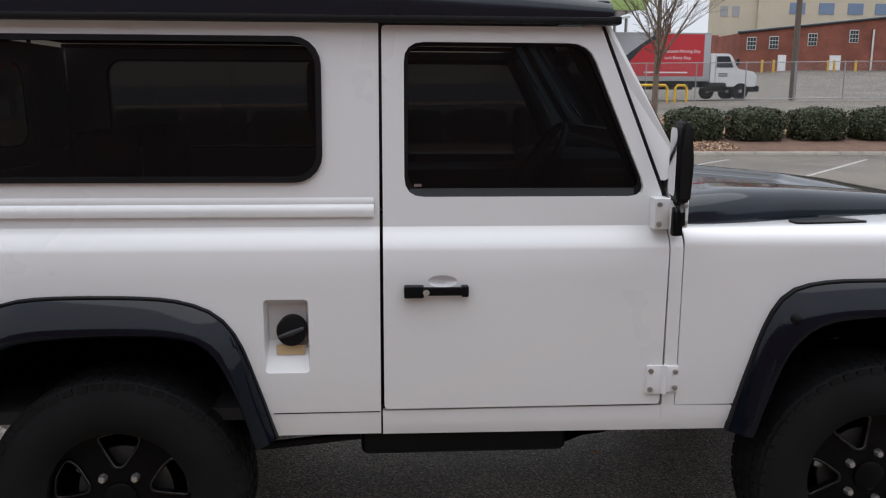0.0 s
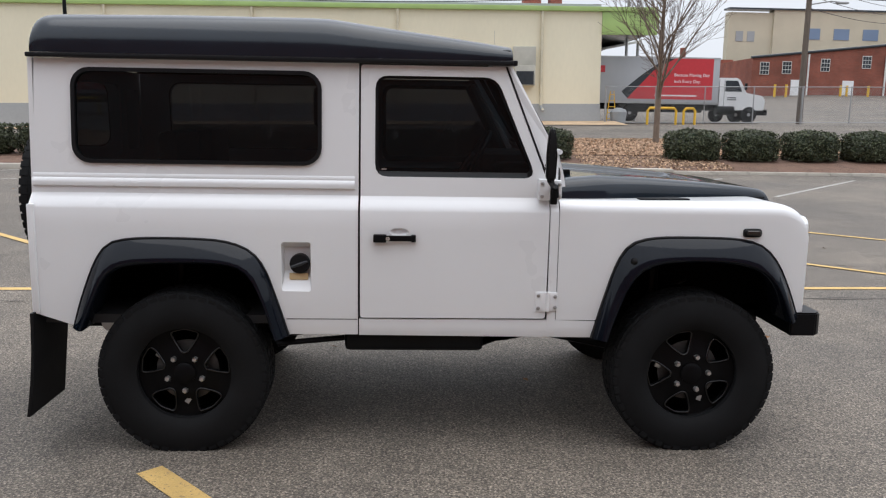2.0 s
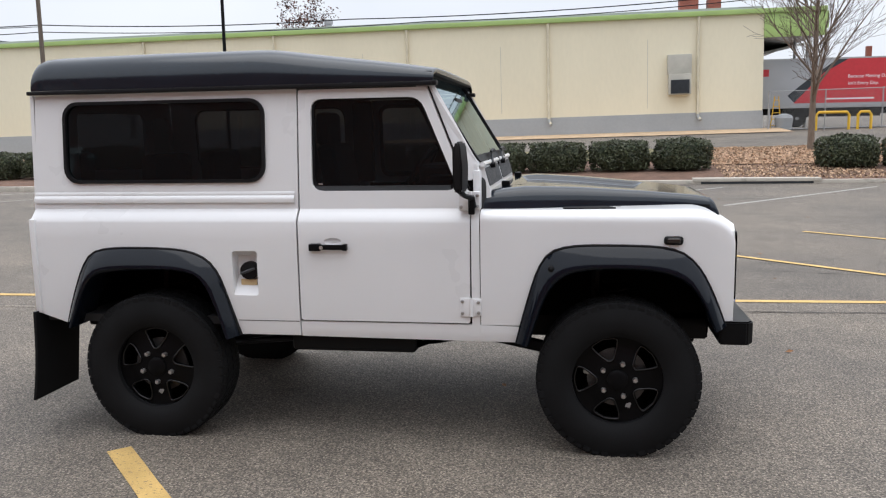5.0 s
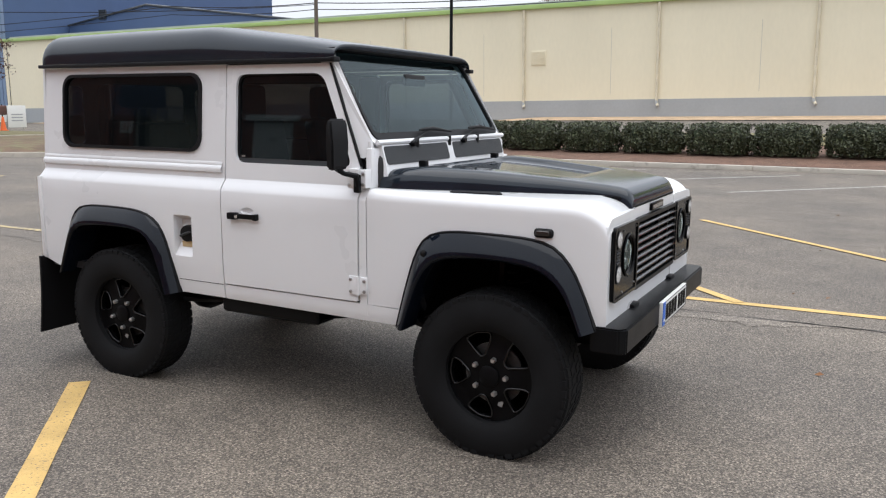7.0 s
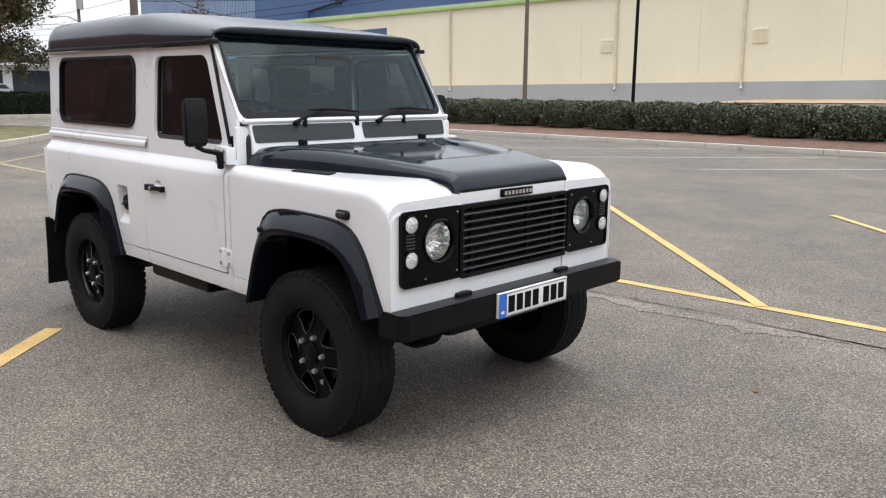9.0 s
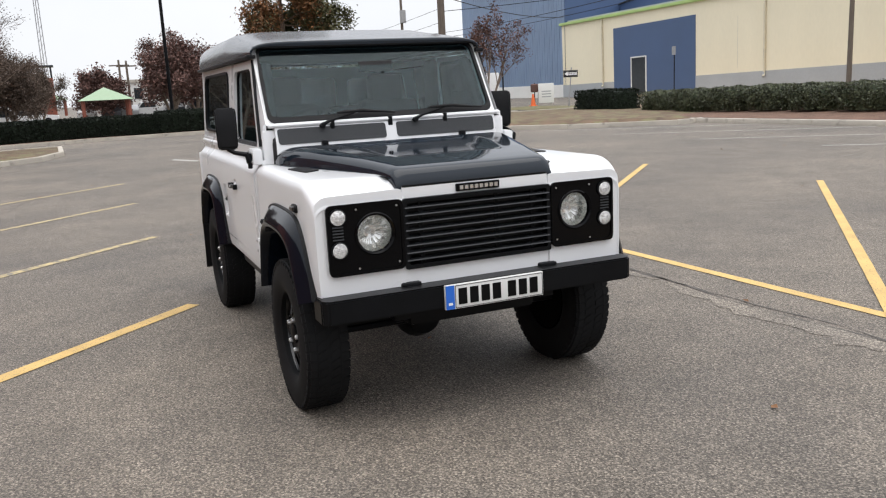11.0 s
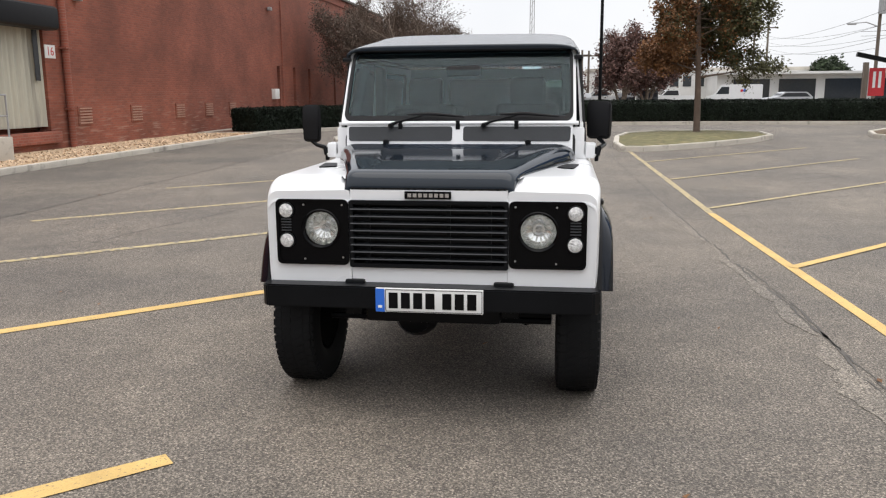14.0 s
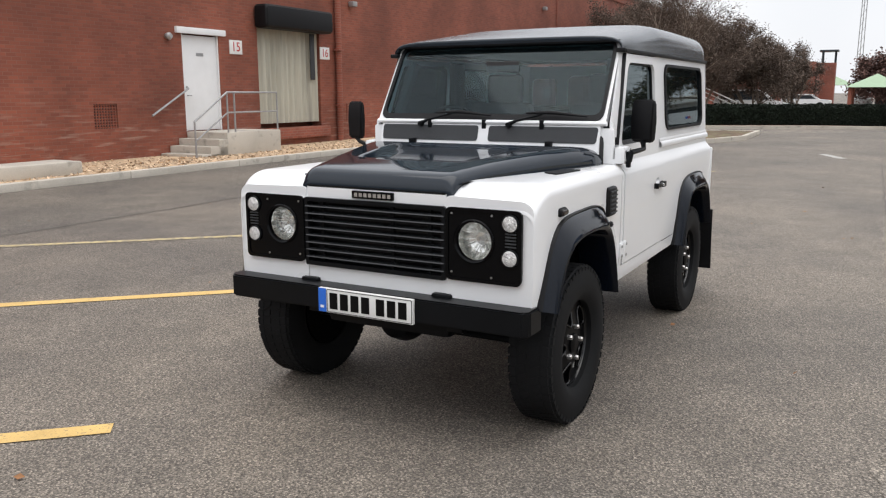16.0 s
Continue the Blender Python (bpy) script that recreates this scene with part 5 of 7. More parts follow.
part("headlining", block(-1.80, 0.245, -0.72, 0.70, 1.842, 1.850), LINING, car, "grey headlining")


# windscreen and its frame
def on_screen(a, b):
    t = b / 0.485
    return (0.528 - 0.252 * t, a * (1 - 0.012 * t) - 0.012, 1.408 + 0.412 * t)


wo, wi = soften([(-0.733, 0.0), (0.733, 0.0), (0.733, 0.544), (-0.733, 0.544)], 0.03), soften([(-0.70, 0.03), (0.70, 0.03), (0.70, 0.535), (-0.70, 0.535)], 0.055)
frame_ob = part("windscreen_frame", sheet(wo, [wi], on_screen, (), (-0.04, 0, -0.01)), WHITE_PAINT, car, "white windscreen frame", 30)
so, si = soften([(-0.716, 0.016), (0.716, 0.016), (0.716, 0.541), (-0.716, 0.541)], 0.065), soften([(-0.697, 0.056), (0.697, 0.056), (0.697, 0.526), (-0.697, 0.526)], 0.05)
part("windscreen_seal", sheet(so, [si], lambda a, b: tuple(Vector(on_screen(a, b)) + Vector((0.009, 0, 0.004))), (), (-0.02, 0, -0.008)), BLACK_TRIM, frame_ob, "black rubber windscreen seal", 30)
part("windscreen", sheet(soften([(-0.703, 0.035), (0.703, 0.035), (0.703, 0.530), (-0.703, 0.530)], 0.05), [], on_screen), WINDSCREEN, frame_ob, "clear laminated windscreen", None, (1, 0, 0.5))
part("lower_rail", rod([(0.54, -0.735, 1.414), (0.54, 0.735, 1.414)], 0.013), WHITE_PAINT, frame_ob, "white screen rail")
for y in (-0.36, 0.0, 0.36):
    part("rail_clip", block(0.525, 0.553, y - 0.014, y + 0.014, 1.375, 1.43, 0.005), BLACK_METAL, frame_ob)
for y0 in (-0.42, 0.16):
    wp = part("wiper", rod([(0.555, y0, 1.405), (0.55, y0 + 0.05, 1.425), (0.53, y0 + 0.20, 1.462)], [0.012, 0.008, 0.006]), BLACK_METAL, car, "black windscreen wiper")
    part("wiper_blade", rod([(0.537, y0 + 0.10, 1.468), (0.534, y0 + 0.25, 1.472), (0.536, y0 + 0.46, 1.452)], [0.006, 0.011, 0.005]), BLACK_TRIM, wp)
    part("spindle", turned([(0.018, 0), (0.014, 0.03)], 12, "x", m=Matrix.Translation((0.542, y0, 1.40))), BLACK_METAL, wp)

# bulkhead with two vent flaps
bulk = part("bulkhead", push(loft([[(0.515, y, 1.41), (0.543, y, 1.40), (0.570, y, 1.30), (0.587, y, 1.20)] for y in (-0.70, -0.69, 0.69, 0.70)]), (-0.05, 0, 0)), WHITE_PAINT, car, "white bulkhead", 30)
for s in (-1, 1):
    flap = sheet(soften([(s * 0.034, 1.306), (s * 0.685, 1.306), (s * 0.69, 1.394), (s * 0.034, 1.394)], 0.018), [], lambda a, b: (0.574 - (b - 1.30) * 0.28, a, b), (), (-0.016, 0, 0))
    part("vent_flap", flap, FLAP_GREY, bulk, "grained grey vent flap", 30)

# bonnet
def bonnet_half(x):
    return interp([(0.503, 0.712), (0.60, 0.715), (0.66, 0.715), (0.78, 0.69), (1.0, 0.612), (1.55, 0.448), (1.66, 0.425), (1.70, 0.415)], x)


def bonnet_z(x, v):
    """v: 0 in the middle, 1 at the edge."""
    crown = interp([(0.503, 1.258), (0.515, 1.276), (0.64, 1.292), (0.75, 1.30), (1.0, 1.288), (1.35, 1.260), (1.58, 1.236), (1.64, 1.227), (1.668, 1.219), (1.685, 1.206), (1.695, 1.190), (1.704, 1.168), (1.708, 1.15)], x)
    edge = interp([(0.565, 1.215), (0.60, 1.218), (1.0, 1.212), (1.5, 1.198), (1.64, 1.180), (1.685, 1.166), (1.708, 1.142)], x)
    k = min(max((v - 0.86) / 0.14, 0), 1)
    z = crown + (edge - crown) * (1 - math.sqrt(max(0, 1 - k ** 2.2)))
    u = interp([(0.0, 1.0), (0.57, 1.0), (0.62, 0.0), (1, 0.0)], v) * interp([(0.66, 0), (0.70, 1), (1.32, 1), (1.38, 0)], x)
    return z - 0.024 * u


vs = [-1, -0.99, -0.97, -0.94, -0.9, -0.86, -0.82, -0.76, -0.68, -0.62, -0.595, -0.57, -0.4, -0.2, 0]
vs = vs + [-v for v in reversed(vs[:-1])]
secs = [[(x, v * bonnet_half(x), bonnet_z(x, abs(v))) for v in vs] for x in (0.503, 0.508, 0.515, 0.53, 0.555, 0.57, 0.585, 0.60, 0.612, 0.64, 0.66, 0.68, 0.70, 0.74, 0.80, 0.9, 1.0, 1.1, 1.2, 1.30, 1.32, 1.34, 1.36, 1.38, 1.42, 1.5, 1.58, 1.62, 1.64, 1.655, 1.668, 1.677, 1.685, 1.69, 1.695, 1.70, 1.704, 1.708)]
bm = loft(secs)
bonnet = part("bonnet", push(bm, (0, 0, -0.022)), DARK_PAINT, car, "anthracite painted bonnet", 45)
for s in (-1, 1):
    part("bonnet_hinge", block(0.605, 0.65, s * 0.435 - 0.018, s * 0.435 + 0.018, 1.285, 1.318, 0.01), BLACK_METAL, bonnet, "black bonnet hinge")
    part("bonnet_seam", loft([[(x, s * (bonnet_half(x) - 0.01), 1.17), (x, s * (bonnet_half(x) + 0.018), 1.190)] for x in np.linspace(0.62, 1.66, 14)]), BLACK_TRIM, bonnet)

# grille, slam panel, badge
front = part("front_panel", sheet(rounded(-0.386, 0.386, 0.672, 1.142, 0.004, 1), [rounded(-0.375, 0.375, 0.765, 1.075, 0.004, 1)], lambda a, b: (1.712, a, b), (), (-0.02, 0, 0)), WHITE_PAINT, car, "white front panel", None)
gr = part("grille", sheet(rounded(-0.392, 0.392, 0.752, 1.086, 0.01, 2), [rounded(-0.372, 0.372, 0.772, 1.068, 0.006, 2)], lambda a, b: (1.732, a, b), (), (-0.04, 0, 0)), BLACK_METAL, car, "black slatted grille", 30)
for k in range(8):
    z = 0.796 + k * 0.0355
    part("grille_slat", push(loft([[(1.700, y, z + 0.012), (1.724, y, z + 0.008), (1.734, y, z + 0.001), (1.736, y, z - 0.004), (1.728, y, z - 0.007)] for y in (-0.385, 0.385)]), (-0.004, 0, 0)), SLAT_BLACK, gr, "", 20)
for y in (-0.30, 0.10, 0.30):
    part("grille_stay", block(1.695, 1.712, y - 0.008, y + 0.008, 0.765, 1.07), BLACK_METAL, gr)
part("radiator", block(1.62, 1.65, -0.37, 0.37, 0.70, 1.10), CABIN, car, "dark radiator")
bg = part("badge", block(1.708, 1.726, -0.114, 0.114, 1.094, 1.131, 0.004), LAMP_BLACK, front, "black name badge")
for k in range(8):
    y = -0.098 + k * 0.0262
    part("badge_bar", block(1.724, 1.728, y, y + 0.018, 1.103, 1.122), CHROME, bg)
part("slam_strip", block(1.695, 1.712, -0.384, 0.384, 1.136, 1.146), BLACK_TRIM, front)

# bumper and number plate
bm = bmesh.new()
loft([[(1.66, y, 0.562), (1.66, y, 0.674), (1.815 - e, y, 0.674), (1.815 - e, y, 0.562)] for y, e in ((-0.828, 0.03), (-0.80, 0), (0.80, 0), (0.828, 0.03))], bm, True)
bm.verts.ensure_lookup_table()
bm.faces.new(bm.verts[:4])
bm.faces.new(bm.verts[-4:])
bmesh.ops.bevel(bm, geom=bm.edges[:], offset=0.007, segments=2, affect="EDGES")
bump_ob = part("front_bumper", bm, BLACK_METAL, car, "satin black steel front bumper", 30)
for s in (-1, 1):
    part("bumper_bolt_plate", block(1.67, 1.74, s * 0.37 - 0.05, s * 0.37 + 0.05, 0.66, 0.69, 0.012), BLACK_METAL, bump_ob)
    part("bumper_stay", block(1.30, 1.67, s * 0.40 - 0.04, s * 0.40 + 0.04, 0.52, 0.64, 0.01), BLACK_METAL, bump_ob)
np_ob = part("number_plate", block(1.812, 1.832, -0.244, 0.280, 0.555, 0.673, 0.004), PLATE_WHITE, bump_ob, "white number plate with plain bars")
part("plate_band", block(1.832, 1.8345, -0.243, -0.199, 0.557, 0.671), PLATE_BLUE, np_ob, "blue band")
part("plate_edge", sheet(rounded(-0.195, 0.276, 0.559, 0.669, 0.006, 2), [rounded(-0.1925, 0.2735, 0.5615, 0.6665, 0.005, 2)], lambda a, b: (1.8340, a, b), (), (-0.003, 0, 0)), INK, np_ob)
for y in (-0.178, -0.118, -0.058, 0.002, 0.084, 0.144, 0.204):
    part("plate_bar", block(1.832, 1.8345, y, y + 0.044, 0.575, 0.653), PLATE_INK, np_ob)
part("band_bar", block(1.834, 1.8365, -0.231, -0.211, 0.577, 0.589), WHITE_INK, np_ob)

# rear wall, rear door and body shell
rear = part("rear_body", sheet([(-0.825, 0.66), (0.825, 0.66), (0.825, 1.15), (0.78, 1.2), (0.745, 1.80), (-0.745, 1.80), (-0.78, 1.2), (-0.825, 1.15)], [rounded(-0.38, 0.38, 1.30, 1.72, 0.05), rounded(-0.70, -0.48, 1.34, 1.70, 0.04), rounded(0.48, 0.70, 1.34, 1.70, 0.04)], lambda a, b: (-1.862, a, b), (), (0.02, 0, 0)), WHITE_PAINT, car, "white rear body", None)
for y0, y1, z0, z1 in ((-0.39, 0.39, 1.29, 1.73), (-0.71, -0.47, 1.33, 1.71), (0.47, 0.71, 1.33, 1.71)):
    part("rear_glass", sheet(rounded(y0, y1, z0, z1, 0.05), [], lambda a, b: (-1.852, a, b)), TINTED, rear, "dark tinted rear window", None, (-1, 0, 0))
part("floor_pan", block(-1.83, 0.60, -0.79, 0.79, 0.60, 0.64), CABIN, car, "black floor")
part("load_box", block(-1.83, -0.45, -0.43, -0.36, 0.62, 1.02), CABIN, car, "black inner wheel box")
part("load_box", block(-1.83, -0.45, 0.36, 0.43, 0.62, 1.02), CABIN, car, "black inner wheel box")
part("inner_bay", block(0.60, 1.64, -0.43, 0.43, 0.62, 1.12), CABIN, car, "dark engine bay")
for s in (-1, 1):
    part("centre_pillar", block(-0.50, -0.36, s * 0.66, s * 0.725, 1.25, 1.785, 0.02), CABIN, car, "black trimmed centre pillar")
part("dashboard", block(0.24, 0.56, -0.72, 0.72, 1.08, 1.36, 0.05, 3), CABIN, car, "black dashboard")
part("instrument_hood", block(0.18, 0.42, -0.56, -0.22, 1.30, 1.41, 0.04, 3), CABIN, car)
sw = turned([(0.19, -0.014), (0.205, -0.006), (0.205, 0.006), (0.19, 0.014)], 28, "z", m=pose(0.14, -0.38, 1.33, 0, -58, 0))
for f in [f for f in sw.faces if len(f.verts) > 4]:
    sw.faces.remove(f)
swo = part("steering_wheel", sw, BLACK_TRIM, car, "black steering wheel")
part("wheel_boss", turned([(0.06, -0.01), (0.07, 0.02)], 16, "z", m=pose(0.14, -0.38, 1.33, 0, -58, 0)), CABIN, swo)
for a in (20, 160, 270):
    p = pose(0.14, -0.38, 1.33, 0, -58, 0)
    part("wheel_spoke", rod([p @ Vector((0, 0, 0)), p @ Vector((0.195 * math.cos(radians(a)), 0.195 * math.sin(radians(a)), 0))], 0.014), CABIN, swo)
part("steering_column", rod([(0.14, -0.38, 1.33), (0.40, -0.38, 1.17)], 0.035), CABIN, swo)
for s in (-1, 1):
    seat = part("front_seat", block(-0.42, 0.06, s * 0.38 - 0.24, s * 0.38 + 0.24, 0.86, 1.02, 0.05, 3), SEAT, car, "dark grey front seat")
    bm = block(-0.52, -0.40, s * 0.38 - 0.23, s * 0.38 + 0.23, 0.98, 1.52, 0.05, 3)
    bmesh.ops.transform(bm, matrix=Matrix.Translation((-0.46, 0, 1.0)) @ Matrix.Rotation(-0.16, 4, "Y") @ Matrix.Translation((0.46, 0, -1.0)), verts=bm.verts)
    part("backrest", bm, SEAT, seat)
    part("headrest", block(-0.63, -0.53, s * 0.38 - 0.13, s * 0.38 + 0.13, 1.50, 1.71, 0.045, 3), SEAT, seat)
    part("headrest_post", rod([(-0.57, s * 0.38 - 0.05, 1.45), (-0.58, s * 0.38 - 0.05, 1.55)], 0.008), STEEL, seat)
    rs = part("rear_seat", block(-1.30, -0.95, s * 0.36 - 0.22, s * 0.36 + 0.22, 0.95, 1.08, 0.04), SEAT, car, "dark rear seat")
    part("backrest", block(-1.36, -1.26, s * 0.36 - 0.22, s * 0.36 + 0.22, 1.05, 1.48, 0.04), SEAT, rs)
part("cabin_mirror", block(0.30, 0.325, -0.10, 0.12, 1.70, 1.765, 0.012), CABIN, car, "cabin mirror")
part("cubby_box", block(-0.45, 0.02, -0.11, 0.11, 0.9, 1.12, 0.03), CABIN, car, "black cubby box")
for a, b in (((0.22, -0.655, 1.76), (0.46, -0.69, 1.30)), ((0.22, 0.655, 1.76), (0.46, 0.69, 1.30))):
    part("pillar_trim", rod([a, b], 0.035), CABIN, car, "black pillar trim")

# underside
for s in (-1, 1):
    part("chassis_rail", block(-1.82, 1.66, s * 0.40 - 0.045, s * 0.40 + 0.045, 0.49, 0.60, 0.012), BLACK_METAL, car, "black chassis rail")
    part("radius_arm", rod([(1.20, s * 0.46, 0.36), (0.45, s * 0.42, 0.50)], 0.035), BLACK_METAL, car, "black radius arm")
    part("trailing_arm", rod([(-1.18, s * 0.46, 0.40), (-0.42, s * 0.44, 0.53)], 0.028), BLACK_METAL, car, "black trailing arm")
    for cx in (-1.195, 1.195):
        sp = part("coil_spring", rod([(cx + 0.06 * math.cos(k * 0.7), s * 0.48 + 0.06 * math.sin(k * 0.7), 0.46 + k * 0.0058) for k in range(62)], 0.009, 6), BLACK_METAL, car, "black coil spring")
        part("damper", rod([(cx - 0.12, s * 0.50, 0.36), (cx - 0.1, s * 0.47, 0.86)], 0.028), BLACK_METAL, car, "black damper")
for cx, dy in ((-1.195, -0.12), (1.195, -0.15)):
    ax = part("axle", rod([(cx, -0.60, 0.392), (cx, 0.60, 0.392)], 0.048, 12), BLACK_METAL, car, "black axle tube")
    part("differential", turned([(0.03, -0.15), (0.09, -0.12), (0.13, -0.03), (0.13, 0.03), (0.09, 0.12), (0.03, 0.15)], 18, "x", m=Matrix.Translation((cx, dy, 0.385))), BLACK_METAL, ax)
part("track_rod", rod([(1.36, -0.60, 0.40), (1.36, 0.60, 0.40)], 0.018), BLACK_METAL, car, "steering rod")
part("steering_damper", rod([(1.42, -0.35, 0.44), (1.42, 0.25, 0.44)], 0.028), BLACK_METAL, car, "steering damper")
tank = part("fuel_tank", block(-0.46, 0.20, -0.78, -0.50, 0.465, 0.57, 0.03, 3), BLACK_METAL, car, "black tank under the sill")
bm = loft([[(0.19, y, 0.57), (0.19, y, 0.485), (0.26, y, 0.512), (0.31, y, 0.517), (0.50, y, 0.556)] for y in (-0.76, -0.52)])
part("tank_bracket", bm, BLACK_METAL, tank, "tapered black bracket")
part("tank_rail", rod([(-0.78, -0.74, 0.49), (-0.46, -0.74, 0.52)], 0.014), BLACK_METAL, car)
part("gearbox", block(-0.4, 0.75, -0.16, 0.16, 0.40, 0.62, 0.05), BLACK_METAL, car, "dark gearbox")
part("exhaust", rod([(0.5, 0.3, 0.47), (-0.3, 0.32, 0.45), (-0.9, 0.3, 0.50), (-1.2, 0.3, 0.56), (-1.8, 0.34, 0.5)], 0.03), STEEL, car, "dull exhaust pipe")
part("silencer", rod([(-0.2, 0.32, 0.46), (0.35, 0.31, 0.47)], 0.085, 14), STEEL, car)
part("sump_guard", block(1.38, 1.62, -0.35, 0.35, 0.44, 0.56, 0.03), BLACK_METAL, car, "black sump guard")
part("towing_eye", turned([(0.028, -0.007), (0.04, -0.007), (0.04, 0.007), (0.028, 0.007)], 16, "y", m=Matrix.Translation((-1.60, -0.62, 0.555))), STEEL, car, "steel lashing eye")


# wheels
def make_tyre(R=0.404, w=0.120):
    prof = [(0.216, -w + 0.022), (0.236, -w + 0.008), (0.265, -w - 0.004), (0.315, -w - 0.006), (0.355, -w + 0.003), (0.379, -w + 0.009), (0.394, -w + 0.018), (0.400, -w + 0.034),
            (0.400, w - 0.034), (0.394, w - 0.018), (0.379, w - 0.009), (0.355, w - 0.003), (0.315, w + 0.006), (0.265, w + 0.004), (0.236, w - 0.008), (0.216, w - 0.022)]
    bm = bmesh.new()
    n = 72
    rings = [[bm.verts.new((r * math.cos(2 * math.pi * k / n), y, r * math.sin(2 * math.pi * k / n))) for k in range(n)] for r, y in prof]
    for a, b in zip(rings, rings[1:] + rings[:1]):
        for k in range(n):
            bm.faces.new((a[k], a[(k + 1) % n], b[(k + 1) % n], b[k]))
    return bm


def tread_blocks(R=0.404, w=0.120, n=52):
    """Chunky all-terrain tread: staggered blocks over the crown and lugs down the shoulders."""
    bm = bmesh.new()

    def lug(a, y0, y1, half, r0, r1, skew):
        vs = []
        for r in (r0, r1):
            for y, da in ((y0, -half), (y0, half), (y1, half + skew), (y1, -half + skew)):
                t = a + da
                vs.append(bm.verts.new((r * math.cos(t), y, r * math.sin(t))))
        bm.faces.new(vs[4:])
        for e in range(4):
            bm.faces.new((vs[e], vs[(e + 1) % 4], vs[4 + (e + 1) % 4], vs[4 + e]))

    step = 2 * math.pi / n
    for k in range(n):
        a = k * step
        for s in (-1, 1):
            off = 0 if s < 0 else step / 2
            long = 0.0 if k % 2 else 0.012
            lug(a + off, s * 0.066, s * (w - 0.02), step * 0.42, 0.388, R - 0.001, 0.01)
            lug(a + off, s * (w - 0.022), s * (w - 0.005), step * 0.36, 0.374 - long * 0.6, R - 0.013, 0.0)
            lug(a + off + step * 0.3, s * 0.012, s * 0.058, step * 0.30, 0.388, R, 0.05 * s)
    return bm


def slim(bm):
    """The tyre as it stands on this car: a little narrower and lower than the nominal one."""
    for v in bm.verts:
        r = math.hypot(v.co.x, v.co.z)
        k = (r if r < 0.23 else 0.23 + (r - 0.23) * 0.935) / r
        v.co = (v.co.x * k, v.co.y * 0.925, v.co.z * k)
    return bm


def make_rim():
    """Five broad spokes with raised edges, a deep barrel and a rolled lip."""
    bm = bmesh.new()
    n = 60
    prof = [(0.204, -0.09), (0.206, 0.03), (0.218, 0.072), (0.226, 0.088), (0.232, 0.092), (0.235, 0.086), (0.226, 0.06)]
    rings = [[bm.verts.new((r * math.cos(2 * math.pi * k / n), -y, r * math.sin(2 * math.pi * k / n))) for k in range(n)] for r, y in prof]
    for a, b in zip(rings, rings[1:]):
        for k in range(n):
            bm.faces.new((a[k], a[(k + 1) % n], b[(k + 1) % n], b[k]))
    return bm


def hole(k):
    """One of the five openings between the spokes, in the wheel's plane."""
    a = math.pi / 2 + math.pi / 5 + 2 * math.pi * k / 5
    pts = soften([(0.098, -0.012), (0.098, 0.012), (0.150, 0.050), (0.192, 0.068), (0.209, 0.0), (0.192, -0.068), (0.150, -0.050)], 0.018, 3)
    return [(u * math.cos(a) - v * math.sin(a), u * math.sin(a) + v * math.cos(a)) for u, v in pts]


def dish(a, b, out=0.0):
    return (a, -interp([(0, 0.068), (0.055, 0.070), (0.10, 0.068), (0.13, 0.058), (0.17, 0.048), (0.219, 0.054)], math.hypot(a, b)) - out, b)


def make_face():
    """The cast face of the wheel with its five openings."""
    ring = [(0.221 * math.cos(2 * math.pi * k / 60), 0.221 * math.sin(2 * math.pi * k / 60)) for k in range(60)]
    steps = [-0.195 + 0.0325 * k for k in range(13)]
    return sheet(ring, [hole(k) for k in range(5)], dish, steps, (0, 0.024, 0), steps)


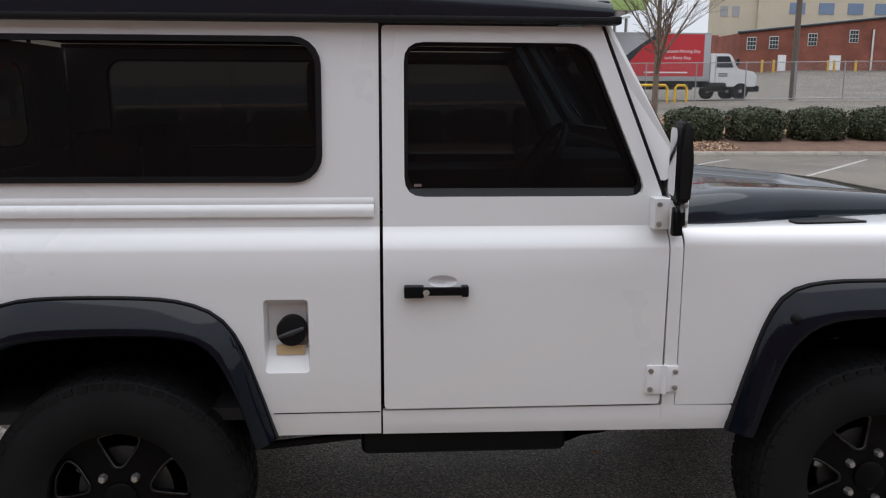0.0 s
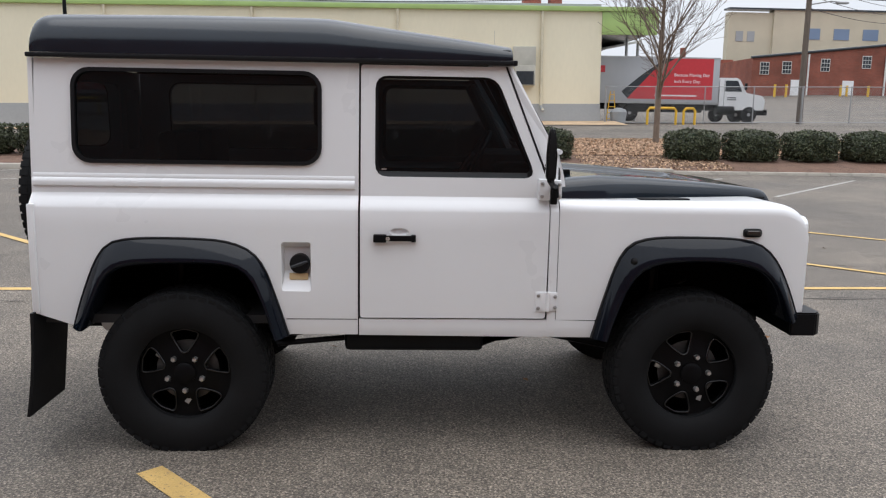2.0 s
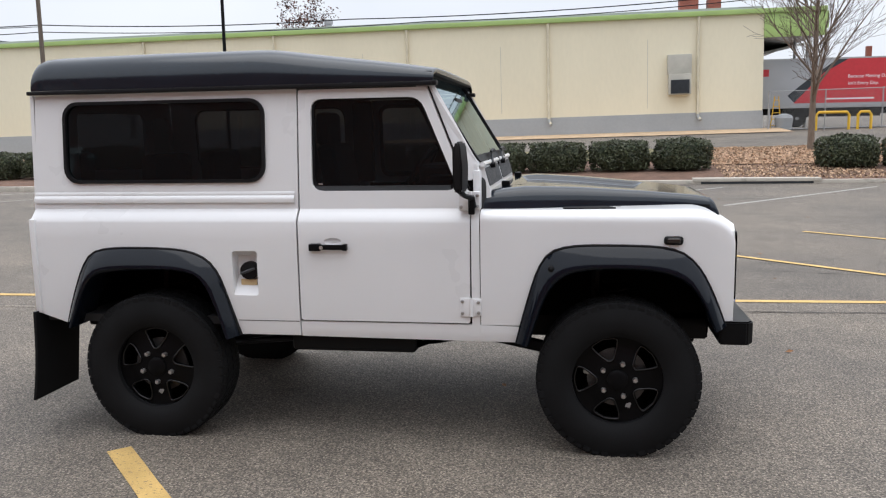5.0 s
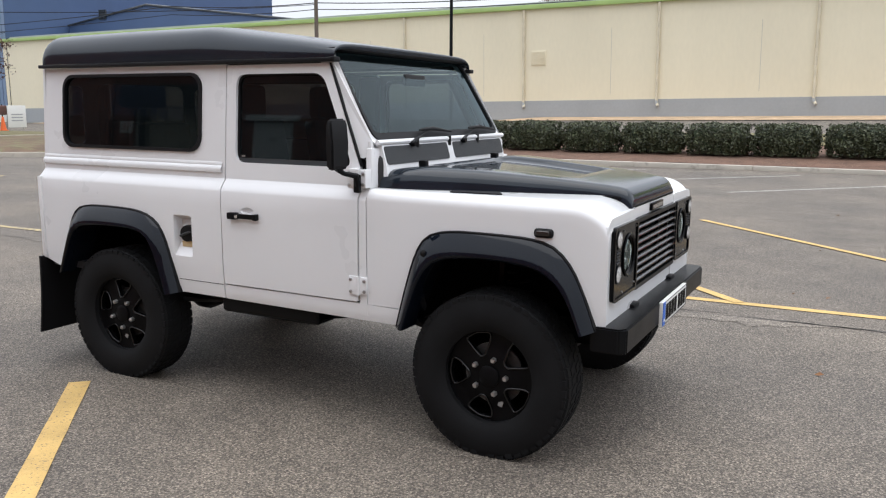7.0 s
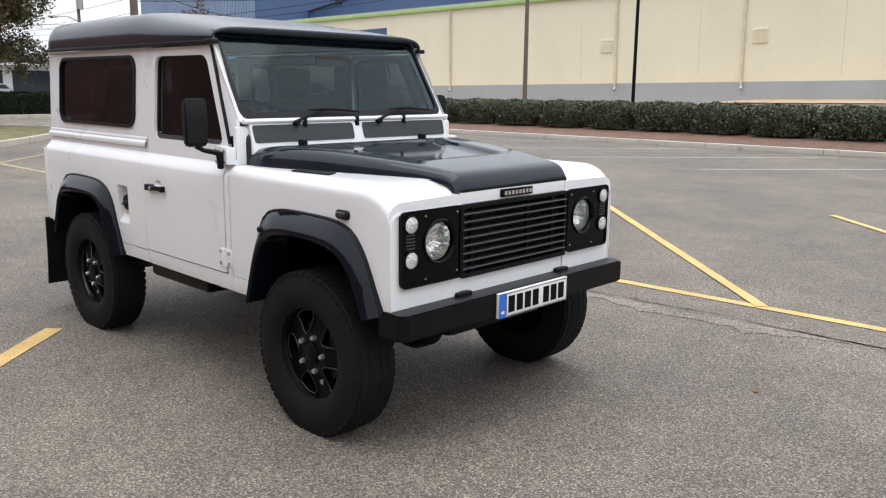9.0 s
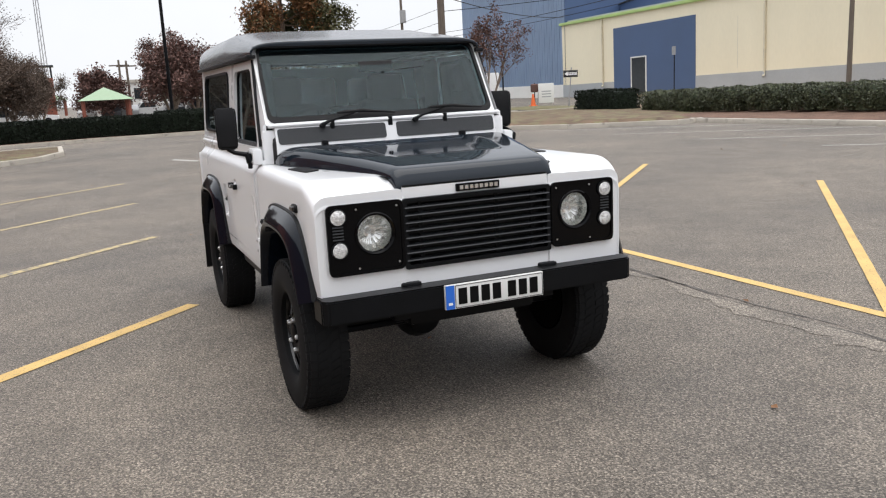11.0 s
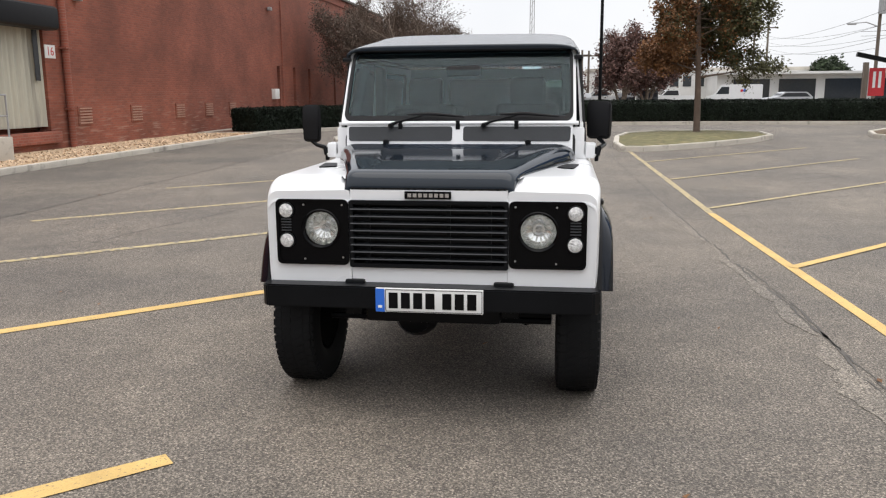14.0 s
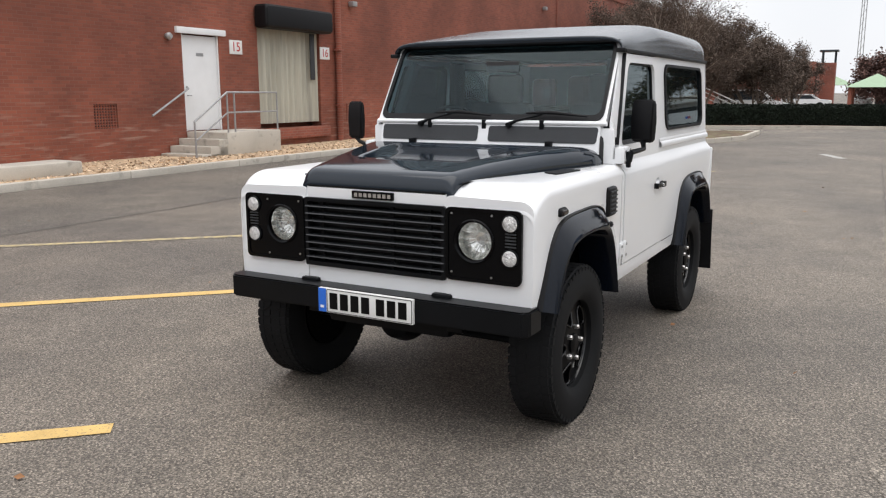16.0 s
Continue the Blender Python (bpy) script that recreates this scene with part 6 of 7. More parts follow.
wheel = None
for cx, s in ((-1.195, -1), (1.195, -1), (-1.195, 1), (1.195, 1)):
    m = Matrix.Translation((cx, -0.755 if s < 0 else 0.738, 0.370 if cx < 0 else 0.376)) @ (Matrix.Rotation(math.pi, 4, "Z") if s > 0 else Matrix.Identity(4))
    m = m @ Matrix.Rotation({(-1.195, -1): 0.628, (1.195, -1): 0.279}.get((cx, s), 0.3), 4, "Y")
    if wheel is None:
        tyre = part("tyre", slim(make_tyre()), RUBBER, None, "black all-terrain tyre", 40)
        part("tread", slim(tread_blocks()), RUBBER, tyre, smooth=None)
        rim = part("rim", make_rim(), RIM_BLACK, tyre, "satin black five-spoke alloy rim", 40)
        wheel = tyre
        part("wheel_face", make_face(), RIM_FACE, tyre, "satin black five-spoke face", 25)
        for k in range(5):
            line = hole(k)
            part("spoke_ridge", rod([dish(*p, 0.003) for p in line + line[:2]], 0.0055, 8), RIM_BLACK, tyre, smooth=60)
        lip = [(0.229 * math.cos(2 * math.pi * k / 48), -0.093, 0.229 * math.sin(2 * math.pi * k / 48)) for k in range(49)]
        part("rim_lip", rod(lip, 0.0038, 6), RIM_BLACK, tyre, smooth=60)
        part("spoke_plate", block(0.075, 0.097, -0.0585, -0.05, -0.121, -0.094), GALV, tyre, "small pale plate")
        part("hub_cap", turned([(0.052, -0.05), (0.05, -0.078), (0.036, -0.086), (0.005, -0.088)], 24, "y"), RIM_FACE, tyre)
        part("brake_disc", turned([(0.06, -0.006), (0.13, -0.006), (0.13, 0.005), (0.06, 0.005)], 32, "y", m=Matrix.Translation((0, -0.012, 0)) @ Matrix.Diagonal((1.12, 1, 1.12, 1))), DISC, tyre, "worn steel brake disc")
        part("caliper", block(-0.165, -0.13, -0.03, 0.03, -0.03, 0.06, 0.01), STEEL, tyre)
        part("wheel_back", turned([(0.02, 0.06), (0.203, 0.05), (0.203, 0.09)], 28, "y"), ARCH_BLACK, tyre)
        for k in range(5):
            a = 2 * math.pi * k / 5 + math.pi / 2
            part("wheel_nut", turned([(0.0135, -0.060), (0.0135, -0.084), (0.010, -0.091), (0.003, -0.093)], 6, "y", m=Matrix.Translation((0.083 * math.cos(a), 0, 0.083 * math.sin(a)))), NUT, tyre, "bright wheel nut")
        tyre.parent = car
        tyre.name = "wheel"
        tyre.matrix_basis = m
    else:
        copy_thing(wheel, m)
sp = copy_thing(wheel, Matrix.Translation((-2.02, 0.04, 1.12)) @ Matrix.Rotation(-math.pi / 2, 4, "Z"))
sp.name = "spare_wheel"
part("spare_bracket", block(-1.97, -1.86, -0.02, 0.10, 1.06, 1.18), BLACK_METAL, car)


# ---- plants ----
def leaf_cards(points, normals, size, rng, stretch=1.7):
    """Small leaf blades, one at each point, turned at random about the outward way."""
    verts, faces = [], []
    n = len(points)
    rnd = rng.normal(size=(n, 3))
    d = normals * 0.7 + rnd * 0.6
    d /= np.linalg.norm(d, axis=1)[:, None]
    up = rng.normal(size=(n, 3))
    u = np.cross(d, up)
    u /= np.linalg.norm(u, axis=1)[:, None] + 1e-9
    w = np.cross(d, u)
    k = (size * rng.uniform(0.65, 1.3, n))[:, None]
    a, b = points - u * k * stretch / 2, points + u * k * stretch / 2
    c, e = points + w * k / 2 + d * k * 0.12, points - w * k / 2 + d * k * 0.12
    verts = np.stack([a, c, b, e], 1).reshape(-1, 3)
    faces = [(4 * i, 4 * i + 1, 4 * i + 2, 4 * i + 3) for i in range(n)]
    return verts, faces


def box_cloud(rng, n, hx, hy, hz, soft=0.62, rough=0.075):
    """Points and outward ways on a rounded, lumpy block that stands on z = 0."""
    p = rng.normal(size=(n, 3))
    p /= np.max(np.abs(p), axis=1)[:, None]
    q = p / np.linalg.norm(p, axis=1)[:, None]
    p = p * soft + q * (1 - soft) * 1.35
    lump = np.array([noise.noise((v[0] * hx * 2.6, v[1] * hy * 2.6, v[2] * hz * 3 + hx)) for v in p])
    r = 1 + rough * lump * 2.2 + rng.normal(size=n) * rough * 0.5 - np.abs(rng.normal(size=n)) * 0.05
    out = p * r[:, None] * np.array((hx, hy, hz))
    out[:, 2] += hz
    keep = out[:, 2] > 0.03
    return out[keep], q[keep]


def make_bush(seed, hx, hy, hz, count, size, leaf, label, category, group, core=0.84, square=0.62):
    rng = np.random.default_rng(seed)
    root = thing("bush", label, category, group=group)
    bm = bmesh.new()
    bmesh.ops.create_icosphere(bm, subdivisions=3, radius=1)
    for v in bm.verts:
        c = v.co / max(abs(t) for t in v.co)
        c = c * 0.7 + v.co * 0.4
        k = core * (1 + 0.12 * noise.noise(c * 2.2 + Vector((seed, 0, 0))))
        v.co = Vector((c.x * hx * k, c.y * hy * k, hz + c.z * hz * k))
    # solid core, darker than the leaves, blocks the view through the bush
    part("inner_core", bm, LEAF_DARK, root, "dark solid inner core")
    p, q = box_cloud(rng, count, hx, hy, hz, square)
    v, f = leaf_cards(p, q, size, rng)
    ob = new("foliage", mesh_of("foliage", v, f, leaf))
    ob.parent = root
    bm = bmesh.new()
    for k in range(4):
        a = k * 1.7 + seed
        rod([(0.1 * math.cos(a), 0.1 * math.sin(a), -0.12), (0.25 * math.cos(a), 0.2 * math.sin(a), 0.3)], 0.025, 5, bm)
    part("stem", bm, BARK, root)
    return root


bushes = [make_bush(k, 0.72, 0.52, 0.43, 6500, 0.046, LEAF_BUSH, "clipped round green bush in the mulch bed", "bush", "bushes along the kerb") for k in range(3)]
boxes = [make_bush(k + 7, 0.78, 0.55, 0.415, 8000, 0.046, LEAF_BUSH, "square-clipped green bush touching its neighbours", "bush", "bushes along the kerb", 0.80, 0.76) for k in range(3)]
rr = random.Random(5)
spots = [(x, bushes) for x in (4.24, 8.88, 10.72, 12.62, 14.5, 16.35, 18.2)] + [(x, boxes) for x in (2.45, 0.58, -1.19, -3.05, -4.92, -6.8, -8.65, -10.5, -12.4, -14.3, -16.2, -18.1, -20.0, -21.9)]
used = {id(bushes): 0, id(boxes): 0}
for x, kinds in spots:
    y = 20.35 + rr.uniform(-0.08, 0.08)
    flip = rr.choice((0, 180))
    m = LOT @ pose(x, y, height(x, y) + 0.06, 0, 0, flip + rr.uniform(-4, 4))
    b = kinds[used[id(kinds)] % 3]
    if used[id(kinds)] < 3:
        b.matrix_basis = m
    else:
        copy_thing(b, m)
    used[id(kinds)] += 1


def hedge_run(name, a, b, hy, top, count, label, seed, size=0.06, leaf=LEAF_HEDGE):
    """One trimmed length of hedge from a to b."""
    a, b = Vector(a), Vector(b)
    long = (b - a).length
    rng = np.random.default_rng(seed)
    root = thing(name, label, "hedge", kind="stuff")
    root.matrix_basis = LOT @ Matrix.Translation((*((a + b) / 2), 0.1)) @ Matrix.Rotation(math.atan2((b - a).y, (b - a).x), 4, "Z")
    bm = block(-long / 2 + 0.04, long / 2 - 0.04, -hy * 0.86, hy * 0.86, 0, top * 0.94, 0.15, 3)
    part("inner_core", bm, LEAF_HEDGE, root)
    n = count
    side = rng.integers(0, 10, n)
    u = rng.uniform(-long / 2, long / 2, n)
    y = np.where(side < 4, -hy, np.where(side < 6, hy, rng.uniform(-hy, hy, n)))
    z = np.where(side < 6, rng.uniform(0.02, top, n), top)
    end = side == 9
    u = np.where(end, np.where(rng.uniform(size=n) < 0.5, -long / 2, long / 2), u)
    z = np.where(end, rng.uniform(0.02, top, n), z)
    q = np.stack([np.where(end, np.sign(u), 0), np.where(side < 4, -1, np.where(side < 6, 1, 0)), np.where((side >= 6) & ~end, 1, 0.15)], 1).astype(float)
    lump = np.array([noise.noise((uu * 1.3 + seed, yy * 2, zz * 2)) for uu, yy, zz in zip(u, y, z)])
    p = np.stack([u, y, z], 1) + q * (lump * 0.07 + rng.normal(size=n) * 0.025)[:, None]
    v, f = leaf_cards(p, q, size, rng)
    ob = new("foliage", mesh_of("foliage", v, f, leaf))
    ob.parent = root
    return root


for k, (a, b) in enumerate((((-36.9, 19.9), (-37.2, 14)), ((-37.2, 14), (-37.3, 8)), ((-37.3, 8), (-37.0, 2)), ((-37.0, 2), (-36.2, -3.2)), ((-36.2, -3.2), (-33.6, -7.6)), ((-33.6, -7.6), (-29.5, -10.6)), ((-29.5, -10.6), (-26.2, -11.7)))):
    hedge_run("hedge", a, b, 0.62, 1.02 if k < 3 else 0.90, 11000, "dark green trimmed hedge beyond the kerb", 20 + k)
for k, (a, b) in enumerate((((-24.6, 20.6), (-28.4, 20.9)),)):
    hedge_run("hedge", a, b, 0.6, 1.0, 5000, "dark green clipped hedge at the corner", 40 + k)


def grow(rng, base, way, long, radius, spec, level=0, tubes=None, tips=None, slim=0.6):
    """Limbs that fork: spec holds, level by level, how many side limbs, their length, angle and the bend."""
    segs = 5 if level == 0 else 4 if level == 1 else 3
    p, d = np.array(base, float), np.array(way, float)
    pts, rs = [p.copy()], [radius]
    last = level == len(spec) - 1
    many, rel, angle, bend, start, lift = spec[level]
    for i in range(segs):
        d = d + rng.normal(size=3) * bend + np.array((0, 0, lift))
        d /= np.linalg.norm(d)
        p = p + d * long / segs
        pts.append(p.copy())
        rs.append(radius * (1 - 0.8 * (i + 1) / segs))
    tubes.append((level, pts, rs))
    if last:
        tips.append((pts[-1], d))
        tips.append((pts[-2], d))
        return
    for k in range(many):
        t = start + (1 - start) * (k + rng.uniform(0.1, 0.9)) / many
        j = min(int(t * segs), segs - 1)
        q = pts[j] + (pts[j + 1] - pts[j]) * (t * segs - j)
        axis = np.cross(d, rng.normal(size=3))
        axis /= np.linalg.norm(axis)
        a = angle * rng.uniform(0.7, 1.25)
        w = d * math.cos(a) + np.cross(axis, d) * math.sin(a)
        grow(rng, q, w, long * rel * rng.uniform(0.75, 1.15) * (1.15 - 0.5 * t), max(radius * (1 - 0.75 * t) * slim, 0.003), spec, level + 1, tubes, tips, slim)


def tube_mesh(tubes, levels, m, name, thin=0.0):
    verts, faces = [], []
    for level, pts, rs in tubes:
        if level not in levels:
            continue
        n = 8 if level == 0 else 5 if level == 1 else 3
        rings = []
        for i, p in enumerate(pts):
            d = Vector(pts[min(i + 1, len(pts) - 1)]) - Vector(pts[max(i - 1, 0)])
            u = d.orthogonal().normalized()
            w = d.normalized().cross(u)
            r = max(rs[i], thin)
            rings.append(len(verts))
            verts += [tuple(Vector(p) + (u * math.cos(2 * math.pi * k / n) + w * math.sin(2 * math.pi * k / n)) * r) for k in range(n)]
        for a, b in zip(rings, rings[1:]):
            faces += [(a + k, a + (k + 1) % n, b + (k + 1) % n, b + k) for k in range(n)]
    return mesh_of(name, verts, faces, m, 60)


def make_tree(label, at, seed, stems, spec, bark, twig, leaves=None, thin=0.004, group="", slim=0.6):
    """stems: (way, length, radius) of each trunk; leaves: (materials, number at each tip, spread, size)."""
    rng = np.random.default_rng(seed)
    root = thing("tree", label, "tree", at=at, group=group)
    tubes, tips = [], []
    for way, long, radius in stems:
        w = np.array(way, float)
        grow(rng, (way[0] * 0.15, way[1] * 0.15, -0.15), w / np.linalg.norm(w), long, radius, spec, 0, tubes, tips, slim)
    ob = new("trunk", tube_mesh(tubes, (0, 1), bark, "trunk"))
    ob.parent = root
    ob = new("crown", tube_mesh(tubes, (2, 3, 4), twig, "crown", thin))
    ob.parent = root
    if leaves:
        mats, many, reach, size = leaves
        pts = np.array([p for p, d in tips for _ in range(many)]) + rng.normal(size=(len(tips) * many, 3)) * reach
        q = np.tile(np.array((0, 0, 1.0)), (len(pts), 1))
        v, f = leaf_cards(pts, q, size, rng)
        cl = [0.6 * noise.noise((p[0] * 0.5 + seed, p[1] * 0.5, p[2] * 0.5)) - 0.26 * p[1] - 0.05 * (p[2] - 4.5) for p in pts]
        slots = [0 if len(mats) == 1 else (1 if c + rng.normal() * 0.14 > 0.10 else 0) for c in cl]
        ob = new("foliage", mesh_of("foliage", v, f, list(mats), slots=slots))
        ob.parent = root
    return root


make_tree("small bare street tree with grey trunk", (8.55, 24.0, height(8.55, 24.0)), 5, [((0.01, 0, 1), 7.4, 0.12)],
          [(30, 0.5, 0.85, 0.015, 0.2, 0.0), (11, 0.42, 0.5, 0.06, 0.12, 0.09), (6, 0.5, 0.5, 0.1, 0.2, 0.06), (0, 0, 0, 0.12, 0, 0.03)], BARK, TWIG, thin=0.006, slim=0.46)
make_tree("oak with green and rust leaves on the island", (-24.6, 5.36, 0.15), 8, [((0, 0.0, 1), 8.0, 0.125)],
          [(40, 0.245, 1.38, 0.009, 0.25, -0.004), (9, 0.42, 0.65, 0.08, 0.25, -0.015), (5, 0.5, 0.6, 0.1, 0.2, -0.02), (0, 0, 0, 0.12, 0, 0)], TWIG, TWIG,
          ((LEAF_OAK, LEAF_RUST), 26, 0.13, 0.065), group="car park trees", slim=0.4)
make_tree("crape myrtle with sparse dull red leaves", (-31.2, 16.6, 0.25), 11, [((0.18, 0.25, 1), 3.4, 0.075), ((-0.1, -0.3, 1), 3.2, 0.07), ((0.1, -0.05, 1), 3.6, 0.07)],
          [(8, 0.62, 0.5, 0.04, 0.32, 0.02), (7, 0.5, 0.5, 0.09, 0.2, 0.04), (5, 0.5, 0.5, 0.12, 0.2, 0.03), (0, 0, 0, 0.12, 0, 0.02)], BARK_PALE, TWIG,
          ((LEAF_RED,), 2, 0.12, 0.075), group="car park trees")
make_tree("bare many-stemmed crape myrtle on the island", (-25.8, -5.2, 0.2), 15, [((0.05, 0.12, 1), 4.0, 0.07), ((-0.05, -0.14, 1), 4.0, 0.065), ((0.1, -0.05, 1), 4.3, 0.075), ((-0.1, 0.05, 1), 4.3, 0.065), ((0.02, 0.2, 1), 4.1, 0.06)],
          [(12, 0.55, 0.7, 0.04, 0.38, 0.0), (9, 0.5, 0.55, 0.09, 0.2, 0.03), (7, 0.5, 0.5, 0.12, 0.2, 0.02), (0, 0, 0, 0.12, 0, 0.02)], BARK_PALE, TWIG,
          ((SEED,), 1, 0.10, 0.04), group="car park trees")
for k, (x, y, h) in enumerate(((-40.6, -10.7, 7.4), (-42.4, -7.7, 6.6), (-47, -9.8, 7.4), (-53, -8.2, 7.4), (-48, -5.5, 5.2), (-60, -6.6, 6.4), (-56, -4.4, 4.6))):
    make_tree("dense bare brown tree by the brick building", (x, y, 0.0), 30 + k, [((0.1, 0.3, 1), h * 0.62, 0.09), ((-0.1, -0.35, 1), h * 0.62, 0.09), ((0.25, -0.1, 1), h * 0.66, 0.08), ((-0.25, 0.05, 1), h * 0.62, 0.08)],
              [(9, 0.66, 0.6, 0.06, 0.22, 0.0), (7, 0.52, 0.5, 0.09, 0.2, 0.02), (9, 0.5, 0.5, 0.12, 0.2, 0.02), (0, 0, 0, 0.12, 0, 0.02)], BARK, TWIG,
              ((SEED,), 7, 0.16, 0.058), thin=0.010, group="trees by the brick building")
# far trees
for k, (x, y, h, leaf, label) in enumerate(((-112, 35.5, 6.0, LEAF_DARK, "distant dark evergreen tree"), (-82, 0.6, 5.4, LEAF_RED, "distant tree with dull red leaves"), (-100, 9.0, 10.5, LEAF_RED, "distant tree with dull red leaves"), (-78, 6.4, 7.2, LEAF_RED, "distant tree with dull red leaves"), (-80, 9.0, 8.0, LEAF_RED, "distant tree with dull red leaves"),
                                            (-24.5, 70, 14.2, LEAF_RED, "distant rounded reddish tree behind the roof"))):
    dense = leaf is LEAF_DARK
    make_tree(label, (x, y, 0), 60 + k, [((0.05, 0.0, 1), h * 0.72, 0.22), ((-0.1, 0.35, 1), h * 0.6, 0.16), ((0.1, -0.35, 1), h * 0.6, 0.16)],
              [(9, 0.6, 0.7, 0.05, 0.2, 0.0), (7, 0.5, 0.6, 0.09, 0.15, 0.02), (5, 0.5, 0.5, 0.1, 0.2, 0.02), (0, 0, 0, 0.1, 0, 0)], BARK, TWIG,
              ((leaf,), 8 if dense else 6 if leaf is LEAF_RED else 2, 0.35 if dense else 0.3, 0.3 if dense else 0.16), thin=0.014, group="distant trees")


# ---- poles and cables ----
def pole(name, at, top, r0, r1, m, label, lean=(0, 0)):
    ob = thing(name, label, "pole", at=at)
    part("shaft", rod([(0, 0, -0.3), (lean[0] / 2, lean[1] / 2, (top - at[2]) / 2), (lean[0], lean[1], top - at[2])], [r0, (r0 + r1) / 2, r1], 12), m, ob)
    return ob


lp = pole("light_pole", (-10.17, 20.5, 0.2), 11.5, 0.06, 0.045, BLACK_METAL, "black steel light pole behind the bushes")
part("lamp_head", block(-0.3, 0.3, -0.9, 0.1, 11.15, 11.3, 0.04), BLACK_METAL, lp)
part("base_collar", turned([(0.2, 0), (0.2, 0.2), (0.12, 0.3)], 14), CONCRETE, lp)
pole("utility_pole", (-29.9, 39.6, 0.3), 11.5, 0.15, 0.11, WOOD_POLE, "weathered timber utility pole by the street")
up = pole("utility_pole", (-40.4, 18.4, 0.0), 11.5, 0.24, 0.19, WOOD_POLE, "thick timber utility pole behind the hedge")
part("cross_arm", block(-0.06, 0.06, -1.2, 1.2, 10.4, 10.55), WOOD_POLE, up)
lp2 = pole("light_pole", (-39.5, 2.6, 0.0), 13.5, 0.095, 0.07, BLACK_METAL, "tall black light pole behind the hedge")
part("lamp_head", block(-0.4, 0.4, -0.3, 0.3, 13.2, 13.4, 0.04), BLACK_METAL, lp2)
sp2 = pole("street_lamp", (-60, 23.45, 0.0), 10.5, 0.14, 0.1, WOOD_POLE, "timber pole with a street lamp arm")
part("lamp_arm", rod([(0, 0, 6.1), (0, -0.9, 6.45), (0, -1.7, 6.4)], 0.04), GALV, sp2)
part("lamp_head", block(-0.15, 0.15, -2.2, -1.6, 6.28, 6.42, 0.05), GALV, sp2)
part("transformer", rod([(0.3, 0, 7.0), (0.3, 0, 8.0)], 0.25, 12), GALV, sp2)
ep = pole("utility_pole", (23.0, 43.4, 1.4), 11.5, 0.19, 0.14, WOOD_POLE, "grey timber utility pole at the fence")
part("lamp_arm", rod([(0, 0, 6.9), (1.2, -0.2, 7.1), (1.7, -0.2, 7.05)], 0.04), GALV, ep)
part("lamp_head", block(1.5, 2.2, -0.35, -0.05, 6.95, 7.07, 0.05), GALV, ep)
sp3 = pole("steel_post", (14.2, 50.0, 1.4), 9.6, 0.1, 0.09, GALV, "grey steel post beside the canopy")
part("cross_arm", block(-0.9, 0.9, -0.05, 0.05, 8.0, 8.1), GALV, sp3)
for k, (x, y, h) in enumerate(((-110, 25.5, 10.0), (-110, 27.2, 10.3), (-98, 2.9, 6.6), (-98, 3.7, 6.5))):
    p = pole("utility_pole", (x, y, 0.0), h, 0.16, 0.12, WOOD_POLE, "distant timber utility pole")
    part("cross_arm", block(-0.08, 0.08, -1.1, 1.1, h - 0.7, h - 0.55), WOOD_POLE, p)


def cable(points, r=0.02):
    pts = []
    for a, b in zip(points, points[1:]):
        a, b = Vector(a), Vector(b)
        for k in range(12):
            t = k / 12
            p = a.lerp(b, t)
            p.z -= 0.012 * (b - a).length * 4 * t * (1 - t)
            pts.append(p)
    pts.append(Vector(points[-1]))
    ob = part("cable", rod(pts, r, 5), BLACK_TRIM)
    return tagged(ob, "black overhead cable sagging between poles", "cable", group="overhead cables")


cable([(-120, 42, 9.6), (-45, 42, 8.9), (-29.9, 39.6, 8.1), (-12, 42, 8.05), (13.4, 42, 8.75), (23, 43.2, 9.1), (70, 43.4, 10.4)], 0.03)
cable([(-120, 42, 9.0), (-45, 42, 8.3), (-29.9, 39.6, 7.7), (-7.5, 42, 7.75), (12.2, 42, 8.4), (23, 43.2, 8.7), (70, 43.4, 9.8)], 0.025)
cable([(-40.4, 18.4, 6.9), (-66.9, 43.4, 7.9)], 0.03)
cable([(-40.4, 18.4, 6.0), (-29.9, 39.6, 8.0)], 0.02)
for z in (7.6, 8.3, 9.0, 9.9):
    cable([(23, 43.3, z + 0.5), (60, 90, z + 6)], 0.02)
for z in (4.6, 5.4, 6.2):
    cable([(-40.4, 18.4, z), (-110, 25.5, z + 2.2)], 0.012)
    cable([(-60, 23.45, z), (-110, 27.2, z + 2.4)], 0.012)


# ---- north-east: truck yard ----
def truck_wheel(x, y, z, r, parent):
    w = part("wheel", turned([(r * 0.62, -0.13), (r * 0.92, -0.14), (r, -0.1), (r, 0.1), (r * 0.92, 0.14), (r * 0.62, 0.13)], 28, "y", m=Matrix.Translation((x, y, z))), RUBBER, parent, "black truck tyre")
    part("rim", turned([(r * 0.6, -0.12), (r * 0.5, -0.06), (r * 0.25, -0.03), (r * 0.2, -0.14), (0.02, -0.14)], 20, "y", m=Matrix.Translation((x, y, z))), GALV, w, "pale steel rim")


G = 1.5
truck = thing("moving_truck", "white box truck with red and grey side", "truck", at=(-0.3, 45.0, G))
part("cargo_box", block(11.0, 18.95, 0, 2.4, 1.12, 3.78, 0.03), GREY_BOX, truck, "pale grey cargo box")
part("red_panel", sheet([(13.35, 1.32), (18.55, 1.32), (18.55, 3.74), (16.2, 3.74), (14.9, 3.0)], [], lambda a, b: (a, -0.012, b), (), (0, 0.01, 0)), RED_PAINT, truck, "red side panel")
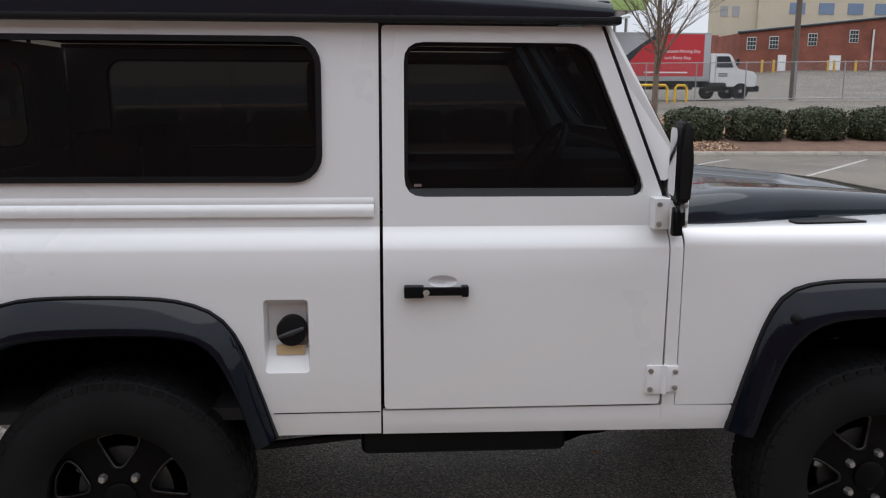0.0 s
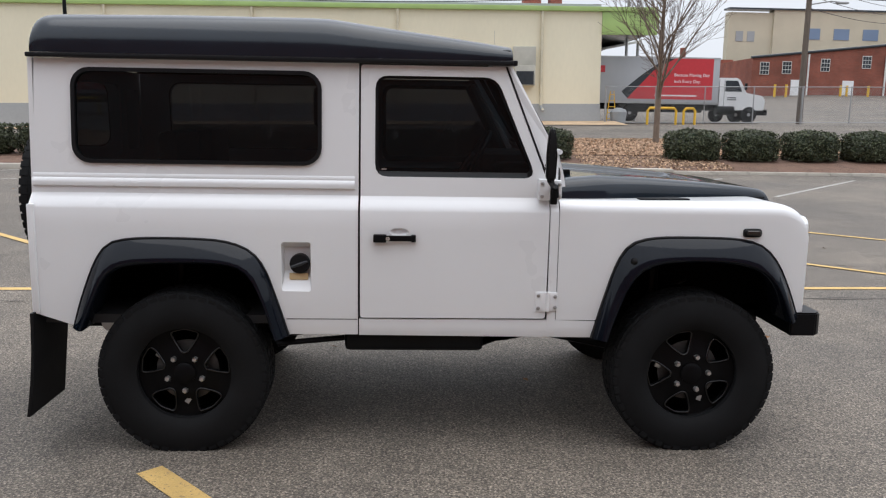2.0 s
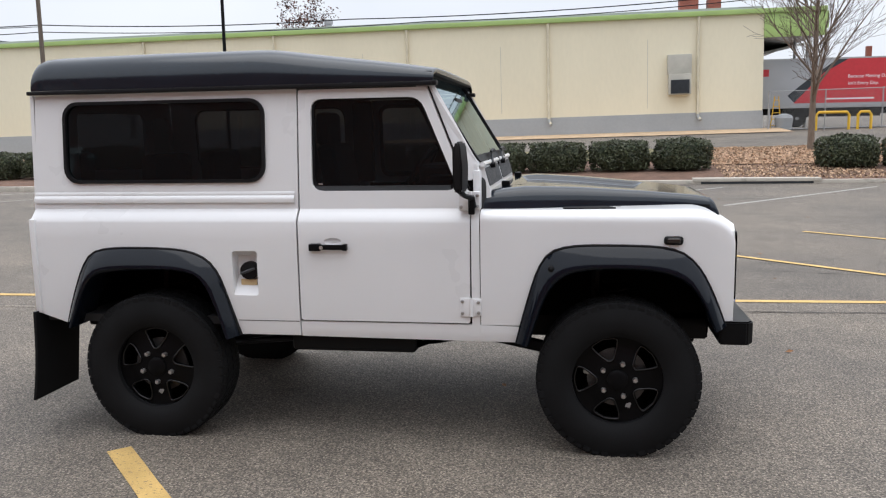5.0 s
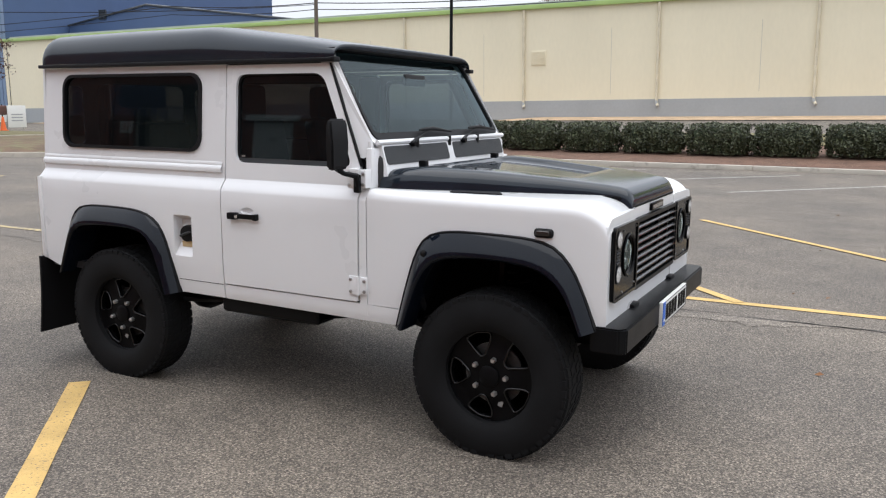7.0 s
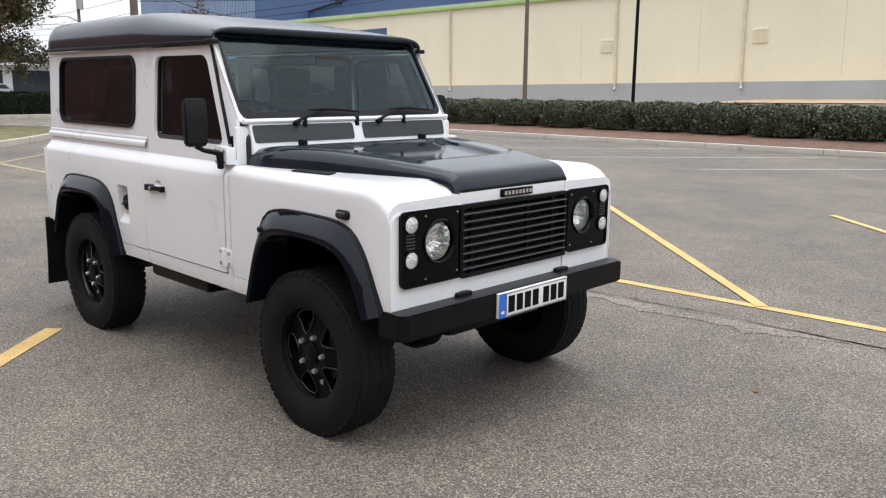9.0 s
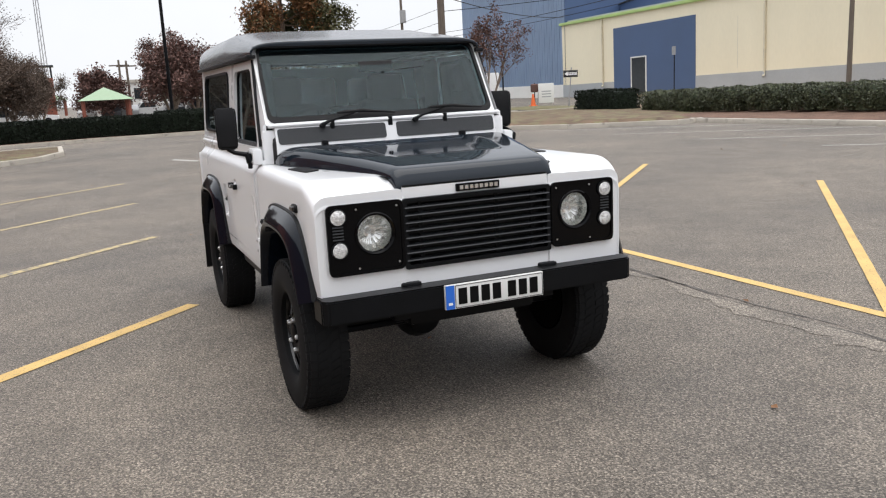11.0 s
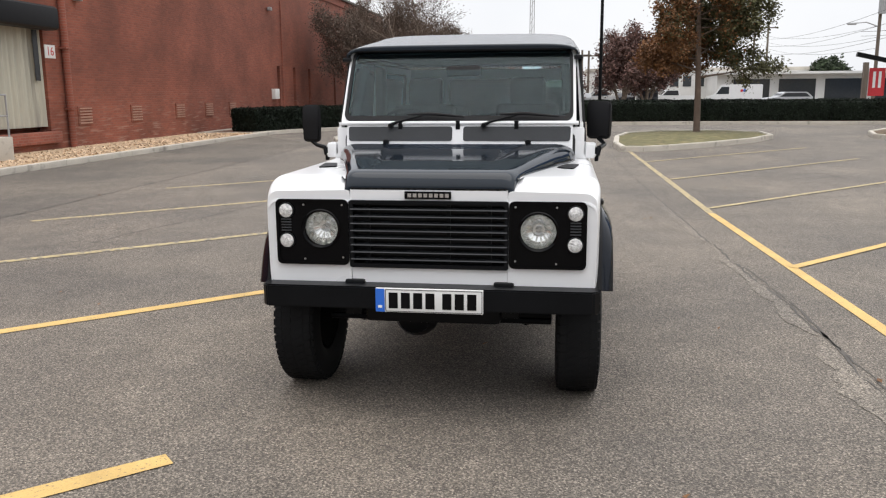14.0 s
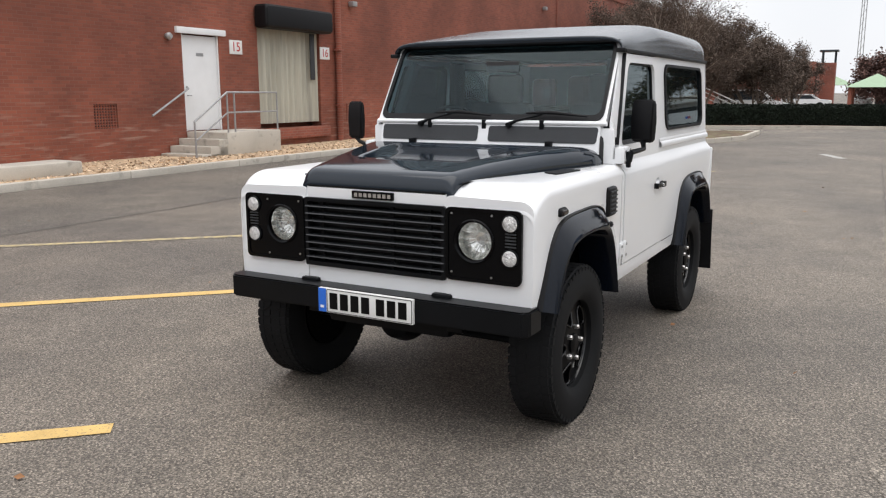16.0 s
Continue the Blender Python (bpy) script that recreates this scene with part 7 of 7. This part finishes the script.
part("dark_streak", sheet([(13.0, 1.75), (13.4, 1.32), (16.25, 3.72), (15.6, 3.72), (14.2, 2.75)], [], lambda a, b: (a, -0.008, b), (), (0, 0.006, 0)), WINDOW_DARK, truck, "dark slanting streak")
part("box_rail", block(10.98, 18.97, -0.02, 2.42, 1.05, 1.2), STEEL, truck)
part("top_rail", block(10.98, 18.97, -0.02, 2.42, 3.74, 3.82), STEEL, truck)
part("under_frame", block(11.0, 20.2, 0.5, 1.9, 0.7, 1.05), BLACK_METAL, truck)
part("side_skirt", block(13.4, 18.0, 0.1, 0.4, 0.55, 1.02), BLACK_METAL, truck)
for text, x, z in (("Because Moving Day", 17.25, 2.76), ("isn't Every Day.", 17.0, 2.38)):
    ob = new("lettering", lettering(text, 0.26, WHITE_INK))
    ob.parent = truck
    ob.matrix_basis = pose(x, -0.016, z)
part("lettering_bar", block(15.0, 17.6, -0.016, -0.01, 1.5, 1.58), WHITE_INK, truck)
part("mark", block(11.45, 11.95, -0.014, -0.006, 2.85, 3.25), RED_PAINT, truck, "red square mark")
part("mark", block(10.99, 11.4, -0.014, -0.006, 2.85, 3.25), WINDOW_DARK, truck, "dark square mark")
cab = sheet(soften([(19.05, 0.75), (21.85, 0.75), (21.92, 1.35), (21.7, 1.62), (20.75, 1.78), (20.3, 2.55), (20.1, 2.66), (19.05, 2.66)], 0.08), [], lambda a, b: (a, 0.12, b), (), (0, 2.1, 0))
cb = part("cab", cab, CAR_WHITE, truck, "white truck cab")
part("cab_window", sheet(soften([(19.4, 1.85), (20.45, 1.85), (20.15, 2.5), (19.4, 2.5)], 0.06), [], lambda a, b: (a, 0.105, b), (), (0, 0.01, 0)), WINDOW_DARK, cb)
part("cab_door_line", block(19.34, 19.36, 0.108, 0.12, 0.8, 2.55), BLACK_TRIM, cb)
for z in (1.45, 1.33):
    part("lettering_bar", block(19.55, 20.1, 0.108, 0.118, z, z + 0.06), INK, cb)
part("mirror", block(20.5, 20.62, -0.25, -0.05, 1.95, 2.35, 0.03), BLACK_TRIM, cb)
part("front_bumper", block(21.85, 22.1, 0.15, 2.2, 0.45, 0.8, 0.04), BLACK_METAL, truck)
part("fuel_tank", rod([(18.9, 0.25, 0.72), (20.0, 0.25, 0.72)], 0.28, 14), BLACK_METAL, truck)
for x in (13.6, 20.95):
    truck_wheel(x, 0.25, 0.48, 0.5, truck)
    truck_wheel(x, 2.2, 0.48, 0.5, truck)
truck_wheel(19.6, 2.0, 0.45, 0.45, truck)


def guard(x0, x1, y, z):
    ob = thing("bollard_rail", "yellow painted pipe guard rail", "guard rail", group="yellow guard rails")
    part("hoop", rod([(x0, y, z - 0.1), (x0, y, z + 0.85), (x0 + 0.12, y, z + 1.0), (x1 - 0.12, y, z + 1.0), (x1, y, z + 0.85), (x1, y, z - 0.1)], 0.075), SAFETY_YELLOW, ob)


guard(13.55, 15.2, 42.2, 1.25)
guard(15.65, 16.3, 42.2, 1.25)
fence = thing("chain_link_fence", "grey chain-link fence with steel posts", "fence")
for k in range(15):
    x = 11.3 + 2.9 * k
    z = height(x, 43)
    part("post", rod([(x, 43, z - 0.2), (x, 43, z + 2.2)], 0.035 if k % 4 else 0.06), GALV, fence)
for dz in (2.15, 0.1):
    part("rail", rod([(11.3 + 2.9 * k, 43, height(11.3 + 2.9 * k, 43) + dz) for k in range(15)], 0.022), GALV, fence)
bm = bmesh.new()
for k in range(340):
    x = 11.3 + 0.12 * k
    z = height(x, 43)
    for s in (-1, 1):
        a, b = Vector((x, 43, z + 0.1)), Vector((x + s * 1.5, 43, z + 2.15))
        if 11.3 < b.x < 52:
            bm.faces.new([bm.verts.new(p) for p in (a, a + Vector((0.008, 0, 0)), b + Vector((0.008, 0, 0)), b)])
part("wire_mesh", bm, GALV, fence, smooth=None)
can = thing("waste_bin", "grey plastic bin with a yellow ladder beside it", "bin", at=(12.3, 43.9, 1.3))
part("bin_body", turned([(0.42, 0), (0.5, 0.7), (0.4, 0.85), (0.1, 0.95)], 16), GREY_BAND, can)
part("ladder_leg", rod([(-0.7, 0.1, 0), (-0.5, 0.1, 1.9)], 0.03), SAFETY_YELLOW, can)
part("ladder_leg", rod([(-0.1, 0.1, 0), (-0.3, 0.1, 1.9)], 0.03), SAFETY_YELLOW, can)
for k in range(5):
    part("ladder_rung", rod([(-0.65 + k * 0.04, 0.1, 0.3 + k * 0.35), (-0.15 - k * 0.04, 0.1, 0.3 + k * 0.35)], 0.02), SAFETY_YELLOW, can)
ship = thing("awning_roof", "white sheeted roof behind the truck", "roof")
part("roof_sheet", push(loft([[(10.5, y, z), (15.2, y, z + 1.0)] for y, z in ((50, 5.6), (58, 5.9))]), (0, 0, 0.15)), WHITE_WALL, ship)
part("prop", rod([(15.0, 50.2, 1), (15.0, 50.2, 6.6)], 0.1), GALV, ship)

# brick and tan buildings on the hill
red = thing("brick_workshop", "low red brick workshop with small windows", "building")
red.matrix_world = Matrix.Translation((33.2, 75, 3.1)) @ Matrix.Rotation(0.0, 4, "Z")
bm = sheet([(0, -1), (26, -1), (26, 6.9), (14, 6.05), (0, 4.55)], [], lambda a, b: (a, 0, b), (), (0, 14, 0))
part("wall", bm, BRICK_FAR, red, "red brick wall", None)
part("roof_edge", rod([(-0.2, -0.1, 4.6), (14, -0.1, 6.1), (26, -0.1, 6.95)], 0.13), WINDOW_DARK, red)
for x, z in ((1.2, 3.6), (3.4, 3.7), (7.2, 4.0), (11.3, 4.35), (15.5, 4.6), (19.5, 4.9)):
    w = part("window", block(x - 0.45, x + 0.45, -0.06, 0.05, z - 0.6, z + 0.6), WHITE_WALL, red, "small white-framed window")
    for i in range(3):
        for j in range(3):
            part("pane", block(x - 0.4 + i * 0.28, x - 0.16 + i * 0.28, -0.08, -0.055, z - 0.55 + j * 0.38, z - 0.22 + j * 0.38), WINDOW_DARK, w)
for x, w in ((4.3, 0.8), (9.6, 1.1), (17.0, 1.1)):
    part("door", block(x - w / 2, x + w / 2, -0.1, 0, 0.55, 2.55), DOOR_WHITE, red, "white door")
for x in (5.5, 13.2):
    part("downpipe", rod([(x, -0.12, 0), (x, -0.12, 5.0)], 0.09), WHITE_WALL, red)
for x in (1.5, 2.6, 7.9, 8.5, 10.6):
    part("yellow_post", rod([(x, -2.0, -0.2), (x, -2.0, 2.0)], 0.12), SAFETY_YELLOW, red)
part("loading_ramp", block(8, 24, -9, -6, -0.5, 0.35, 0.05), CONCRETE, red, "pale concrete ramp")
tan = thing("tan_block", "tall tan concrete industrial building", "building", at=(38.3, 95, 3.5))
part("wall", block(0, 5.4, 0, 1.2, 0, 11.0), TAN_WALL, tan, "tan narrow wall")
part("wall", block(5.4, 24, -0.3, 1.2, 0, 11.4), TAN_WALL, tan, "tan concrete wall")
part("roof_edge", block(-0.2, 24.2, -0.5, 1.3, 11.3, 11.5), WINDOW_DARK, tan)
for x in (10.2, 13.8, 17.4, 20.8):
    for z in (8.6, 3.8):
        part("window", block(x - 0.95, x + 0.95, -0.36, -0.2, z - 0.65, z + 0.65), BLUE_SHEET if z > 5 else WINDOW_DARK, tan, "bluish window")
for x, z in ((1.4, 8.2), (2.8, 8.2), (1.2, 4.2)):
    part("window", block(x - 0.45, x + 0.45, -0.06, 0.1, z - 0.6, z + 0.6), GREY_BAND, tan)
part("loading_slot", block(3.2, 4.5, -0.06, 0.2, 1.5, 5.2), WINDOW_DARK, tan, "tall dark opening")
part("side_roof", rod([(6, -1.2, 3.4), (24, -1.2, 7.6)], 0.2), WHITE_WALL, tan, "sloping white roof edge")
low = thing("brick_shed", "small dark red brick block behind the truck", "building", at=(34.2, 88, 3))
part("wall", block(0, 2.2, 0, 2, 0, 5.4), BRICK_FAR, low)
part("stack", block(-3.75, -3.25, 0, 0.5, 0, 6.6), BRICK_FAR, low)


# ---- west: beyond the hedge ----
def small_car(kind, m, paint, label, group="parked vehicles"):
    """A parked vehicle along x: body, glass, wheels."""
    long, body_top, roof = {"van": (5.6, 1.15, 2.25), "pickup": (5.4, 1.05, 1.75), "saloon": (4.5, 0.95, 1.45), "suv": (4.8, 1.1, 1.8)}[kind]
    ob = thing(kind, label, {"van": "van", "pickup": "pickup truck", "saloon": "car", "suv": "car"}[kind], group=group)
    ob.matrix_basis = m
    h = long / 2
    if kind == "van":
        prof = [(-h, 0.4), (h, 0.4), (h, 0.95), (h - 0.75, 1.2), (h - 1.5, roof), (-h, roof)]
        glass_p = [(h - 1.0, 1.25), (h - 1.55, 2.0), (h - 2.3, 2.0), (h - 2.3, 1.25)]
    elif kind == "pickup":
        prof = [(-h, 0.45), (h, 0.45), (h, 1.05), (h - 1.3, 1.12), (h - 1.9, roof), (h - 3.2, roof), (h - 3.4, 1.1), (-h, 1.1)]
        glass_p = [(h - 1.5, 1.15), (h - 1.95, 1.65), (h - 3.1, 1.65), (h - 3.2, 1.15)]
    else:
        prof = [(-h, 0.4), (h, 0.4), (h, 0.85), (h - 1.1, body_top), (h - 1.8, roof), (-h + 0.6, roof), (-h, body_top)]
        glass_p = [(h - 1.3, body_top + 0.03), (h - 1.85, roof - 0.1), (-h + 0.7, roof - 0.1), (-h + 0.25, body_top + 0.03)]
    part("body", sheet(soften(prof, 0.15), [], lambda a, b: (a, -0.9, b), (), (0, 1.8, 0)), paint, ob)
    for s in (-1, 1):
        part("side_glass", sheet(soften(glass_p, 0.06), [], lambda a, b, s=s: (a, s * 0.905, b), (), (0, -s * 0.01, 0)), WINDOW_DARK, ob)
        for x in (-h + 0.95, h - 0.95):
            w = part("wheel", turned([(0.2, -0.1), (0.33, -0.11), (0.35, 0), (0.33, 0.11), (0.2, 0.1)], 18, "y", m=Matrix.Translation((x, s * 0.82, 0.35))), RUBBER, ob)
            part("rim", turned([(0.2, -0.1), (0.05, -0.1), (0.05, 0.1), (0.2, 0.1)], 12, "y", m=Matrix.Translation((x, s * 0.83, 0.35))), GALV, w)
    part("windscreen", push(loft([[(h - (1.05 if kind == "van" else 1.35), y, 1.2), (h - (1.48 if kind == "van" else 1.82), y, roof - 0.12)] for y in (-0.75, 0.75)]), (0.05, 0, 0.02)), WINDOW_DARK, ob)
    return ob


van = small_car("van", pose(-86, 18.6, 0, 0, 0, -100), CAR_WHITE, "white delivery van with a small coloured mark")
for k, (c, y) in enumerate(((PLATE_BLUE, -0.5), (RED_PAINT, 0.1))):
    part("mark", turned([(0.15, 0), (0.15, 0.01)], 16, "y", m=Matrix.Translation((y * 0.45 - 0.8, 0.905, 1.6))), c, van)
small_car("pickup", pose(-86, 4.9, 0, 0, 0, -88), CAR_WHITE, "white pickup parked behind the hedge")
small_car("pickup", pose(-88, 12.6, 0, 0, 0, -90), CAR_WHITE, "white pickup parked behind the hedge")
small_car("suv", pose(-84, 9.4, 0, 0, 0, 180), CAR_DARK, "dark parked car behind the hedge")
for k, (x, y, turn, m) in enumerate(((-85, -1.2, 180, CAR_WHITE), (-84, 1.1, 176, CAR_DARK), (-86, 2.6, 184, GREY_BOX), (-80, 22.4, -84, GREY_BOX), (-86, 7.2, 182, CAR_DARK), (-84, -6.0, 90, CAR_WHITE))):
    small_car("saloon", pose(x, y, 0, 0, 0, turn), m, {"distant_white_paint": "white", "distant_dark_paint": "dark"}.get(m.name, "silver") + " parked car behind the hedge")
small_car("suv", pose(-54, -6.6, 0, 0, 0, 95), CAR_WHITE, "white parked car behind the hedge")

sheds = thing("white_depot", "long white low depot building", "building", at=(-112, 0, 0))
part("wall", block(-14, 0, 4, 36, 0, 4.4), WHITE_WALL, sheds, "white wall")
part("parapet", block(-14.2, 0.2, 3.8, 36.2, 4.3, 4.7), CONCRETE, sheds)
part("front_wall", block(0, 8, 20, 52, 0, 3.7), WHITE_WALL, sheds, "white front wall")
part("front_roof", block(-0.2, 9.5, 19.8, 52, 3.6, 3.9), WHITE_WALL, sheds, "white flat roof")
for k in range(9):
    part("window", block(-0.05, 0.06, 5 + k * 1.7, 6.1 + k * 1.7, 2.2, 3.6), WINDOW_DARK, sheds)
for k in range(5):
    part("opening", block(7.9, 8.06, 22 + k * 5.5, 26.4 + k * 5.5, 0.2, 3.0), WINDOW_DARK, sheds, "dark open bay")
for k in range(3):
    part("roof_unit", block(-8, -6.5, 8 + k * 8, 9.6 + k * 8, 4.7, 5.4), GALV, sheds)

frame2 = thing("timber_gallows", "grey timber post frame with sloping beam", "timber frame")
part("post", block(-44.13, -43.87, 17.25, 17.5, 0, 3.1, 0.02), WOOD_POLE, frame2)
part("post", block(-44.13, -43.87, 19.05, 19.3, 0, 2.9, 0.02), WOOD_POLE, frame2)
part("beam", rod([(-44, 16.85, 3.55), (-44, 19.5, 2.95)], 0.17, 4), BLACK_METAL, frame2)
ban = thing("banner", "red hanging banner with a white mark", "banner")
part("cloth", block(-44.5, -44.46, 17.75, 18.6, 1.25, 2.8), RED_PAINT, ban)
part("mark", block(-44.455, -44.45, 17.95, 18.1, 1.7, 2.6), WHITE_INK, ban)
part("mark", block(-44.455, -44.45, 18.25, 18.4, 1.7, 2.6), WHITE_INK, ban)
part("banner_pole", rod([(-44.5, 17.7, 0), (-44.5, 17.7, 2.85)], 0.03), GALV, ban)
tr = thing("box_trailer", "small white box trailer beside the hedge", "trailer", at=(-46, 22.8, 0))
part("box", block(-1.8, 1.8, -1.1, 1.3, 0.5, 2.4, 0.08), CAR_WHITE, tr)
for s in (-1.1, 1.3):
    part("wheel", turned([(0.15, -0.09), (0.3, -0.1), (0.3, 0.1), (0.15, 0.09)], 16, "y", m=Matrix.Translation((0, s, 0.3))), RUBBER, tr)
part("tow_bar", rod([(1.8, 0.1, 0.5), (3.0, 0.1, 0.45)], 0.05), BLACK_METAL, tr)
pp = thing("steel_post", "thin dark steel post on the verge", "post", at=(-40.5, 22.4, 0))
part("shaft", rod([(0, 0, 0), (0, 0, 2.4)], 0.05), BLACK_METAL, pp)
for x, y in ((-37, 22.5),):
    c = thing("traffic_cone", "orange traffic cone with a white band", "traffic cone", at=(x, y, 0.28), group="traffic cones")
    part("cone_body", turned([(0.15, 0.03), (0.05, 0.68), (0.03, 0.7)], 16), ORANGE, c)
    part("base", block(-0.18, 0.18, -0.18, 0.18, 0, 0.035, 0.01), ORANGE, c)
    part("band", turned([(0.118, 0.22), (0.085, 0.42)], 16), WHITE_INK, c)
bd = thing("folding_board", "white folding sign board on the verge", "sign board", at=(-38, 24.0, 0.3))
part("panel", block(-0.03, 0.03, -0.55, 0.5, 0.1, 1.25, 0.01), PLATE_WHITE, bd)
for k in range(3):
    part("lettering_bar", block(0.031, 0.036, -0.35, 0.3, 0.75 - k * 0.16, 0.81 - k * 0.16), GREY_BAND, bd)
part("leg", rod([(-0.2, -0.5, 0), (0, -0.5, 1.2)], 0.03), GALV, bd)
part("leg", rod([(-0.2, 0.45, 0), (0, 0.45, 1.2)], 0.03), GALV, bd)
bag = thing("dark_bag", "dark maroon bag hanging on a post", "bag", at=(-38.2, 23.3, 0.3))
part("bag_body", block(-0.15, 0.15, -0.22, 0.22, 0.75, 1.25, 0.1, 3), LEAF_RED, bag)
part("post", rod([(0, 0, 0), (0, 0, 1.3)], 0.03), BLACK_METAL, bag)
ow = thing("one_way_sign", "black and white arrow sign on a leaning post", "road sign", at=(-32.2, 22.0, 0.3))
part("post", rod([(0, -0.1, 0), (0, 0.1, 2.0)], 0.03), GALV, ow)
pl = part("sign_plate", block(0.03, 0.045, -0.42, 0.46, 1.5, 1.86, 0.004), INK, ow, "black sign plate")
arrow = sheet([(-0.36, 1.68), (-0.16, 1.80), (-0.16, 1.75), (0.40, 1.75), (0.40, 1.61), (-0.16, 1.61), (-0.16, 1.56)], [], lambda a, b: (0.05, a, b), (), (-0.004, 0, 0))
part("arrow", arrow, WHITE_INK, pl, "white arrow", None)
ob = new("lettering", lettering("ONE WAY", 0.11, INK))
ob.parent = pl
ob.matrix_basis = pose(0.053, 0.12, 1.68, 0, 0, 90)
ss = thing("parking_sign", "small grey sign on a post by the wall", "road sign", at=(-43.5, 38.0, 0.5))
part("post", rod([(0, 0, 0), (0, 0, 3.0)], 0.04), BLACK_METAL, ss)
part("sign_plate", block(-0.2, 0.2, -0.06, -0.04, 2.6, 3.2), GALV, ss)

# pavilion, brick hall with a tower, mast, stairs
pv = thing("pavilion", "open pavilion with a pale green roof", "pavilion", at=(-72, 0.3, 0))
bm = bmesh.new()
apex = bm.verts.new((0, 0, 3.1))
ring = [bm.verts.new(p) for p in ((-2.6, -2.2, 2.0), (2.6, -2.2, 2.0), (2.6, 2.2, 2.0), (-2.6, 2.2, 2.0))]
for k in range(4):
    bm.faces.new((ring[k], ring[(k + 1) % 4], apex))
bm.faces.new(ring)
part("roof", bm, GREEN_ROOF, pv, "pale green hipped roof", None)
for x in (-2.2, 2.2):
    for y in (-1.8, 1.8):
        part("post", rod([(x, y, 0), (x, y, 2.0)], 0.15), BRICK_FAR, pv)
copy_thing(pv, pose(-112, -5.3, 0.5))
hall = thing("brick_hall", "distant red brick hall with a small tower", "building", at=(-88, -8, 0))
part("wall", block(-20, 0, -14, 2.2, 0, 4.7), BRICK_FAR, hall)
tw = part("tower", block(-3, -1.6, 2.6, 4.0, 0, 4.6), BRICK_FAR, hall, "brick tower")
for y in (2.7, 3.9):
    part("belfry_post", rod([(-1.8, y, 4.6), (-1.8, y, 5.7)], 0.08), WINDOW_DARK, tw)
    part("belfry_post", rod([(-2.8, y, 4.6), (-2.8, y, 5.7)], 0.08), WINDOW_DARK, tw)
part("tower_cap", block(-3.2, -1.4, 2.4, 4.2, 5.7, 5.9, 0.05), WINDOW_DARK, tw)
mast = thing("radio_mast", "tall slender lattice radio mast", "mast", at=(-330, -11.9, 0))
for y, x in ((-1, 0), (1, 0), (0, 1.6)):
    part("mast_leg", rod([(x, y, 0), (x * 0.6, y * 0.6, 62)], 0.16, 5), GALV, mast)
for k in range(20):
    part("lattice", rod([(0, -1 + 0.4 * k / 20, k * 3.1), (0, 1 - 0.4 * k / 20, k * 3.1 + 3.1)], 0.08, 4), GALV, mast)
stair = thing("outdoor_stair", "white railed outdoor steps behind the hedge", "stairs", at=(-46, -8.6, 0))
for k in range(8):
    part("step", block(-0.6, 0.6, 0.3 * k, 0.3 * k + 0.3, 0, 1.1 - 0.14 * k), CONCRETE, stair)
for dz in (0.5, 0.8, 1.05):
    part("rail", rod([(0.6, -1.6, 1.1 + dz), (0.6, 0, 1.1 + dz), (0.6, 2.4, dz)], 0.035), WHITE_WALL, stair)
for y, z in ((-1.6, 1.1), (0, 1.1), (2.4, 0)):
    part("rail_post", rod([(0.6, y, 0), (0.6, y, z + 1.05)], 0.035), WHITE_WALL, stair)
part("platform", block(-0.6, 0.6, -1.8, 0, 0, 1.1), CONCRETE, stair)

# wood chips over the mulch round the bare tree, thinner under the bushes
rng = np.random.default_rng(78)
n = 21000
x, y = rng.uniform(5.0, 22, n), rng.uniform(18.6, 26, n)
keep = (y > 20.9) | (x < 9.3)
x, y = x[keep], y[keep]
lift = [0.015 + (0.06 + noise.noise((a, b, 0)) * 0.03 if b > 21.2 and a > 4.5 else 0.13 - 0.1 * min(1, max(0, (b - 19) / 2)) + noise.noise((a * 1.3, b * 1.3, 0)) * 0.03) for a, b in zip(x, y)]
pts = np.stack([x, y, np.array([height(a, b) for a, b in zip(x, y)]) + lift], 1)
v, f = leaf_cards(pts, np.tile(np.array((0, -0.6, 1.2)), (len(x), 1)), 0.058, rng)
tagged(new("wood_chips", mesh_of("wood_chips", v, f, CHIP)), "loose tan wood chips and dry leaves on the bed", "mulch", kind="stuff")

# dead leaves on the asphalt
rng = np.random.default_rng(77)
pts = np.stack([rng.uniform(-16, 8, 150), rng.uniform(-9, 17, 150), np.full(150, 0.012)], 1)
v, f = leaf_cards(pts, np.tile(np.array((0, 0, 3.0)), (150, 1)), 0.028, rng)
v[:, 2] = np.maximum(v[:, 2], 0.006)
tagged(new("fallen_leaves", mesh_of("fallen_leaves", v, f, LEAF_RUST)), "scattered dry brown leaves on the asphalt", "leaves", kind="stuff")

# dry leaves and loose gravel along the brick wall
rng = np.random.default_rng(79)
n = 5200
x, y = rng.uniform(-25, 2, n), -10.85 - np.abs(rng.normal(size=n)) * 1.1
keep = y > -13.2
pts = np.stack([x[keep], y[keep], np.full(int(keep.sum()), 0.132)], 1)
v, f = leaf_cards(pts, np.tile(np.array((0, 0.3, 1.6)), (len(pts), 1)), 0.05, rng)
v[:, 2] = np.maximum(v[:, 2], 0.122)
ob = tagged(new("leaf_litter", mesh_of("leaf_litter", v, f, LITTER_CHIP)), "pale dry leaves strewn on the gravel strip", "leaves", kind="stuff")
ob.matrix_world = LOT
